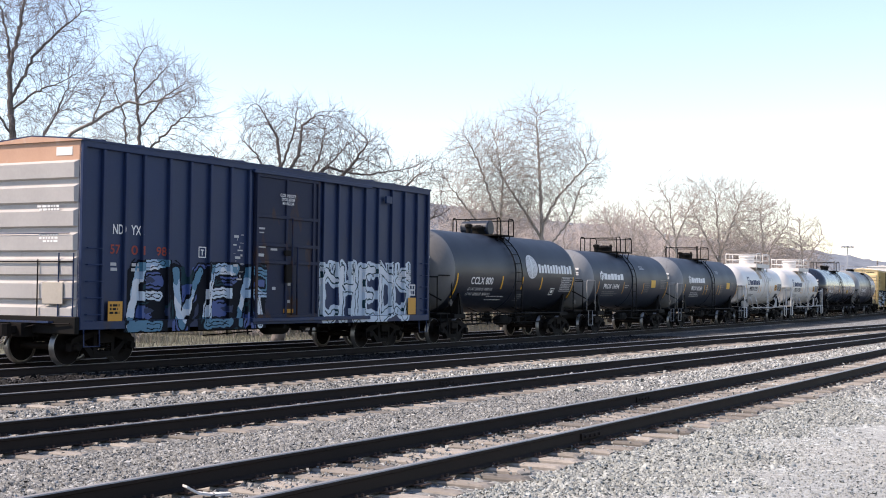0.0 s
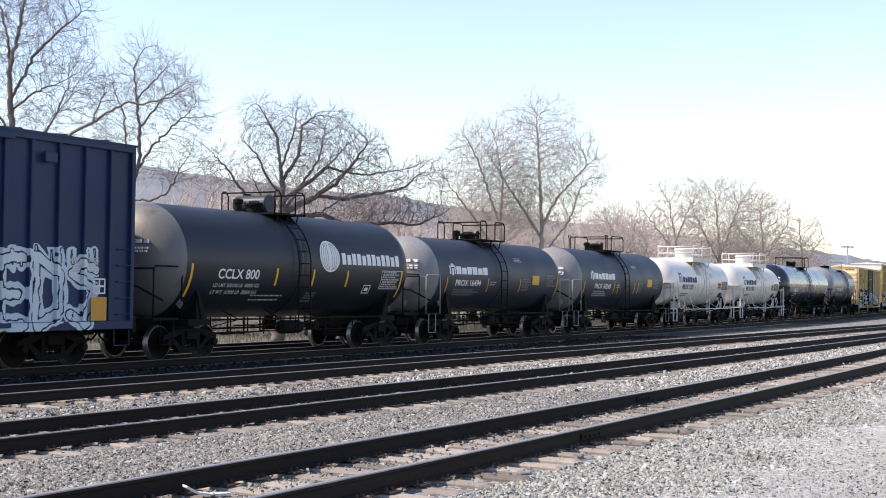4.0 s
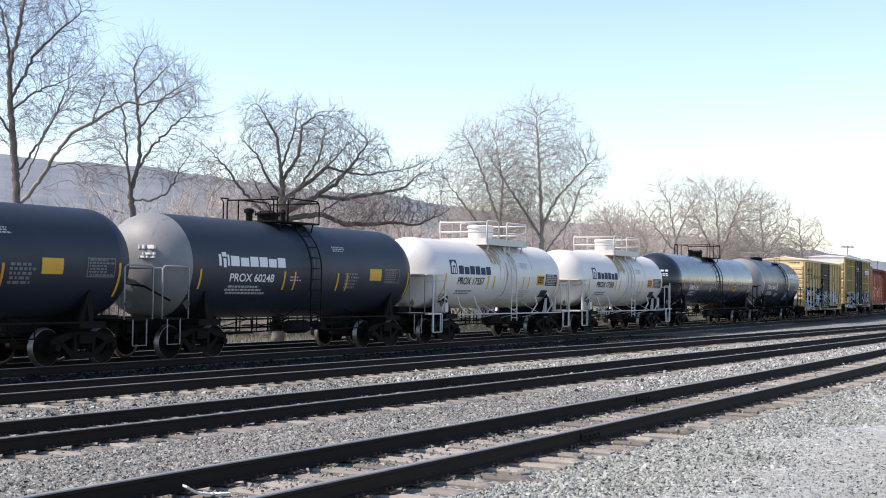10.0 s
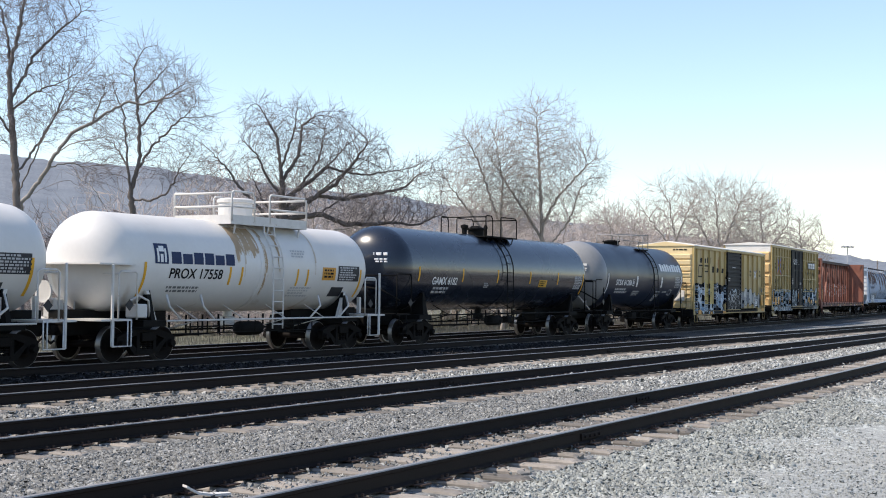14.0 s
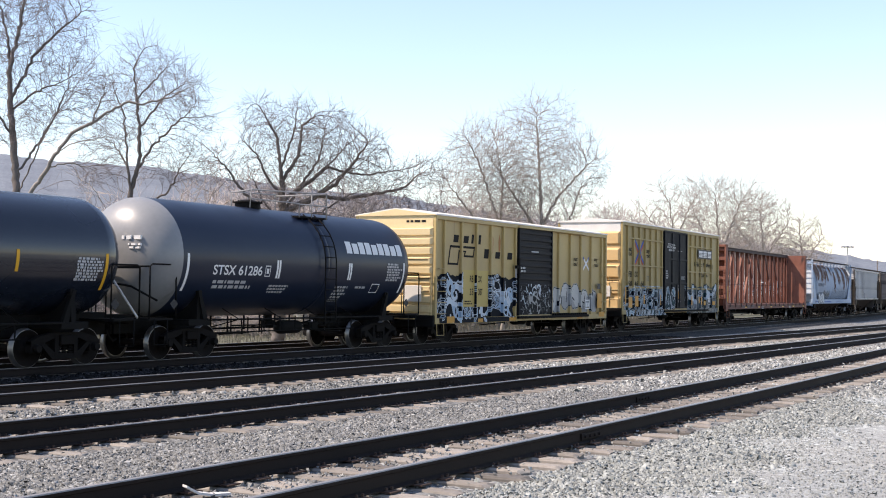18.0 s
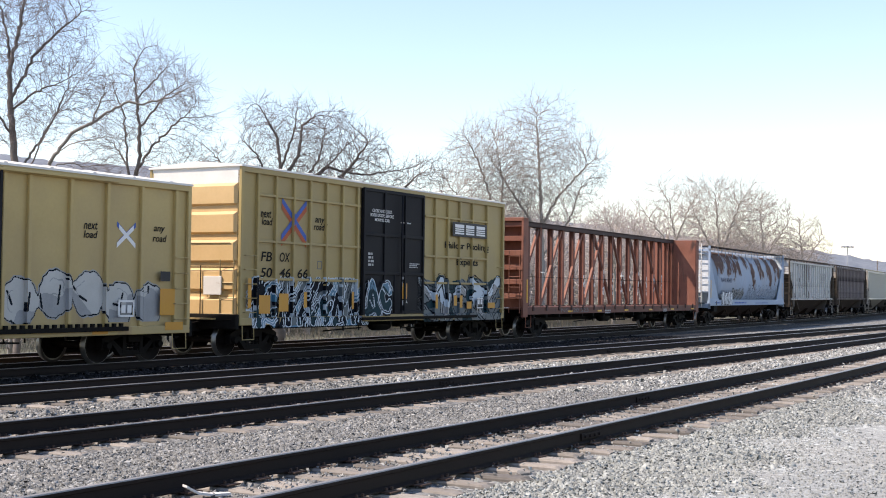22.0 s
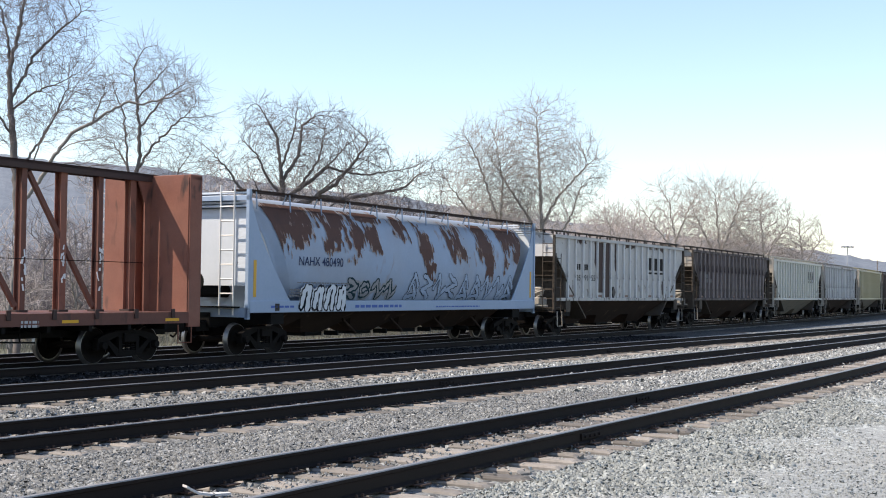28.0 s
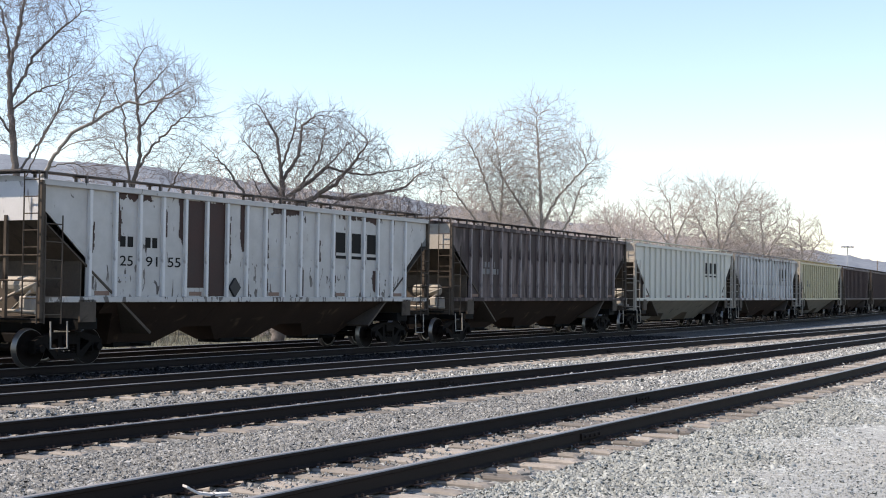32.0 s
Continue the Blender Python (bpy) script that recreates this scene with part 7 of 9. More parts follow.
        add_ladder(car, "end_ladder", s * (h + 0.08), -1.35, 1.0, 3.4, 0.45, M_RUST_RED, "y")
        add_coupler(car, s * h, s * (h + 1.24), s)
        part("end_platform", boxes((min(xo, xo + s * 0.3), max(xo, xo + s * 0.3), -0.9, 0.9, 1.18, 1.22)), M_CREAM_ROOF, car)
        for x in (s * (h - 0.55),):
            part("side_step", bars([(x - 0.25, -1.44, 0.9), (x - 0.25, -1.44, 0.45), (x + 0.25, -1.44, 0.45), (x + 0.25, -1.44, 0.9)], r=0.018, sides=5), M_RUST_RED, car)
    add_brake_gear(car, -1.0, -0.75)
    add_brake_gear(car, 4.0, -0.75)
    letters("car_number", "NS 120 323", -7.6, -4.6, 1.0, 0.16, M_LET_DIM, car, y=-1.462)
    quads("reflector", [(-6.9 + i * 3.4, -6.4 + i * 3.4, 1.0, 1.07) for i in range(6)], -1.464, M_REFLECT, car)
    quads("small_print", rows_of_bars(-2.6, -1.8, 0.9, 1.08, 2, 81) + rows_of_bars(5.5, 6.2, 0.9, 1.08, 2, 83), -1.464, M_LET_PALE, car)
    quads("reflector", [(-11.1, -11.0, 1.4, 2.3)], -1.475, M_REFLECT, car)


# ---- covered hoppers ----
def roof_walk(car, h, z, mat, roof_mat, y=1.12):
    """Running boards and their posts along the roof, with the hatches."""
    for sy in (-1, 1):
        part("running_board", boxes((-h, h, sy * y - 0.22, sy * y + 0.22, z + 0.21, z + 0.235)), mat, car)
        x = -h + 0.3
        while x < h:
            from_shared("board_bracket", ("bracket", round(z, 2), mat.name), lambda: boxes((-0.025, 0.025, -0.24, -0.18, z, z + 0.22), (-0.025, 0.025, 0.10, 0.16, z + 0.03, z + 0.22), (-0.02, 0.02, -0.24, 0.22, z + 0.18, z + 0.21)), [mat], car, (x, sy * y, 0))
            x += 1.25
    for s in (-1, 1):
        part("end_board", boxes((s * h - 0.3, s * h + 0.3, -1.2, 1.2, z + 0.20, z + 0.235)), mat, car)
    part("hatch", boxes((-h + 1.0, h - 1.0, -0.28, 0.28, z + 0.06, z + 0.19), bevel=0.05), roof_mat, car)


def ribbed_hopper(centre, mat, label, seed, near=False, L=17.1, number=None):
    car = new_car(centre, label, 0, 0, (-7.15, 6.85), "covered_hopper", "hopper car")
    h, z0, z1, half = L / 2, 1.53, 4.15, 1.60
    cut = 1.40
    for s in (-1, 1):
        bm = bmesh.new()
        prism(bm, [(-h, z1), (h, z1), (h, 3.60), (h - cut, 2.47), (h - cut, z0), (-h + cut, z0), (-h + cut, 2.47), (-h, 3.60)], "y", s * (half - 0.11) - 0.015, s * (half - 0.11) + 0.015)
        part("side_sheet", bm, mat, car)
        part("top_chord", boxes((-h, h, min(s * (half - 0.08), s * half), max(s * (half - 0.08), s * half), z1 - 0.10, z1 + 0.02), bevel=0.01), mat, car)
        part("side_sill", boxes((-h + 0.1, h - 0.1, min(s * (half - 0.10), s * half), max(s * (half - 0.10), s * half), z0 - 0.06, z0 + 0.07), bevel=0.01), mat, car)
        n = 18
        for i in range(n):
            x = -h + cut + 0.06 + i * (L - 2 * cut - 0.12) / (n - 1)
            from_shared("side_post", ("hopper_post", mat.name), lambda: boxes((-0.05, 0.05, -0.055, 0.055, z0 + 0.07, z1 - 0.10), bevel=0.016), [{0: M_POST_PALE, 1: M_POST_BROWN, 3: M_POST_PALE}.get(M_HOP.index(mat), mat)], car, (x, s * (half - 0.055), 0))
    bm = bmesh.new()
    prism(bm, [(-half, z1), (-half, z1 + 0.03), (-0.5, z1 + 0.14), (0.5, z1 + 0.14), (half, z1 + 0.03), (half, z1)], "x", -h, h)
    part("roof", bm, mat, car)
    roof_walk(car, h, z1, M_BOARD if near or M_HOP.index(mat) in (1, 5) else mat, mat)
    for s in (-1, 1):
        # end sheet above the slope, whitened on the near car as sunlit; slope sheet below it
        part("end_sheet", boxes((min(s * h, s * (h - 0.03)), max(s * h, s * (h - 0.03)), -half + 0.05, half - 0.05, 3.28, z1)), M_POST_PALE if near else M_HOP_END if mat not in (M_HOP[5],) else mat, car, "pale end sheet")
        bm = bmesh.new()
        prism(bm, [(s * h, 3.30), (s * (h - 0.05), 3.30), (s * (h - 3.6), 0.75), (s * (h - 3.55), 0.70)], "y", -half + 0.07, half - 0.07)
        part("slope_sheet", bm, M_SLOPE, car)
        part("end_sill", boxes((min(s * (h - 2.2), s * h), max(s * (h - 2.2), s * h), -0.35, 0.35, 0.80, 1.12)), M_UNDER, car)
        part("bolster", boxes((s * 7.0 - 0.3, s * 7.0 + 0.3, -1.5, 1.5, 0.85, 1.10)), M_UNDER, car)
        part("bolster_web", boxes((s * (h - cut) - 0.25, s * (h - cut) + 0.25, -half, -half + 0.05, 1.02, z0)), M_SLOPE, car)
        part("end_wall_plate", boxes((s * (h - 1.25) - 0.02, s * (h - 1.25) + 0.02, -1.5, 1.5, 1.05, 2.45)), M_SLOPE, car)
        part("end_frame", boxes((s * h - 0.05, s * h + 0.05, -half, -half + 0.09, 1.05, z1), (s * h - 0.05, s * h + 0.05, half - 0.09, half, 1.05, z1), (s * h - 0.04, s * h + 0.04, -0.5, -0.42, 1.1, 3.4), (s * h - 0.04, s * h + 0.04, 0.42, 0.5, 1.1, 3.4), (s * h - 0.05, s * h + 0.05, -half, half, 1.02, 1.12)), M_SLOPE if M_HOP.index(mat) in (0, 1, 5) else M_HOP_END, car)
        add_ladder(car, "side_ladder", s * h + (0.04 if s < 0 else -0.54), -half - 0.03, 1.0, 3.4, 0.50, M_SLOPE if M_HOP.index(mat) in (0, 1, 5) else M_HOP_END, "x", 6)
        add_ladder(car, "end_ladder", s * (h + 0.10), -half + 0.05, 1.0, z1 + 0.2, 0.45, M_SLOPE if M_HOP.index(mat) in (0, 1, 5) else M_HOP_END, "y")
        part("end_rail", bars([(s * (h + 0.05), -half, 1.95), (s * (h + 0.05), half, 1.95)], [(s * (h + 0.05), -half, 2.5), (s * (h + 0.05), half, 2.5)], r=0.02, sides=5), M_SLOPE if M_HOP.index(mat) in (0, 1, 5) else M_HOP_END, car)
        part("end_platform", boxes((min(s * h, s * (h + 0.25)), max(s * h, s * (h + 0.25)), -1.3, 1.3, 1.08, 1.12)), M_UNDER, car)
        part("hanging_step", bars([(s * h - 0.28 * s, -half + 0.02, 1.05), (s * h - 0.28 * s, -half, 0.45), (s * h - 0.78 * s, -half, 0.45), (s * h - 0.78 * s, -half + 0.02, 1.05)], r=0.02, sides=5), M_HOP_END, car)
        add_coupler(car, s * (h - 0.1), s * (h + 0.98), s)
    bm = lathe(bmesh.new(), [(-0.55, 0.05), (-0.5, 0.18), (-0.4, 0.21), (0.4, 0.21), (0.5, 0.18), (0.55, 0.05)], "y", 14, (-h + 0.75, -0.2, 1.85))
    tube(bm, [(-h + 0.5, -0.9, 1.9), (-h + 0.7, 0.6, 1.45)], 0.035, 6)
    tube(bm, [(-h + 0.4, -0.8, 1.7), (-h + 0.9, 0.4, 1.2)], 0.03, 6)
    tube(bm, [(-h + 0.2, -1.2, 1.25), (-h + 0.2, 1.0, 1.3)], 0.04, 6)
    box(bm, -h + 0.3, -h + 0.7, -0.95, -0.55, 1.2, 1.6, bevel=0.03)
    part("brake_gear", bm, M_HOP_END, car)
    # three hopper bays with shallow notches between them
    chute = M_CHUTE if mat not in (M_HOP[2], M_HOP[4]) else M_CHUTE_PALE
    for k in (-1, 0, 1):
        c = k * 4.15 - 0.15
        left, right = (2.07, 0.82) if k > -1 else (2.0, 1.20), (2.07, 0.82) if k < 1 else (2.0, 1.20)
        bm = bmesh.new()
        prism(bm, [(c - 2.07, 1.5), (c + 2.07, 1.5), (c + right[0], right[1]), (c + 1.55, right[1]), (c + 0.85, 0.42), (c - 0.85, 0.42), (c - 1.55, left[1]), (c - left[0], left[1])], "y", -1.46, 1.46)
        for v in bm.verts:
            v.co.y *= 1 - 0.72 * max(0.0, 1.5 - v.co.z)
        part("hopper_bay", bm, chute, car)
        part("discharge_gate", boxes((c - 0.7, c + 0.7, -0.40, 0.40, 0.34, 0.46), (c - 0.08, c + 0.08, -0.9, 0.9, 0.38, 0.43), bevel=0.01), M_UNDER, car)
    part("centre_sill", boxes((-h + 1.4, h - 1.4, -0.2, 0.2, 0.9, 1.2)), M_UNDER, car)
    rnd = random.Random(seed)
    posts = [-h + cut + 0.06 + i * (L - 2 * cut - 0.12) / 17 for i in range(18)]
    quads("reflector", [(posts[i] + 0.22, posts[i] + 0.70, z0 + 0.10, z0 + 0.20) for i in (0, 4, 8, 12, 16)], -half + 0.09, M_RUST_RIM, car)
    if near:
        for w, a, b in (("25", posts[1] + 0.20, posts[1] + 0.64), ("91", posts[2] + 0.26, posts[2] + 0.68), ("55", posts[3] + 0.22, posts[3] + 0.70)):
            letters("car_number", w, a, b, 2.33, 0.24, M_LET_K, car, y=-half + 0.092)
        for a, b in ((posts[1] + 0.20, posts[1] + 0.38), (posts[1] + 0.45, posts[1] + 0.64), (posts[2] + 0.24, posts[2] + 0.42), (posts[2] + 0.48, posts[2] + 0.66)):
            quads("brand_code_bar", [(a, b, 2.78, 3.03)], -half + 0.092, M_LET_K, car)
        quads("small_print", rows_of_bars(posts[1] + 0.1, posts[1] + 0.6, 1.95, 2.15, 2, 5), -half + 0.092, M_LET_PALE, car)
        quads("inspection_frame", rect_frame(posts[8] + 0.20, posts[8] + 0.70, 2.40, 2.66) + rows_of_bars(posts[8] + 0.12, posts[8] + 0.55, 2.1, 2.3, 2, 7), -half + 0.092, M_LET_PALE, car)
        for k, a, b in ((4, 0.30, 0.12), (5, 0.09, 0.14)):
            quads("bare_panel", [(posts[k] + 0.05, posts[k + 1] - 0.05, z0 + a, z1 - b)], -half + 0.092, M_RUST_DARK, car, "rust-brown panel where paint has peeled")
        bm = bmesh.new()
        prism(bm, [(posts[6] + 0.35, 1.60), (posts[6] + 0.58, 1.85), (posts[6] + 0.35, 2.10), (posts[6] + 0.12, 1.85)], "y", -half + 0.02, -half + 0.092)
        part("placard_holder", bm, M_PANEL_K, car)
    if M_HOP.index(mat) in (0, 3):
        spots = []
        for p in posts[:-1]:
            for _ in range(rnd.randint(0, 3)):
                low = rnd.random() < 0.5
                spots.append((p + rnd.choice((0.10, 0.10, 0.12, 0.70)), rnd.uniform(1.65, 2.2) if low else rnd.uniform(2.6, 3.95), rnd.uniform(0.07, 0.13), rnd.uniform(0.2, 0.7), 0.0))
        spots += [(rnd.uniform(-6.5, 6.5), 4.02, rnd.uniform(0.3, 0.8), 0.12, 0.0) for _ in range(9)]
        rust_field(car, -h + cut + 0.1, h - cut - 0.1, z0 + 0.1, z1 - 0.1, lambda x, z: -half + 0.093, spots, seed + 40, [M_RUST_DARK, M_SLOPE, M_HOP[0]], label="dark flakes where the paint has peeled")
    brand = {0: M_LET_K, 2: M_LET_K, 3: M_LET_K}.get(M_HOP.index(mat), None)
    if brand:
        for k in (12, 13, 14):
            a = posts[k] + 0.20 + 0.03 * (k - 12)
            quads("brand_bar", [(a, a + 0.50, 2.93, 3.53), (a, a + 0.54, 2.75, 2.84)], -half + 0.092, brand, car, "black brand bar")
    elif number is None:
        quads("small_print", rows_of_bars(posts[1], posts[3], 2.4, 2.9, 2, seed, 0.8), -half + 0.092, M_LET_DIM, car)
    return car


def round_hopper():
    car = new_car(206.97, "pale blue round-sided covered hopper with rust stains and graffiti", 0, 0, (-7.65, 7.7), "covered_hopper", "hopper car")
    h, half = 9.08, 1.60
    # cross-section of the rounded body, from sill to roof
    sec = [(-1.20, 1.42), (-1.42, 1.75), (-1.55, 2.2), (-1.60, 2.7), (-1.58, 3.2), (-1.48, 3.65), (-1.28, 4.05), (-0.95, 4.28), (-0.5, 4.38), (0, 4.42)]
    sec = sec + [(-y, z) for y, z in sec[-2::-1]]
    verts, faces = [], []
    def end_at(z):
        return 8.74 - 1.62 * (np.maximum(4.42 - z, 0) / 3.0) ** 1.1
    rounding = [(0.40 * (1 - math.sin(q)) , 0.86 + 0.14 * math.sin(q)) for q in (0.0, 0.35, 0.75, 1.15, math.pi / 2)]
    xs = [(-1, r, k) for r, k in rounding] + [(0, x, 1.0) for x in np.linspace(-6.6, 6.6, 14)] + [(1, r, k) for r, k in rounding[::-1]]
    for side, x, k in xs:
        for y, z in sec:
            px = x if side == 0 else side * (end_at(z) - 0.40 + x)
            verts.append((px, y * k, z))
    n = len(sec)
    for i in range(len(xs) - 1):
        for j in range(n - 1):
            faces.append((i * n + j, i * n + j + 1, (i + 1) * n + j + 1, (i + 1) * n + j))
    faces += [tuple(range(n)), tuple(range((len(xs) - 1) * n, len(xs) * n))[::-1]]
    mesh_ob("body", verts, faces, M_BLUE_RUST, car, smooth=True, label="pale blue rounded body")
    for s in (-1, 1):
        part("side_sill", boxes((-h, h, min(s * 1.44, s * half), max(s * 1.44, s * half), 1.17, 1.50), bevel=0.015), M_PALE_BLUE, car)
        for e in (-1, 1):
            # end plate between roof and sill with the curved inner edge
            pl = [(e * h, 1.48), (e * h, 4.22), (e * (h - 0.12), 4.22)]
            pl += [(e * (h - 0.12 - 1.83 * (i / 10) ** 1.35), 4.22 - 2.74 * i / 10) for i in range(1, 11)]
            bm = bmesh.new()
            prism(bm, pl, "y", s * 1.54 - 0.02, s * 1.54 + 0.02)
            part("end_plate", bm, M_PALE_BLUE, car)
        part("running_board", boxes((-h, h, s * 1.25 - 0.28, s * 1.25 + 0.28, 4.46, 4.50)), M_CHUTE, car)
        x = -h + 0.4
        while x < h:
            from_shared("board_bracket", ("round_bracket", s), lambda: bars([(0, -0.13 * s, 4.20), (0, -0.02 * s, 4.47)], [(0, 0.14 * s, 3.98), (0, 0.10 * s, 4.47)], r=0.022, sides=5), [M_PALE_BLUE], car, (x, s * 1.38, 0))
            x += 1.55
    for s in (-1, 1):
        part("end_frame", boxes((s * h - 0.05, s * h + 0.05, -half, -half + 0.10, 1.0, 4.5), (s * h - 0.05, s * h + 0.05, half - 0.10, half, 1.0, 4.5), (s * h - 0.05, s * h + 0.05, -half, half, 4.2, 4.32), (s * h - 0.05, s * h + 0.05, -half, half, 1.05, 1.3)), M_PALE_BLUE, car)
        part("end_sheet", boxes((min(s * (h - 0.24), s * (h - 0.21)), max(s * (h - 0.24), s * (h - 0.21)), -1.5, 1.5, 1.9, 4.0)), M_BLUE_END, car, "pale blue end sheet coloured as sunlit")
        for k in range(5):
            part("roof_end_slat", boxes((min(s * (h - 0.24), s * (h - 0.06)), max(s * (h - 0.24), s * (h - 0.06)), -1.45, 1.45, 4.03 + 0.09 * k, 4.08 + 0.09 * k)), M_BLUE_END, car)
        part("end_recess", boxes((min(s * (h - 0.75), s * (h - 0.71)), max(s * (h - 0.75), s * (h - 0.71)), -1.5, 1.5, 1.3, 2.0)), M_BLUE_END, car)
        add_ladder(car, "end_ladder", s * (h + 0.07), -half + 0.48, 1.1, 4.62, 0.46, M_CREAM_ROOF, "y", 9, r=0.022)
        part("end_sill", boxes((min(s * (h - 2.6), s * (h + 0.1)), max(s * (h - 2.6), s * (h + 0.1)), -0.35, 0.35, 0.78, 1.17)), M_UNDER, car)
        part("bolster", boxes((s * 7.65 - 0.3, s * 7.65 + 0.3, -1.5, 1.5, 0.85, 1.17)), M_UNDER, car)
        part("end_platform", boxes((min(s * h, s * (h + 0.25)), max(s * h, s * (h + 0.25)), -1.3, 1.3, 1.30, 1.34)), M_UNDER, car)
        add_coupler(car, s * (h - 0.05), s * (h + (0.93 if s < 0 else 1.31)), s)
    bm = lathe(bmesh.new(), [(-0.02, 0.20), (-0.03, 0.27), (0.02, 0.27), (0.02, 0.20)], "x", 18, (-h - 0.15, 0.1, 2.0))
    lathe(bm, [(-0.5, 0.05), (-0.45, 0.18), (0.45, 0.18), (0.5, 0.05)], "y", 12, (-h + 0.5, 0, 1.75))
    tube(bm, [(-h - 0.15, -0.16, 2.0), (-h - 0.15, 0.36, 2.0)], 0.015, 5)
    part("brake_gear", bm, M_UNDER, car)
    # four bays with steep open notches between them and before the trucks
    notch = [-5.62, -2.92, 0.05, 2.85, 5.60]
    bays = [[(a, 1.2), (b, 1.2), (b, 0.97), (b - 0.82, 0.52), (a + 0.82, 0.52), (a, 0.97)] for a, b in zip(notch, notch[1:])]
    bays += [[(e * 5.62, 1.2), (e * 7.0, 1.2), (e * 7.0, 0.80), (e * 6.6, 0.52), (e * 6.44, 0.52), (e * 5.62, 0.97)] for e in (-1, 1)]
    for k, poly in enumerate(bays):
        bm = bmesh.new()
        prism(bm, poly, "y", -1.15, 1.15)
        for v in bm.verts:
            v.co.y *= 1 - 1.1 * max(0.0, 1.2 - v.co.z)
        part("hopper_bay", bm, M_CHUTE, car)
        if k < 4:
            c = (poly[0][0] + poly[1][0]) / 2
            part("discharge_gate", boxes((c - 0.45, c + 0.45, -0.40, 0.40, 0.42, 0.53), (c + 0.25, c + 0.33, -1.1, -0.6, 0.44, 0.58), bevel=0.01), M_UNDER, car)
            part("gate_rod", bars([(c + 0.75, -0.95, 0.92), (c + 1.45, -0.98, 0.50)], r=0.04), M_CHUTE, car)

    def surf(x, z):
        if z < 1.5:
            return -half
        return -np.interp(z, [p[1] for p in sec[:8]], [-p[0] for p in sec[:8]]) - 0.012
    rust_field(car, -8.75, 8.4, 1.9, 4.22, surf, [(-7.75, 3.60, 0.80, 0.75, -0.55), (-6.4, 3.62, 0.75, 0.80, 0.1), (-5.2, 3.70, 1.0, 0.85, 0.1), (-4.0, 3.62, 0.7, 0.68, 0.25), (-2.75, 3.42, 0.45, 0.45, 0.2), (-1.0, 3.75, 0.7, 0.45, 0.4),
               (0.25, 3.55, 0.55, 0.75, 0.45), (0.9, 2.45, 0.35, 0.35, 0.0), (2.6, 3.45, 0.75, 0.75, 0.35), (4.8, 3.65, 0.7, 0.9, 0.3), (5.2, 2.7, 0.35, 0.5, 0.0), (6.9, 3.45, 0.75, 0.8, 0.3), (7.7, 3.6, 0.4, 0.7, 0.2), (-4.6, 4.1, 3.2, 0.22, 0.0)], 4, [M_BARE_RUST, M_RUST_RIM, M_RUST_TINT], label="rust-brown patches running down from the roof", inside=lambda x, z: np.abs(x) < end_at(z) - 0.38)
    letters("car_number", "NAHX 480490", -6.79, -4.52, 2.50, 0.26, M_LET_NAVY, car, y=-1.602)
    graffiti("graffiti", car, -6.85, -4.35, 1.19, 1.98, lambda x, z: -half - 0.003, 61, 4, [P_WHITE, P_WHITE], P_BLACK, P_WHITE, 0.085, label="white spray-painted tag", slant=0.3, wild=0.1, style="spikes")
    graffiti("graffiti", car, -0.6, 7.4, 1.52, 2.45, surf, 71, 9, [M_PALE_BLUE], P_BLACK, M_PALE_BLUE, 0.07, label="thin black outlined graffiti", wild=0.0, style="jag", edge=0.026, cloud=0.03)
    graffiti("graffiti", car, -4.2, -1.2, 1.52, 2.2, surf, 75, 4, [P_GREY], P_DKTEAL, P_GREY, 0.05, label="faded green-grey scrawl", wild=0.2)
    quads("scrawl", rows_of_bars(-8.1, -6.9, 1.28, 1.40, 1, 91, 0.5) + rows_of_bars(-3.9, -0.5, 1.25, 1.42, 1, 92, 0.5) + rows_of_bars(1.0, 5.0, 1.25, 1.36, 1, 93, 0.4), -half - 0.004, M_LET_BLUE, car)
    quads("small_print", rows_of_bars(-7.0, -4.0, 1.98, 2.05, 1, 94, 0.5) + rows_of_bars(-7.3, -6.6, 1.6, 1.85, 3, 95), -half - 0.03, M_LET_DIM, car)
    quads("reflector", [(-8.85, -8.72, 1.6, 2.6), (8.72, 8.85, 1.6, 2.6)], -1.562, M_SIGN, car)
    quads("vent", [(-7.9, -7.7, 1.22, 1.42)], -half - 0.004, M_PANEL_K, car)


navy_boxcar()
tank_train()
yellow_boxcar()
ochre_boxcar()
centre_beam()
round_hopper()
for k, (cc, m, words, sd, ln) in enumerate((
        (226.86, 0, "off-white ribbed covered hopper with peeling dark patches", 1, 17.0),
        (245.82, 1, "soot-streaked brown ribbed covered hopper", 2, 17.0), (264.4, 2, "cream ribbed covered hopper with black brand marks", 3, 17.0),
        (282.4, 3, "grey-white ribbed covered hopper with dark streaks", 4, 17.2), (301.1, 4, "tan yellow ribbed covered hopper", 5, 17.2),
        (319.3, 5, "dark brown ribbed covered hopper", 6, 16.6), (337.5, 5, "dark brown ribbed covered hopper", 7, 16.6), (355.7, 5, "dark brown ribbed covered hopper", 8, 16.6))):
    ribbed_hopper(cc, M_HOP[m], words, sd, near=k == 0, L=ln)


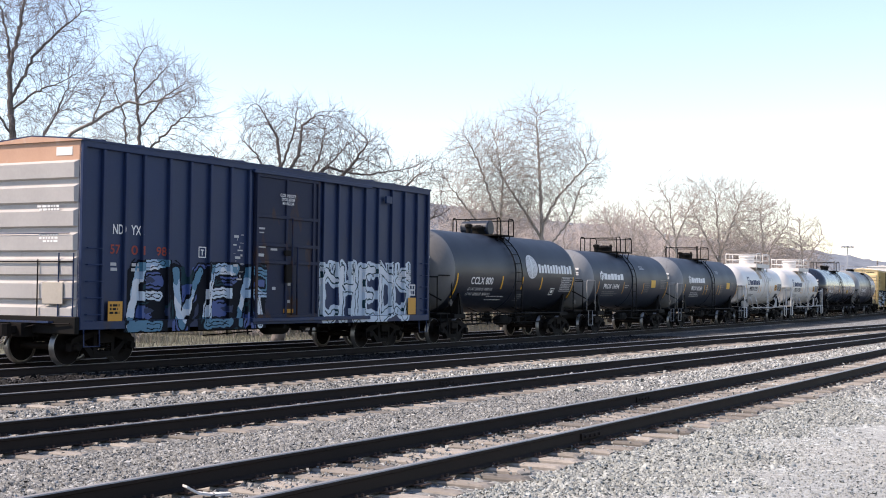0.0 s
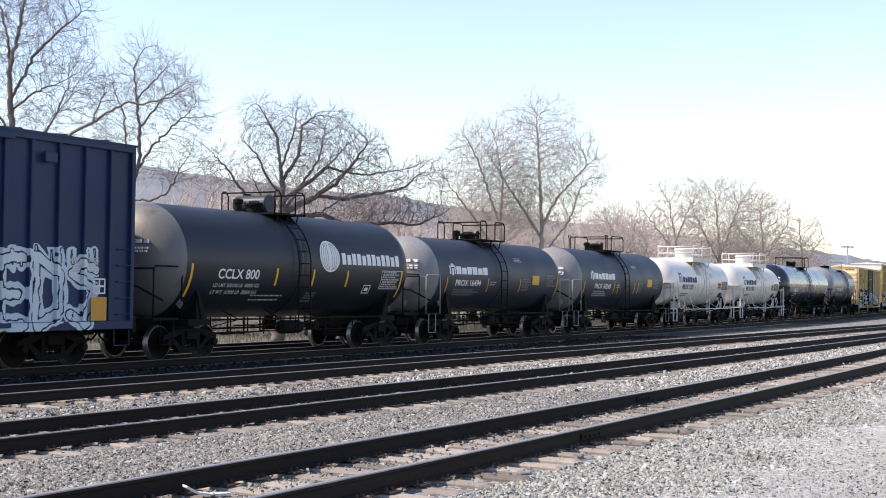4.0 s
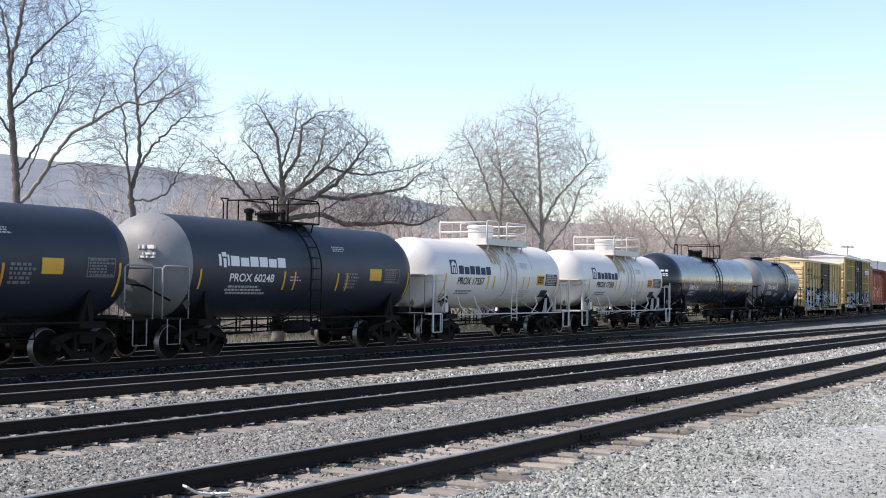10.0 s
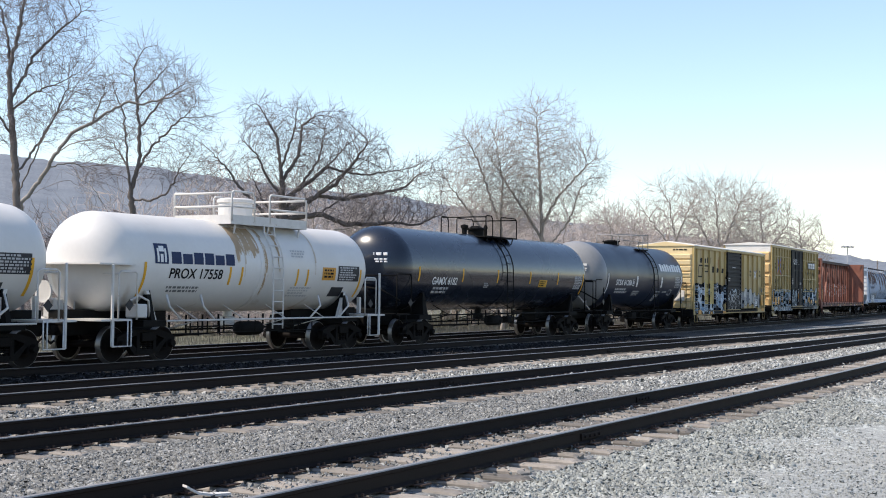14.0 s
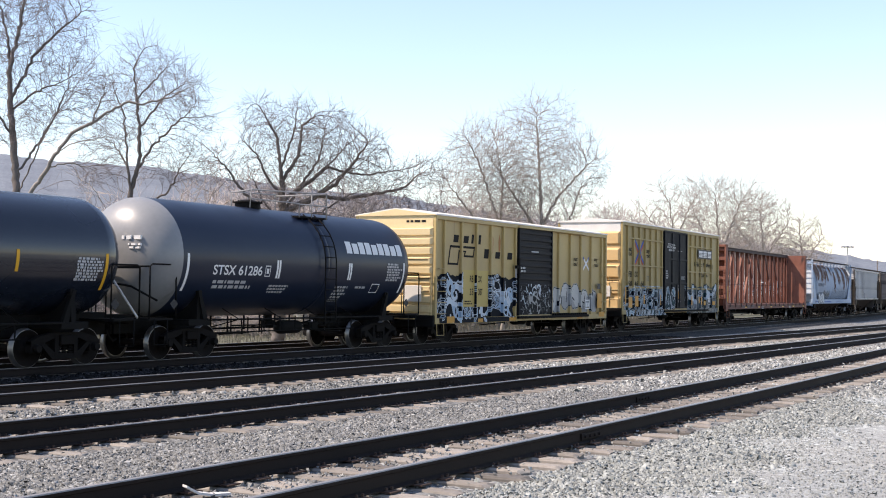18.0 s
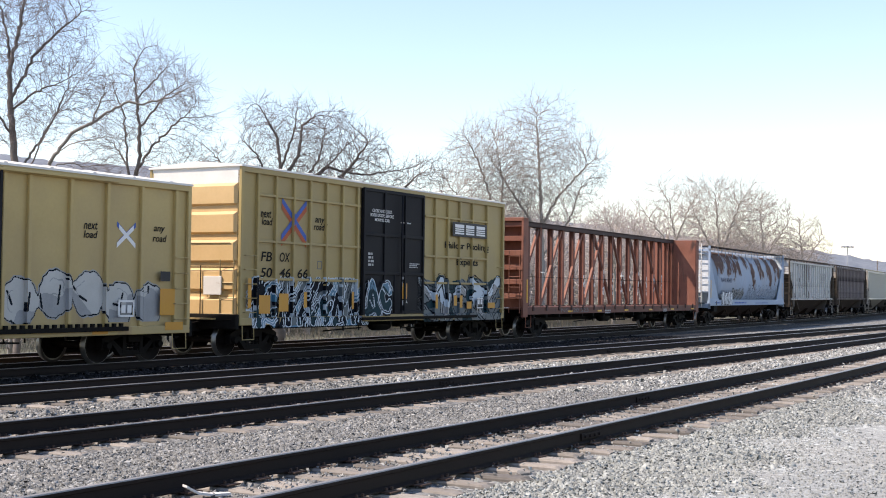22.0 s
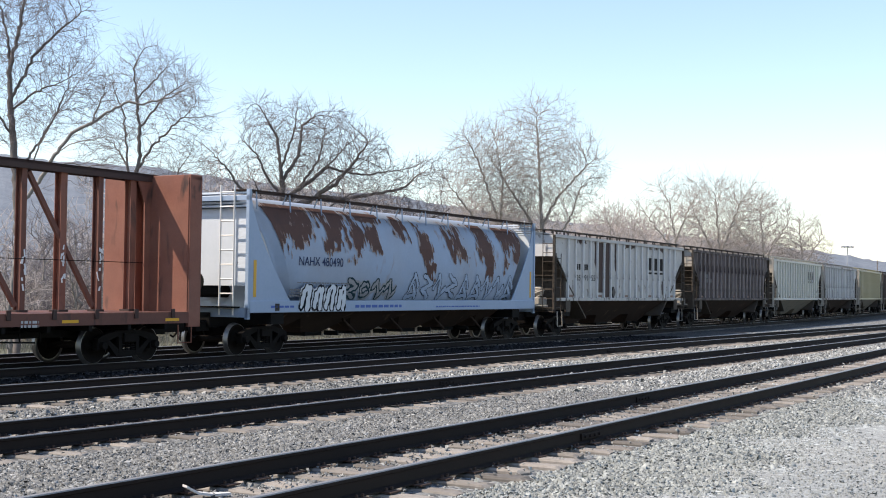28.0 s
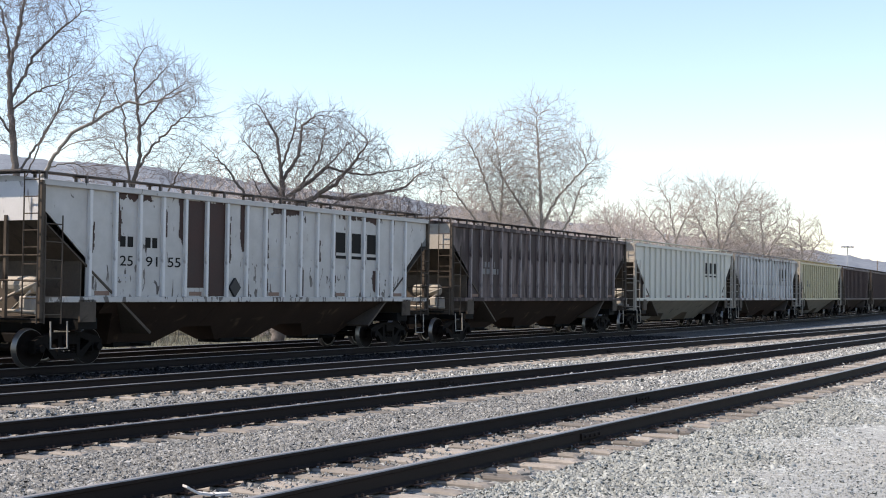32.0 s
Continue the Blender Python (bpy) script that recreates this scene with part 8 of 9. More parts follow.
# ---- woods, hill and far things beyond the tracks ----
M_BARK = surface("bark", (0.085, 0.072, 0.065), (0.20, 0.172, 0.155), 2.5, 0.9, 0, 0.6, 18, bump_dist=0.03)
M_BARK_PALE = surface("pale_bark", (0.17, 0.155, 0.14), (0.31, 0.285, 0.26), 1.8, 0.9, 0, 0.5, 18, bump_dist=0.03)
M_TWIG = surface("twigs", (0.14, 0.122, 0.126), (0.25, 0.218, 0.215), 0.8, 0.9, 0, 0, 9)
M_TWIG_TAN = surface("tan_twigs", (0.29, 0.255, 0.23), (0.47, 0.42, 0.385), 0.5, 0.9, 0, 0, 9)
M_BARK_TAN = surface("tan_bark", (0.25, 0.22, 0.19), (0.40, 0.36, 0.315), 1.8, 0.9, 0, 0.5, 18, bump_dist=0.03)
# woodland tones with the blue haze of distance mixed into the colour
M_HILL = surface("hazy_wooded_hillside", (0.075, 0.098, 0.130), (0.235, 0.255, 0.280), 0.05, 1.0, 0, 0.35, 0.75, spots=(0.085, 0.100, 0.128), amount=0.45, split=0.72, bump_dist=2.5)
M_DRY = surface("dry_grass", (0.085, 0.085, 0.060), (0.16, 0.155, 0.115), 0.5, 0.95, 0, 0, 8)
M_GREEN = surface("spring_grass", (0.10, 0.14, 0.042), (0.19, 0.215, 0.075), 0.5, 0.95, 0, 0, 8)
M_STEM = surface("brush_stems", (0.10, 0.088, 0.072), (0.18, 0.16, 0.132), 0.7, 0.95, 0, 0, 9)
M_BRUSH = surface("pinkish_tan_brush", (0.40, 0.345, 0.32), (0.60, 0.53, 0.495), 0.5, 0.9, 0, 0, 9)


class Wood:
    """Gathers tapered limbs and turns them into one mesh."""

    def __init__(self):
        self.v, self.f, self.n = [], [], 0

    def limb(self, pts, radii, sides):
        pts = np.asarray(pts)
        d = np.gradient(pts, axis=0)
        d /= np.linalg.norm(d, axis=1)[:, None] + 1e-9
        ref = np.array([0.31, 0.87, 0.38]) if abs(d[0, 2]) > 0.5 else np.array([0.1, 0.2, 0.97])
        u = np.cross(d, ref)
        u /= np.linalg.norm(u, axis=1)[:, None] + 1e-9
        w = np.cross(d, u)
        q = np.arange(sides) * 2 * np.pi / sides
        ring = pts[:, None, :] + np.asarray(radii)[:, None, None] * (np.cos(q)[None, :, None] * u[:, None, :] + np.sin(q)[None, :, None] * w[:, None, :])
        m = len(pts)
        self.v.append(ring.reshape(-1, 3))
        i, j = np.meshgrid(np.arange(m - 1), np.arange(sides), indexing="ij")
        a, b = i * sides + j, i * sides + (j + 1) % sides
        self.f.append(np.stack([a, b, b + sides, a + sides], -1).reshape(-1, 4) + self.n)
        self.n += m * sides

    def arrays(self):
        return np.concatenate(self.v), np.concatenate(self.f)


def quad_mesh(name, v, f):
    me = bpy.data.meshes.new(name)
    me.vertices.add(len(v))
    me.vertices.foreach_set("co", np.asarray(v, dtype=np.float32).ravel())
    k = f.shape[1]
    me.loops.add(f.size)
    me.loops.foreach_set("vertex_index", f.astype(np.int32).ravel())
    me.polygons.add(len(f))
    me.polygons.foreach_set("loop_start", np.arange(0, f.size, k, dtype=np.int32))
    me.update(calc_edges=True)
    return me


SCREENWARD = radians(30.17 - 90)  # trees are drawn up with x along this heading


def colonise(seed, trunk, limbs, blobs, depth, count, step, reach, kill, tip, power, rise=0.12, crook=0.35, rounds=110):
    """Grows a skeleton of trunk and limbs into a cloud of points that fills the crown's lobes.
    Returns the nodes, each node's parent and each node's radius."""
    rng = np.random.default_rng(seed)
    vol = np.array([b[2] * b[2] * b[3] for b in blobs])
    cloud = []
    for (u, z, ru, rz), v in zip(blobs, vol):
        n = int(count * v / vol.sum())
        q = rng.normal(0, 1, (n, 3))
        q *= (rng.uniform(0.02, 1, n) ** (1 / 2.4) / np.linalg.norm(q, axis=1))[:, None]
        q *= (1 + 0.22 * np.sin(q[:, 0] * 5 + seed) * np.cos(q[:, 2] * 6 + q[:, 1] * 3))[:, None]
        cloud.append(np.c_[u + q[:, 0] * ru, q[:, 1] * ru * depth, z + q[:, 2] * rz])
    cloud = np.concatenate(cloud)
    cloud = cloud[cloud[:, 2] > 1.2]
    nodes, parent = [], []

    def lay(pts, first):
        last = first
        pts = [np.array(p, float) for p in pts]
        for a, b in zip(pts, pts[1:]):
            n = max(1, int(np.linalg.norm(b - a) / step))
            for k in range(n):
                p = a + (b - a) * (k + 1) / n + rng.normal(0, 0.16 * step, 3)
                nodes.append(p)
                parent.append(last)
                last = len(nodes) - 1

    nodes.append(np.array([trunk[0][0], 0.0, -0.4]))
    parent.append(-1)
    lay([(trunk[0][0], 0, -0.4)] + [(u, rng.uniform(-0.25, 0.25), z) for u, z in trunk], 0)
    for limb in limbs:
        p0 = np.array([limb[0][0], 0, limb[0][1]])
        near = int(np.argmin([np.linalg.norm(p - p0) for p in nodes]))
        side = rng.uniform(-0.5, 0.5)
        lay([nodes[near]] + [(u, nodes[near][1] + side * (k + 1), z) for k, (u, z) in enumerate(limb[1:])], near)
    P = np.array(nodes)
    d = np.linalg.norm(cloud[:, None] - P[None], axis=2)
    near, dist = d.argmin(1), d.min(1)
    for _ in range(rounds):
        ok = dist < reach
        if not ok.any() or len(cloud) < 5:
            break
        pull = np.zeros((len(nodes), 3))
        P = np.array(nodes)
        np.add.at(pull, near[ok], (cloud[ok] - P[near[ok]]) / dist[ok][:, None])
        hit = np.unique(near[ok])
        fresh = []
        for k in hit:
            back = P[k] - P[parent[k]] if parent[k] >= 0 else np.array([0, 0, 1.0])
            v = pull[k] / (np.linalg.norm(pull[k]) + 1e-9) + 1.1 * back / (np.linalg.norm(back) + 1e-9) + rng.normal(0, crook, 3) + np.array([0, 0, rise])
            fresh.append(P[k] + v / np.linalg.norm(v) * step)
            parent.append(int(k))
        base = len(nodes)
        nodes.extend(fresh)
        dn = np.linalg.norm(cloud[:, None] - np.array(fresh)[None], axis=2)
        better = dn.min(1) < dist
        near = np.where(better, dn.argmin(1) + base, near)
        dist = np.minimum(dist, dn.min(1))
        left = dist > kill
        cloud, near, dist = cloud[left], near[left], dist[left]
    P = np.array(nodes)
    flow = np.zeros(len(P))
    kids = np.zeros(len(P), int)
    for k in range(len(P) - 1, 0, -1):
        if kids[k] == 0:
            flow[k] = tip ** power
        flow[parent[k]] += flow[k]
        kids[parent[k]] += 1
    return P, parent, flow ** (1 / power)


def flesh(seed, P, parent, R, tip, twig, per_node):
    """Turns a skeleton into tapered limbs and adds the finest twigs."""
    rng = np.random.default_rng(seed)
    wood, twigs = Wood(), Wood()
    children = [[] for _ in P]
    for k in range(1, len(P)):
        children[parent[k]].append(k)
    starts = [(0, None)]
    while starts:
        k, origin = starts.pop()
        path = [] if origin is None else [origin]
        while True:
            path.append(k)
            ch = sorted(children[k], key=lambda c: -R[c])
            if not ch:
                break
            starts += [(c, k) for c in ch[1:]]
            k = ch[0]
        if len(path) < 2:
            continue
        rad = R[path].copy()
        if origin is not None:
            rad[0] = min(rad[0], rad[1] * 1.25)
        big = rad[1 if origin is not None else 0]
        (wood if big > 3 * tip else twigs).limb(P[path], rad, 8 if big > 0.08 else 5 if big > 0.03 else 3)
    thin = np.where(R < 4.5 * tip)[0]
    for k in thin:
        if parent[k] < 0:
            continue
        along = P[k] - P[parent[k]]
        along = along / (np.linalg.norm(along) + 1e-9)
        n = rng.poisson(per_node)
        for _ in range(n):
            v = along * rng.uniform(0.3, 1.0) + rng.normal(0, 0.42, 3) + np.array([0, 0, 0.15])
            v /= np.linalg.norm(v)
            ln = twig * rng.uniform(0.4, 1.4)
            mid = P[k] + v * ln * 0.5
            w = v + rng.normal(0, 0.16, 3) + np.array([0, 0, 0.14])
            twigs.limb([P[k], mid, mid + w / np.linalg.norm(w) * ln * 0.5], [tip, tip * 0.85, tip * 0.45], 3)
    return wood, twigs


def plant(label, at, seed, trunk, limbs, blobs, count, tip, bark, twig_mat, step=0.22, power=2.35, depth=0.9, twig=0.8, per_node=1.1, crook=0.12, name="tree", rise=0.18):
    x, y = at
    root = tagged(new(name), label, "tree", "bare trees beyond the tracks")
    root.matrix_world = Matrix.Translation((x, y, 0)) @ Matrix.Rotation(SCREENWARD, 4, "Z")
    trunk = [(trunk[0][0], ground_z(y - x * x / (2 * BEND)) - 0.1)] + list(trunk)
    skeleton = colonise(seed, trunk, limbs, blobs, depth, count, step, step * 10, step * 1.7, tip, power, crook=crook, rise=rise)
    built = flesh(seed + 1, *skeleton, tip, twig, per_node)
    for nm, w, m in (("trunk", built[0], bark), ("crown", built[1], twig_mat)):
        me = quad_mesh(nm, *w.arrays())
        me.materials.append(m)
        me.polygons.foreach_set("use_smooth", np.ones(len(me.polygons), dtype=bool))
        ob = new(nm, me)
        ob.parent = root
    return root


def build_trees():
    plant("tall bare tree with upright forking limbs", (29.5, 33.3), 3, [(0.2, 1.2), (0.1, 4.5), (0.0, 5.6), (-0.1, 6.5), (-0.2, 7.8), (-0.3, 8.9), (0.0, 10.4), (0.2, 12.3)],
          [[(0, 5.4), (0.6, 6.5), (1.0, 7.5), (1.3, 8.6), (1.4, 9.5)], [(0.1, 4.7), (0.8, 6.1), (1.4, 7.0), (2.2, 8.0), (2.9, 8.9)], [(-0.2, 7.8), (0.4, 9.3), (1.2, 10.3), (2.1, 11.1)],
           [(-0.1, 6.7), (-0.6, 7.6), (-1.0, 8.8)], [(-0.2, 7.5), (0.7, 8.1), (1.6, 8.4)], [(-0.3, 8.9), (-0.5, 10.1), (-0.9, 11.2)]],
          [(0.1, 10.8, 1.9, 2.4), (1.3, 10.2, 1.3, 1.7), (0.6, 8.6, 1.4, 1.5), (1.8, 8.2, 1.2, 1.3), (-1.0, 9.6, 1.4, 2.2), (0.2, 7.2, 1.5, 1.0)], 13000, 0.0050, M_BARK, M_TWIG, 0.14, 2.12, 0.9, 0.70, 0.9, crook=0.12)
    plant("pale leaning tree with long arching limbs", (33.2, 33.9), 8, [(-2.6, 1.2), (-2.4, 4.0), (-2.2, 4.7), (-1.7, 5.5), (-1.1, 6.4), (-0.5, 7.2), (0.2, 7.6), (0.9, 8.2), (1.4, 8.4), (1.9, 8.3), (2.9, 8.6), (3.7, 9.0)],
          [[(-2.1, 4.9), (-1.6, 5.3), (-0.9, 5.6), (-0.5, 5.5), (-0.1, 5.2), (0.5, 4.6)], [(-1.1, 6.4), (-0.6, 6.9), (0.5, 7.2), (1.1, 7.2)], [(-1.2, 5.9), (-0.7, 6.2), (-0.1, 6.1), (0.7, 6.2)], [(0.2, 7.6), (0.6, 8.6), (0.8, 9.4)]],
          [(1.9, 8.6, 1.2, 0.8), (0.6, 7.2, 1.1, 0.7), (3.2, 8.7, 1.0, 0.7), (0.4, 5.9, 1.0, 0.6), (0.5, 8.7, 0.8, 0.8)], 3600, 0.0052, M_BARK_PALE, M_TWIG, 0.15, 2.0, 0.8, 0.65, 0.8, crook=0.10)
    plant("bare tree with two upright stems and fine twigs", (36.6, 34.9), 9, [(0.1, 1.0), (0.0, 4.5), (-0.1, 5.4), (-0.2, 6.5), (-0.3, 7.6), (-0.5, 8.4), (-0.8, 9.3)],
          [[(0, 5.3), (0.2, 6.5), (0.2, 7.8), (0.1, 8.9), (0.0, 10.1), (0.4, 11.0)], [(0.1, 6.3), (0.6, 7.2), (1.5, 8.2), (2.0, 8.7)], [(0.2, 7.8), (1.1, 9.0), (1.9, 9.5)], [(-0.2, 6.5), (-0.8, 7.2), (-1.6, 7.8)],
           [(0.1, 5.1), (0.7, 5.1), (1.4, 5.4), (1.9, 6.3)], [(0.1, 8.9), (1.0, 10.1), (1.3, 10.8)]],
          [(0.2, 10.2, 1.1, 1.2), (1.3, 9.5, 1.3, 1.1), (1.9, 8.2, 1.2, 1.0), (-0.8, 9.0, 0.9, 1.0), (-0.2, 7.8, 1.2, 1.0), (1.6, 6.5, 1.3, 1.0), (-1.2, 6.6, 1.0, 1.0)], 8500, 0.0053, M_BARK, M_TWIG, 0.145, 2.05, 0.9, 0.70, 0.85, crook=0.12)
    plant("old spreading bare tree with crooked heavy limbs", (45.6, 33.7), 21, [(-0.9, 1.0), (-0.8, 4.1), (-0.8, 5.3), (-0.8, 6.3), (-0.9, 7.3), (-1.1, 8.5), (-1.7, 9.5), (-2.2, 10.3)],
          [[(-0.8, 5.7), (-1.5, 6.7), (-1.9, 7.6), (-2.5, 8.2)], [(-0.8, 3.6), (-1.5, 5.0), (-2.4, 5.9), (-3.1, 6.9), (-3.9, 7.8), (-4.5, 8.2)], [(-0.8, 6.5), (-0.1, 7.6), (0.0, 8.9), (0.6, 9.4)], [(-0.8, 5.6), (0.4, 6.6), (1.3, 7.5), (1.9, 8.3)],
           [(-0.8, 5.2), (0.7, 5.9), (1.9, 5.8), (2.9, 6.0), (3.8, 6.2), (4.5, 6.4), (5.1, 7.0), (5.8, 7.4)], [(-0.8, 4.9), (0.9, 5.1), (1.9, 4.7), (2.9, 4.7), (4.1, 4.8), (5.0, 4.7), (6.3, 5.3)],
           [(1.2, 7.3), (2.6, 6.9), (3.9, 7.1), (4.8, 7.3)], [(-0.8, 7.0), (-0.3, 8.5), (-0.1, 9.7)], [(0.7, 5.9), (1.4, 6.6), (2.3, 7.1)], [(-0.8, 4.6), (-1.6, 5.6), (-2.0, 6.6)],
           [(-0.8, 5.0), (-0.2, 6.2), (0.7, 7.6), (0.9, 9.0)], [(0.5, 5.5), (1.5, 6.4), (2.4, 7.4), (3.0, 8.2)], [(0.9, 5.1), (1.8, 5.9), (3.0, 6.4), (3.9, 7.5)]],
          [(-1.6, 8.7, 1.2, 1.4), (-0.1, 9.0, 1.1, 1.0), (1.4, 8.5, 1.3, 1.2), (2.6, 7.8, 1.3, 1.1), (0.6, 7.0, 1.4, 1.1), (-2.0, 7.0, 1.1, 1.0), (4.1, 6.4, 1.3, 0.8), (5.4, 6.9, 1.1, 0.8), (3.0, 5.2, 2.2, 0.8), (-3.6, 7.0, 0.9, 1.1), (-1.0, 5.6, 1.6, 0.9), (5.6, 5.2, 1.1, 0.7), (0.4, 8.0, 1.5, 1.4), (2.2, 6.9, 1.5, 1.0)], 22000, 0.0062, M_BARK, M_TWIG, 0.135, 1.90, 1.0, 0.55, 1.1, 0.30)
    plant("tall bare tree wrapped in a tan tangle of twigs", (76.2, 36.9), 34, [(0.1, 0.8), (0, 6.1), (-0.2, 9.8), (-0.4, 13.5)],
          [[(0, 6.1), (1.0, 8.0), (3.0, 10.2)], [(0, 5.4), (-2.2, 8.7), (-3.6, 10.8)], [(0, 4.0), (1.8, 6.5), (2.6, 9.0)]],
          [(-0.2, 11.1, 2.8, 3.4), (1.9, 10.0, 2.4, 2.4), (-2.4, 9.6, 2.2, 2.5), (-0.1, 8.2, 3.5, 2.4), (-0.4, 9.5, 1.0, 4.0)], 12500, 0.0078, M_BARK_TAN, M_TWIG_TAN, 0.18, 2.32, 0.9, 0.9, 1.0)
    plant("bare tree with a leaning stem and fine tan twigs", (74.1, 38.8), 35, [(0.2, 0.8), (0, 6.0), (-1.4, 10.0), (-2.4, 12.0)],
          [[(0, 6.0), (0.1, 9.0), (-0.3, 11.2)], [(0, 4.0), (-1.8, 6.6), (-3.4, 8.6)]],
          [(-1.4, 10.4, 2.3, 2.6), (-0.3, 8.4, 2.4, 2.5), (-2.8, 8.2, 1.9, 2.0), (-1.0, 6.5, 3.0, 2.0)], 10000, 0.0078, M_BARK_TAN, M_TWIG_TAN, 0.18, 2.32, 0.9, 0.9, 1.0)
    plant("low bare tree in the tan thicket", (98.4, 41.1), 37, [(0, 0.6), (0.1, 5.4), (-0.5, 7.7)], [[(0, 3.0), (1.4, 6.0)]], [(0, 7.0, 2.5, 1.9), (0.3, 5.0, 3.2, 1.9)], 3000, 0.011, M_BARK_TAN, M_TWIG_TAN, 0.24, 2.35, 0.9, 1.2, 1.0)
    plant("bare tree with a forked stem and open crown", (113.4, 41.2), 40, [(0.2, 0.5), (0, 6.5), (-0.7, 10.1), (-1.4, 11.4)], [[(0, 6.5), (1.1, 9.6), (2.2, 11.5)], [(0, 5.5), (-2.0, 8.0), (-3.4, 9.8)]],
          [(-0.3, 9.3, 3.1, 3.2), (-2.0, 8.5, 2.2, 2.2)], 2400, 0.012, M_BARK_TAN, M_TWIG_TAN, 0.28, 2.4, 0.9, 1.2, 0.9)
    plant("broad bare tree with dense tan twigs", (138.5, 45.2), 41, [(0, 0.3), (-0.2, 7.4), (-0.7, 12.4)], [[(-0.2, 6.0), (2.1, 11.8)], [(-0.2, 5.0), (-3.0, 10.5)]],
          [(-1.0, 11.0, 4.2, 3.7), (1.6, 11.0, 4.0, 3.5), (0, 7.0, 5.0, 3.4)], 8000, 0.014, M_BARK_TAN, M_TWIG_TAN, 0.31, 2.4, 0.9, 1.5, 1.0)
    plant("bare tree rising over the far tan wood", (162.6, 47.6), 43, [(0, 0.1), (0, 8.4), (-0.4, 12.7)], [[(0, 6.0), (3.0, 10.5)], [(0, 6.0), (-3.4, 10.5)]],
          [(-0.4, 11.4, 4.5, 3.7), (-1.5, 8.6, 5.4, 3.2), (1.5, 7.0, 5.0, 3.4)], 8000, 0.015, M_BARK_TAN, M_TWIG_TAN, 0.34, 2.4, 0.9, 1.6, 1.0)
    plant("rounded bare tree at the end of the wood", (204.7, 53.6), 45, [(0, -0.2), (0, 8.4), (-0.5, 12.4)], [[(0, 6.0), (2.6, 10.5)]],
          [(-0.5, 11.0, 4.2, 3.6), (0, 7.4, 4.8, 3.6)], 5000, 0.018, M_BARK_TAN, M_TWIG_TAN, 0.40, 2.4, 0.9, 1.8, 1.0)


def build_thicket():
    """The tangle of young trees and brush behind the big ones."""
    rng = np.random.default_rng(5)
    arrs = []
    for k in range(6):
        lean = rng.uniform(-0.8, 0.8, 4)
        skeleton = colonise(60 + k, [(0, 0.3), (lean[0], 4.5)], [[(0, 0.3), (lean[1] - 1.2, 4.0)], [(0, 0.5), (lean[2] + 1.2, 4.2)], [(0, 0.8), (lean[3], 3.5)]],
                            [(0, 3.6, 2.4, 3.2), (lean[0] * 2, 5.2, 1.6, 1.8), (0.5, 2.0, 2.6, 1.6)], 1.0, 1000, 0.32, 3.4, 0.54, 0.012, 2.0, 0.2)
        w, t = flesh(80 + k, *skeleton, 0.013, 0.95, 1.1)
        arrs.append((*w.arrays(), *t.arrays()))
    groups = {0: ([], [], [], []), 1: ([], [], [], [])}
    counts = {0: [0, 0], 1: [0, 0]}

    def put(x, d, h, g, fat=1.0):
        y = d + x * x / (2 * BEND)
        a, b, c, f4 = arrs[rng.integers(6)]
        q, s = rng.uniform(0, 6.3), h / 7.0
        rot = np.array([[math.cos(q), -math.sin(q), 0], [math.sin(q), math.cos(q), 0], [0, 0, 1]]) * np.array([1.15 * s * fat, 1.15 * s * fat, s])[None, :]
        base = np.array([x, y, ground_z(d) - 0.3])
        for k, (v, f) in enumerate(((a, b), (c, f4))):
            groups[g][2 * k].append(v @ rot.T + base)
            groups[g][2 * k + 1].append(f + counts[g][k])
            counts[g][k] += len(v)

    for i in range(62):
        x = 58 + 66 * (i + rng.uniform(0, 1)) / 62
        put(x, rng.uniform(45, 68), rng.uniform(7.6, 11.4) * (0.80 + x / 400), 1)
    for i in range(44):
        x = 118 + 130 * (i + rng.uniform(0, 1)) / 44
        put(x, rng.uniform(43, 62), rng.uniform(9.8, 14.0), 1, 1.1)
    for i in range(30):
        x = rng.uniform(26, 66)
        put(x, rng.uniform(47, 72), rng.uniform(3.4, 7.4), 0)
    for i in range(30):
        put(rng.uniform(38, 72), rng.uniform(44, 60), rng.uniform(2.6, 5.2), 1)
    for g, (words, twig) in enumerate((("grey thicket of bare saplings behind the old trees", M_TWIG), ("dense tan thicket of bare young trees", M_BRUSH))):
        root = tagged(new("thicket"), words, "thicket", kind="stuff")
        for k, (part_name, m) in enumerate((("stems", M_BARK_TAN), ("twigs", twig))):
            me = quad_mesh(part_name, np.concatenate(groups[g][2 * k]), np.concatenate(groups[g][2 * k + 1]))
            me.materials.append(m)
            ob = new(part_name, me)
            ob.parent = root


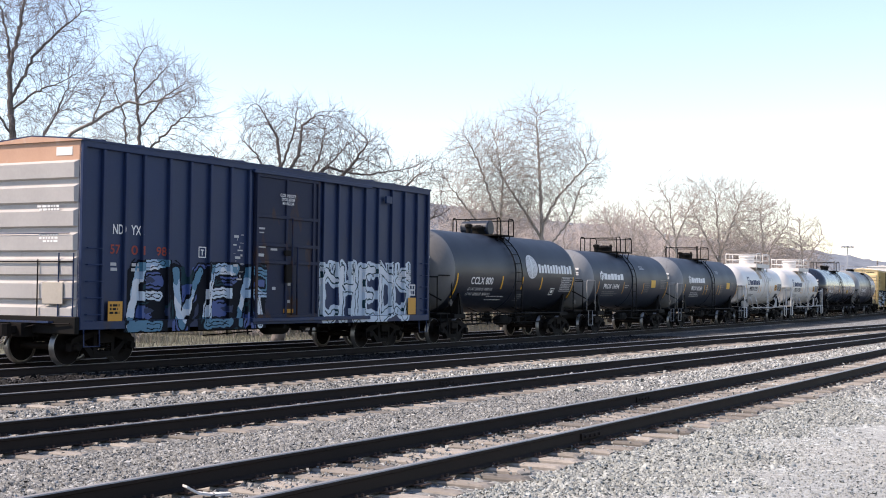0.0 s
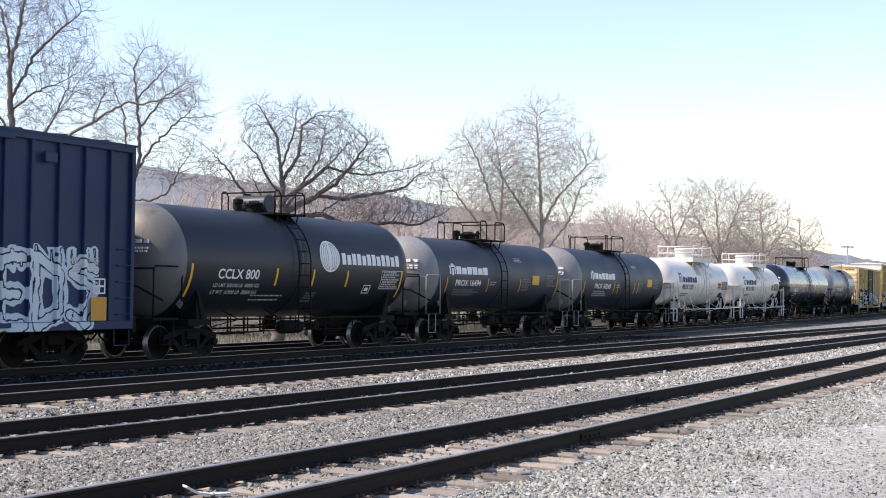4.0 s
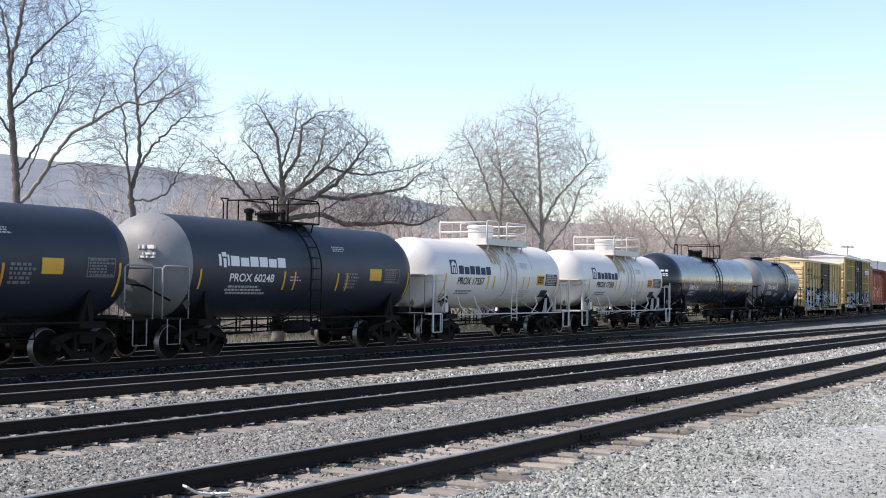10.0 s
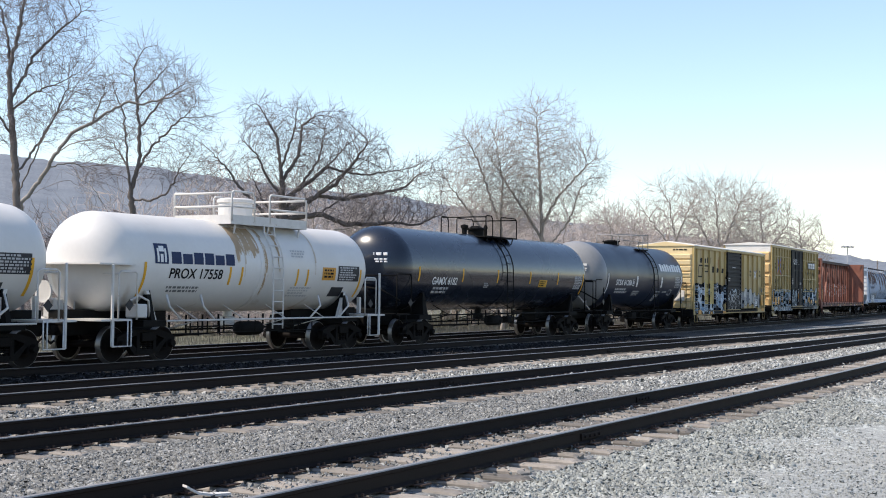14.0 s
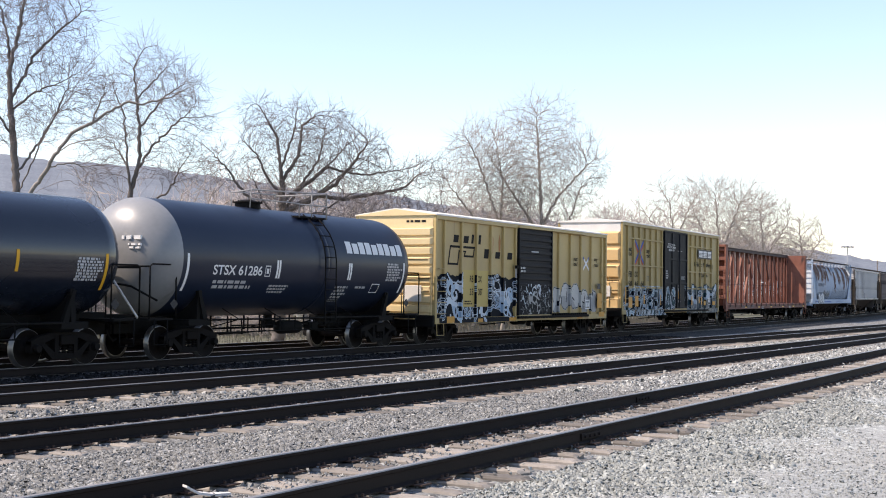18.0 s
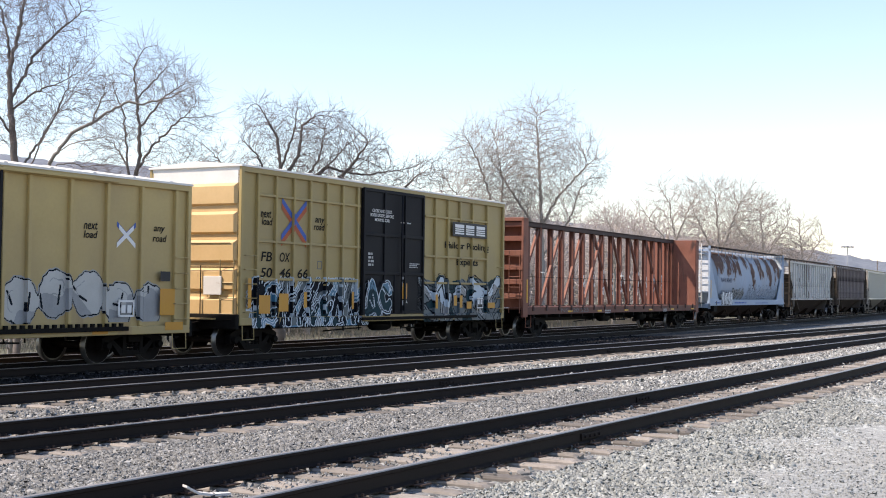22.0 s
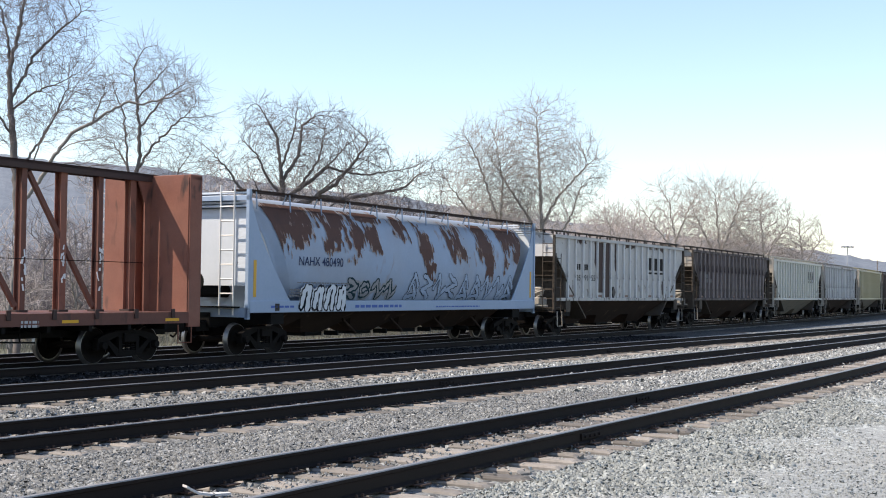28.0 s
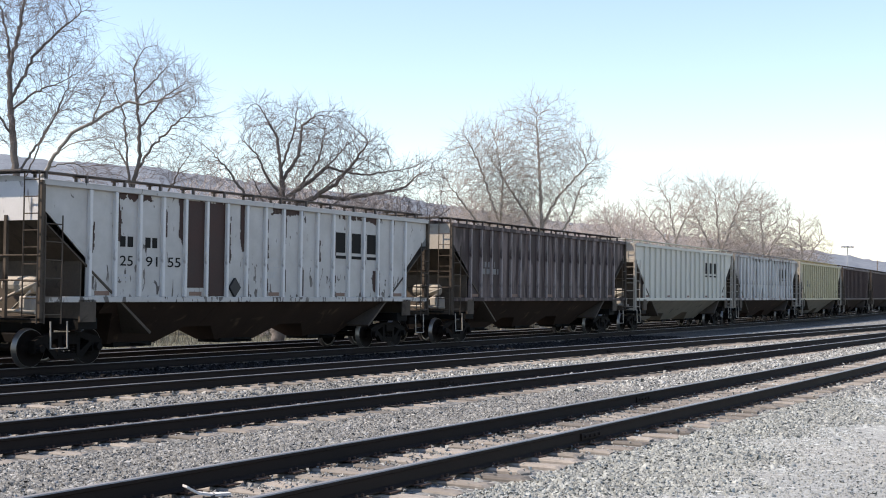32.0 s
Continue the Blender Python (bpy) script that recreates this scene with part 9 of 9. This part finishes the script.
def build_grass():
    """Dry and green blades and brush stems on the strip beyond the far track."""
    rng = np.random.default_rng(9)
    for name, words, m, n, d0, d1, h0, h1, wid in (("dry_grass", "pale dry grass beside the far track", M_DRY, 42000, 31.0, 60, 0.10, 0.36, 0.014), ("green_grass", "patchy fresh green grass beyond the tracks", M_GREEN, 22000, 30.4, 37, 0.06, 0.20, 0.018),
                                               ("dead_stalks", "upright dead stalks and weeds in the grass", M_STEM, 9000, 35, 52, 0.3, 1.1, 0.009)):
        x = rng.uniform(14, 125, n)
        d = d0 + (d1 - d0) * rng.uniform(0, 1, n) ** 1.3
        y = d + x * x / (2 * BEND)
        z = np.interp(d, [p[0] for p in GROUND_Z], [p[1] for p in GROUND_Z]) - 0.06
        q = rng.uniform(0, 6.3, n)
        h = rng.uniform(h0, h1, n) * (0.6 + 0.6 * np.abs(np.sin(x * 0.35) * np.cos(d * 0.6)))
        ux, uy = np.cos(q) * wid * (0.6 + x / 70), np.sin(q) * wid * (0.6 + x / 70)
        lx, ly = rng.normal(0, 0.18, n) * h, rng.normal(0, 0.18, n) * h
        v = np.stack([np.stack([x - ux, y - uy, z], -1), np.stack([x + ux, y + uy, z], -1), np.stack([x + lx, y + ly, z + h], -1)], 1).reshape(-1, 3)
        me = quad_mesh(name, v, np.arange(3 * n).reshape(-1, 3))
        me.materials.append(m)
        tagged(new(name, me), words, "grass", kind="stuff")


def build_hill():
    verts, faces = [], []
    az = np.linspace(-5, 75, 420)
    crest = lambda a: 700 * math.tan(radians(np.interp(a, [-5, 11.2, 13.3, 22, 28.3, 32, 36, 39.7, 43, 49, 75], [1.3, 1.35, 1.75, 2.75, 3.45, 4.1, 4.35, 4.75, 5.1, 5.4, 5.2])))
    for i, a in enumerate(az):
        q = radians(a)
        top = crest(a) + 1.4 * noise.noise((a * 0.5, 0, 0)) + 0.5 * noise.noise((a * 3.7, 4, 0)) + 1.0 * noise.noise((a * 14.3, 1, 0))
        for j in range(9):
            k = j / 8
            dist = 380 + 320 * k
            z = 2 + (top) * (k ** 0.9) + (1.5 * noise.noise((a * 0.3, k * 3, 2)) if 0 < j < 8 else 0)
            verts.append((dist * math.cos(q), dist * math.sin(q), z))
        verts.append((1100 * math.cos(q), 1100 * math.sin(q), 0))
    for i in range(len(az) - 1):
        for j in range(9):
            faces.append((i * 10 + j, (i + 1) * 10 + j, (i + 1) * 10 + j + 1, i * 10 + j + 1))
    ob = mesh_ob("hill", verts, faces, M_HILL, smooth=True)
    tagged(ob, "low wooded hill of bare trees, greyed by painted haze", "hill", kind="structure")


# mast grey lightened to carry distance haze in its colour
M_MAST = surface("hazed_mast", (0.22, 0.24, 0.26), (0.32, 0.34, 0.36), 2, 0.6, 0, 0.05, 20)


def build_mast(x, y, z_top, words):
    mast = tagged(new("light_mast"), words, "light mast")
    mast.location = (x, y, 1.5)
    h = z_top - 1.5
    part("pole", tube(bmesh.new(), [(0, 0, -1), (0, 0, h)], 0.26, 10, 0.12), M_MAST, mast)
    bm = lathe(bmesh.new(), [(h - 0.25, 0.3), (h - 0.2, 1.5), (h, 1.5), (h + 0.1, 0.3)], "z", 16)
    part("lamp_ring", bm, M_MAST, mast)
    for k in range(8):
        q = k * math.pi / 4
        bm = boxes((-0.35, 0.35, -0.25, 0.25, -0.3, 0.3), bevel=0.05)
        lamp = part("floodlight", bm, M_WHITE_TRIM, mast)
        lamp.location, lamp.rotation_euler = (1.7 * math.cos(q), 1.7 * math.sin(q), h - 0.1), (0, 0.5, q)


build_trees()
build_thicket()
build_grass()
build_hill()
build_mast(409.5, 93.4, 17.0, "tall yard light mast far beyond the train")


def build_pole(x, y, z_top):
    pole = tagged(new("utility_pole"), "thin wooden utility pole far down the line", "utility pole")
    pole.location = (x, y, 0)
    part("shaft", tube(bmesh.new(), [(0, 0, -2), (0, 0, z_top)], 0.18, 8, 0.12), M_BARK, pole)
    part("cross_arm", boxes((-0.9, 0.9, -0.06, 0.06, z_top - 0.7, z_top - 0.55)), M_BARK, pole)


build_pole(309.9, 63.9, 10.0)


# ---- ties, plates and loose stone ----
M_SCATTER = surface("ballast_stone", (0.140, 0.142, 0.139), (0.272, 0.276, 0.270), 12, 0.9, 0, 0.4, 70)


def island_tones(m, tones):
    """Gives each loose stone a tone of its own."""
    t = m.node_tree
    bsdf = t.nodes["Principled BSDF"]
    geo = t.nodes.new("ShaderNodeNewGeometry")
    cr = t.nodes.new("ShaderNodeValToRGB")
    while len(cr.color_ramp.elements) < len(tones):
        cr.color_ramp.elements.new(0.5)
    for i, c in enumerate(tones):
        cr.color_ramp.elements[i].position, cr.color_ramp.elements[i].color = i / (len(tones) - 1), (*c, 1)
    t.links.new(geo.outputs["Random Per Island"], cr.inputs[0])
    mix = t.nodes.new("ShaderNodeMix")
    mix.data_type, mix.blend_type = "RGBA", "MULTIPLY"
    mix.inputs[0].default_value = 1.0
    old = bsdf.inputs["Base Color"].links[0].from_socket
    t.links.new(old, mix.inputs[6])
    t.links.new(cr.outputs[0], mix.inputs[7])
    t.links.new(mix.outputs[2], bsdf.inputs["Base Color"])


island_tones(M_SCATTER, [(0.34, 0.345, 0.342), (0.9, 0.905, 0.89), (1.15, 1.15, 1.13), (0.5, 0.5, 0.49), (1.75, 1.75, 1.73), (0.55, 0.56, 0.557)])


# brighter copy of the ballast stone, front light put into its colour
M_SCATTER_FAR = surface("front_lit_ballast_stone", (0.21, 0.215, 0.208), (0.385, 0.392, 0.380), 12, 0.9, 0, 0.4, 70)
island_tones(M_SCATTER_FAR, [(0.34, 0.345, 0.342), (0.9, 0.905, 0.89), (1.15, 1.15, 1.13), (0.5, 0.5, 0.49), (1.75, 1.75, 1.73), (0.55, 0.56, 0.557)])
M_SCATTER_ROAD = surface("pale_ballast_stone", (0.205, 0.217, 0.208), (0.365, 0.382, 0.367), 12, 0.9, 0, 0.4, 70)
island_tones(M_SCATTER_ROAD, [(0.5, 0.505, 0.5), (0.9, 0.905, 0.89), (1.1, 1.1, 1.08), (0.65, 0.65, 0.64), (1.45, 1.45, 1.43), (0.7, 0.71, 0.70)])
M_ROADSTONE = surface("road_stone", (0.225, 0.236, 0.229), (0.33, 0.345, 0.334), 12, 0.9, 0, 0.3, 70)
island_tones(M_ROADSTONE, [(0.72, 0.72, 0.70), (1.0, 1.0, 0.98), (1.08, 1.08, 1.06), (0.85, 0.83, 0.80), (1.18, 1.17, 1.15), (0.92, 0.92, 0.92)])


def tie_mesh(k):
    """A weathered tie: ragged ends, worn edges, a split along the grain."""
    rnd = random.Random(k)
    bm = bmesh.new()
    w, l, h = 0.115 + rnd.uniform(-0.01, 0.012), 1.30 + rnd.uniform(-0.05, 0.05), 0.18
    split = rnd.uniform(-0.4, 0.4) * w
    cross = [(-w, -h), (w, -h), (w, -0.022), (w - 0.02, -0.003), (split + 0.012, 0.0), (split, -0.016), (split - 0.010, 0.0), (-w + 0.02, -0.004), (-w, -0.024)]
    rows = []
    for y in (-l, -l + 0.05, -0.55 * l, 0.0, 0.55 * l, l - 0.05, l):
        worn = 0.024 if abs(y) == l else 0.0
        rows.append([bm.verts.new((u + rnd.uniform(-0.007, 0.007), y + (rnd.uniform(-0.035, 0.02) if worn else 0), z - (worn * rnd.uniform(0.2, 1.4) if z > -0.1 else 0) + rnd.uniform(-0.005, 0.003))) for u, z in cross])
    n = len(cross)
    for a, b in zip(rows, rows[1:]):
        for q in range(n):
            bm.faces.new((a[q], b[q], b[(q + 1) % n], a[(q + 1) % n]))
    bm.faces.new(rows[0])
    bm.faces.new(rows[-1][::-1])
    bmesh.ops.recalc_face_normals(bm, faces=bm.faces)
    me = bpy.data.meshes.new("tie")
    bm.to_mesh(me)
    bm.free()
    me.materials.append(M_TIE)
    return me


TIE_STEP = 0.53


def build_ties():
    meshes = [tie_mesh(k) for k in range(6)]
    rnd = random.Random(4)
    plates = bmesh.new()
    for track, s0, count in (("near", 4.5, 92), ("second", 9.0, 150), ("third", 13.0, 190), ("train", 16.0, 150)):
        for i in range(count):
            s = s0 + i * TIE_STEP + rnd.uniform(-0.03, 0.03)
            x, y, th = at_track(track, s, rnd.uniform(-0.14, 0.14))
            ob = new("tie", meshes[rnd.randrange(6)])
            ob.parent = TRACK_OBS[track]
            ob.location, ob.rotation_euler = (x, y, TRACKS[track][3] - 0.190 + rnd.uniform(-0.024, -0.002)), (rnd.uniform(-0.006, 0.006), 0, th + rnd.uniform(-0.03, 0.03))
            if track in ("near", "second") and i < 110:
                for side in (-0.7525, 0.7525):
                    x, y, th = at_track(track, s, side)
                    k = len(plates.verts)
                    z = TRACKS[track][3] - 0.188
                    box(plates, -0.095, 0.095, -0.17, 0.17, -0.008, 0.006)
                    for sx, sy in ((-0.05, -0.09), (0.05, 0.09), (0.05, -0.09)):
                        box(plates, sx - 0.011, sx + 0.011, sy - 0.011, sy + 0.011, 0.0, 0.038)
                    plates.verts.ensure_lookup_table()
                    m = Matrix.Translation((x, y, z)) @ Matrix.Rotation(th, 4, "Z")
                    for v in plates.verts[k:]:
                        v.co = m @ v.co
    tagged(part("tie_plates", plates, M_PLATE, TRACK_OBS["near"], "rusty tie plates and spikes"), kind="stuff")
    # bolted joint bars
    for track, side, s in (("near", -0.7525, 15.2), ("near", 0.7525, 21.0), ("second", -0.7525, 33.0), ("third", -0.7525, 40.0), ("second", 0.7525, 24.0), ("third", 0.7525, 57.0)):
        x, y, th = at_track(track, s, side)
        bm = boxes((-0.31, 0.31, -0.035, -0.012, 0.035, 0.118), (-0.31, 0.31, 0.012, 0.035, 0.035, 0.118), bevel=0.006)
        for k in range(4):
            lathe(bm, [(-0.06, 0.018), (-0.034, 0.020)], "y", 8, (-0.22 + 0.146 * k, 0, 0.078))
        ob = part("joint_bar", bm, M_RAIL, TRACK_OBS[track])
        ob.location, ob.rotation_euler = (x, y, TRACKS[track][3] - 0.186), (0, 0, th)


def offset_near(x):
    return np.interp(x, np.linspace(0, 80, 81), [offset("near", q) for q in np.linspace(0, 80, 81)])


def scatter(name, words, n, s_lo, s_hi, d_lo, d_hi, size, seed, mat, reach, lift=0.3, keep_out=True, near_only=11.0, thin=False):
    """Loose angular stones on the ground within the reach of the eye."""
    rng = np.random.default_rng(seed)
    x = rng.uniform(s_lo, s_hi, n)
    d = rng.uniform(d_lo, d_hi, n)
    y = d + x * x / (2 * BEND)
    dist = np.hypot(x, y)
    az = np.degrees(np.arctan2(y, x))
    ok = (dist > near_only) & (dist < reach) & (az < 51) & (az > 9.5)
    ok &= rng.uniform(0, 1, n) < np.clip(1.25 - (dist - near_only) / (reach - near_only), 0.25, 1)
    if thin:
        edge = offset_near(x) - 1.75 + 0.5 * np.sin(x * 0.8) + 0.3 * np.sin(x * 2.3)
        ok &= rng.uniform(0, 1, n) < np.clip(1 + (d - edge) / 1.3, 0.02, 1)
    zg = np.interp(d, [p[0] for p in GROUND_Z], [p[1] for p in GROUND_Z])
    if keep_out:
        for tr, s0 in (("near", 4.5), ("second", 9.0), ("third", 13.0)):
            off = np.array([offset(tr, q) for q in np.linspace(0, 80, 81)])
            rel = d - np.interp(x, np.linspace(0, 80, 81), off)
            for side in (-0.7525, 0.7525):
                ok &= np.abs(rel - side) > 0.06 + 1.6 * size
            along = BEND * np.arctan2(x, BEND - y)
            phase = np.abs(((along - s0) / TIE_STEP + 0.5) % 1 - 0.5) * TIE_STEP
            on_tie = (phase < 0.14) & (np.abs(rel) < 1.3)
            ok &= ~on_tie | (rng.uniform(0, 1, n) < np.where(np.abs(rel) > 0.85, 0.03, 0.07))
            zg = np.where(np.abs(rel) < 1.36, TRACKS[tr][3] - 0.252 + np.where(on_tie, 0.058, 0) - np.where((np.abs(rel) > 0.85) & ~on_tie, 0.02, 0) + rng.uniform(-0.02, 0.012, n), zg)
    x, y, zg = x[ok], y[ok], zg[ok]
    m = len(x)
    # a chip of stone: four corners on the ground and a skewed ridge
    base = np.array([(1, -0.8, -0.45), (1, 0.8, -0.45), (-1, 0.8, -0.45), (-1, -0.8, -0.45), (0.36, 0, 0.88), (-0.36, 0, 0.80)], float)
    tri = np.array([(0, 1, 4), (1, 2, 5), (1, 5, 4), (2, 3, 5), (3, 0, 4), (3, 4, 5)])
    v = base[None] * rng.uniform(0.7, 1.2, (m, 6, 1)) + rng.normal(0, 0.24, (m, 6, 3))
    q = np.c_[np.ones(m), rng.normal(0, 0.28, (m, 2)), np.zeros(m)]
    turn = rng.uniform(0, 6.3, m)
    q /= np.linalg.norm(q, axis=1)[:, None]
    w, a, b, c = q.T
    rot = np.stack([1 - 2 * (b * b + c * c), 2 * (a * b - c * w), 2 * (a * c + b * w), 2 * (a * b + c * w), 1 - 2 * (a * a + c * c), 2 * (b * c - a * w), 2 * (a * c - b * w), 2 * (b * c + a * w), 1 - 2 * (a * a + b * b)], -1).reshape(m, 3, 3)
    sz = size * rng.lognormal(0, 0.34, m)
    v = np.einsum("mij,mkj->mki", rot, v) * sz[:, None, None]
    ct, st = np.cos(turn)[:, None], np.sin(turn)[:, None]
    v = np.stack([v[:, :, 0] * ct - v[:, :, 1] * st, v[:, :, 0] * st + v[:, :, 1] * ct, v[:, :, 2]], -1)
    v += np.stack([x, y, zg + sz * lift], -1)[:, None, :]
    f = (tri[None] + (np.arange(m) * 6)[:, None, None]).reshape(-1, 3)
    me = quad_mesh(name, v.reshape(-1, 3), f)
    me.materials.append(mat)
    tagged(new(name, me), words, "gravel", kind="stuff")


# stones darkened for the train's shadow, a few left bright as glints
M_SHADE_STONE = surface("shadowed_stone", (0.010, 0.010, 0.010), (0.026, 0.025, 0.025), 12, 0.9, 0, 0.3, 70, spec=0.1)
island_tones(M_SHADE_STONE, [(0.5, 0.5, 0.5), (1.0, 1.0, 1.0), (0.7, 0.7, 0.72), (3.2, 3.2, 3.3), (0.8, 0.8, 0.8), (1.2, 1.2, 1.2)])
build_ties()
scatter("sooty_ballast", "ballast stones along the train's track, coloured as in its shadow", 42000, 14, 60, 19.6, 22.2, 0.026, 8, M_SHADE_STONE, 62)
scatter("far_ballast", "light ballast stones round the farther tracks", 120000, 24, 75, 3.0, 19.0, 0.022, 5, M_SCATTER_FAR, 78, near_only=26.0, thin=True)
scatter("far_ballast", "light ballast stones between the middle tracks", 70000, 12, 30, 15.5, 19.6, 0.020, 6, M_SCATTER, 34)
scatter("ballast_stones", "loose angular grey ballast stones round the tracks", 450000, 5, 30, 6.15, 15.5, 0.0132, 1, M_SCATTER, 28)
scatter("spilt_ballast", "pale ballast stones spilt beside the yard road", 190000, 5, 30, 2.4, 6.15, 0.0132, 7, M_SCATTER_ROAD, 28, thin=True)
scatter("gravel_stones", "fine scattered gravel on the yard road", 30000, 8, 30, 1.6, 5.0, 0.0085, 2, M_ROADSTONE, 27, 0.25, False)


def build_scrap():
    """A bent flat bar left between the rails."""
    x, y, th = at_track("near", 9.12, 0.42)
    bar = bmesh.new()
    pts = [(-0.30, 0.0), (-0.12, 0.004), (0.02, 0.03), (0.10, 0.075), (0.14, 0.10)]
    rows = []
    for i, (u, w) in enumerate(pts):
        half = 0.05 if i else 0.03
        rows.append([bar.verts.new((u, v, w + dz)) for v, dz in ((-half, 0), (half, 0), (half, 0.022), (-half, 0.022))])
    for a, b in zip(rows, rows[1:]):
        for k in range(4):
            bar.faces.new((a[k], a[(k + 1) % 4], b[(k + 1) % 4], b[k]))
    bar.faces.new(rows[0][::-1])
    bar.faces.new(rows[-1])
    ob = part("scrap_iron", bar, M_CREAM_ROOF, None)
    ob.location, ob.rotation_euler = (x, y, TRACKS["near"][3] - 0.20), (0, 0, th + 2.7)
    tagged(ob, "bent light grey flat bar lying between the rails", "scrap iron")


build_scrap()


def build_insect():
    """A small dark insect that darts across once, close to the camera."""
    bug = tagged(new("insect"), "small dark flying insect close to the camera", "insect")
    part("body", lathe(bmesh.new(), [(-0.0065, 0.0004), (-0.005, 0.0016), (-0.001, 0.0022), (0.003, 0.002), (0.006, 0.0012), (0.0068, 0.0004)], "x", 8), P_GREY, bug, smooth=True)
    for s in (-1, 1):
        bm = bmesh.new()
        prism(bm, [(0.002, 0.001 * s), (-0.001, 0.008 * s), (-0.006, 0.007 * s), (-0.002, 0.001 * s)], "z", 0.0015, 0.0018)
        part("wing", bm, P_GREY, bug)
    return bug


INSECT = build_insect()


# ---- the train's journey ----
def travel(t):
    """How far the train has rolled since the start: half speed at first, then full speed with a slight hitch."""
    def late(q):
        q -= 20
        base = (((8.2109e-05 * q - 8.6164e-04) * q - 2.11161e-02) * q + 7.149956) * q + 112.19586
        u = q / 10
        hitch = 0.275 * min(max((q - 1.0) / 0.3, 0.0), 1.0)
        return base + 0.9373 + u * (1.0626 + u * (0.9435 + u * (0.1734 - 0.445 * u))) - hitch
    def early(q):
        return (-0.00343558 * q + 3.61370446) * q + 0.03177721
    if t >= 8.9:
        return late(t)
    if t <= 8.5:
        return early(t)
    return early(8.5) + (late(8.9) - early(8.5)) * ((t - 8.5) / 0.4) ** 1.25


def train_pose(s):
    x, y, th = on_yard(s, TRACKS["train"][0])
    return Matrix.Translation((x, y, 0)) @ Matrix.Rotation(th, 4, "Z")


def insect_pose(ahead, right, up):
    f = Vector((math.cos(YAW), math.sin(YAW), 0))
    r = Vector((math.sin(YAW), -math.cos(YAW), 0))
    p = EYE + f * ahead + r * right + Vector((0, 0, 1)) * (up + ahead * math.tan(PITCH))
    return Matrix.Translation(p) @ Matrix.Rotation(YAW + 2.2, 4, "Z") @ Matrix.Rotation(-0.25, 4, "Y")


def motions():
    rest = insect_pose(-2.0, 1.5, -2.005 + 2.0 * math.tan(PITCH))
    walk(INSECT, [(0.0, rest), (17.6, rest), (18.6, insect_pose(0.6, 2.6, -0.5)), (18.9, insect_pose(2.3, 1.15, 0.02)), (19.0, insect_pose(2.3, 0.50, 0.203)), (19.1, insect_pose(2.2, -0.10, 0.72)),
                  (19.6, insect_pose(0.5, -1.5, 1.2)), (21.0, rest), (32.0, rest)])
    times = sorted({round(i * 0.5, 3) for i in range(65)} | {8.4, 8.6, 8.7, 8.8, 8.9, 9.1, 9.2, 20.8, 20.9, 21.1, 21.2, 21.3, 21.4})
    spins = [f / 30 for f in range(0, 260, 4)] + [f / 30 for f in range(260, 961, 2)]
    for car, centre in CARS:
        walk(car, [(t, train_pose(centre - travel(t))) for t in times])
    for wheelset, x, r in WHEELSETS:
        walk(wheelset, [(t, Matrix.Translation((x, 0, r)) @ Matrix.Rotation(-travel(t) / r, 4, "Y")) for t in spins])


motions()
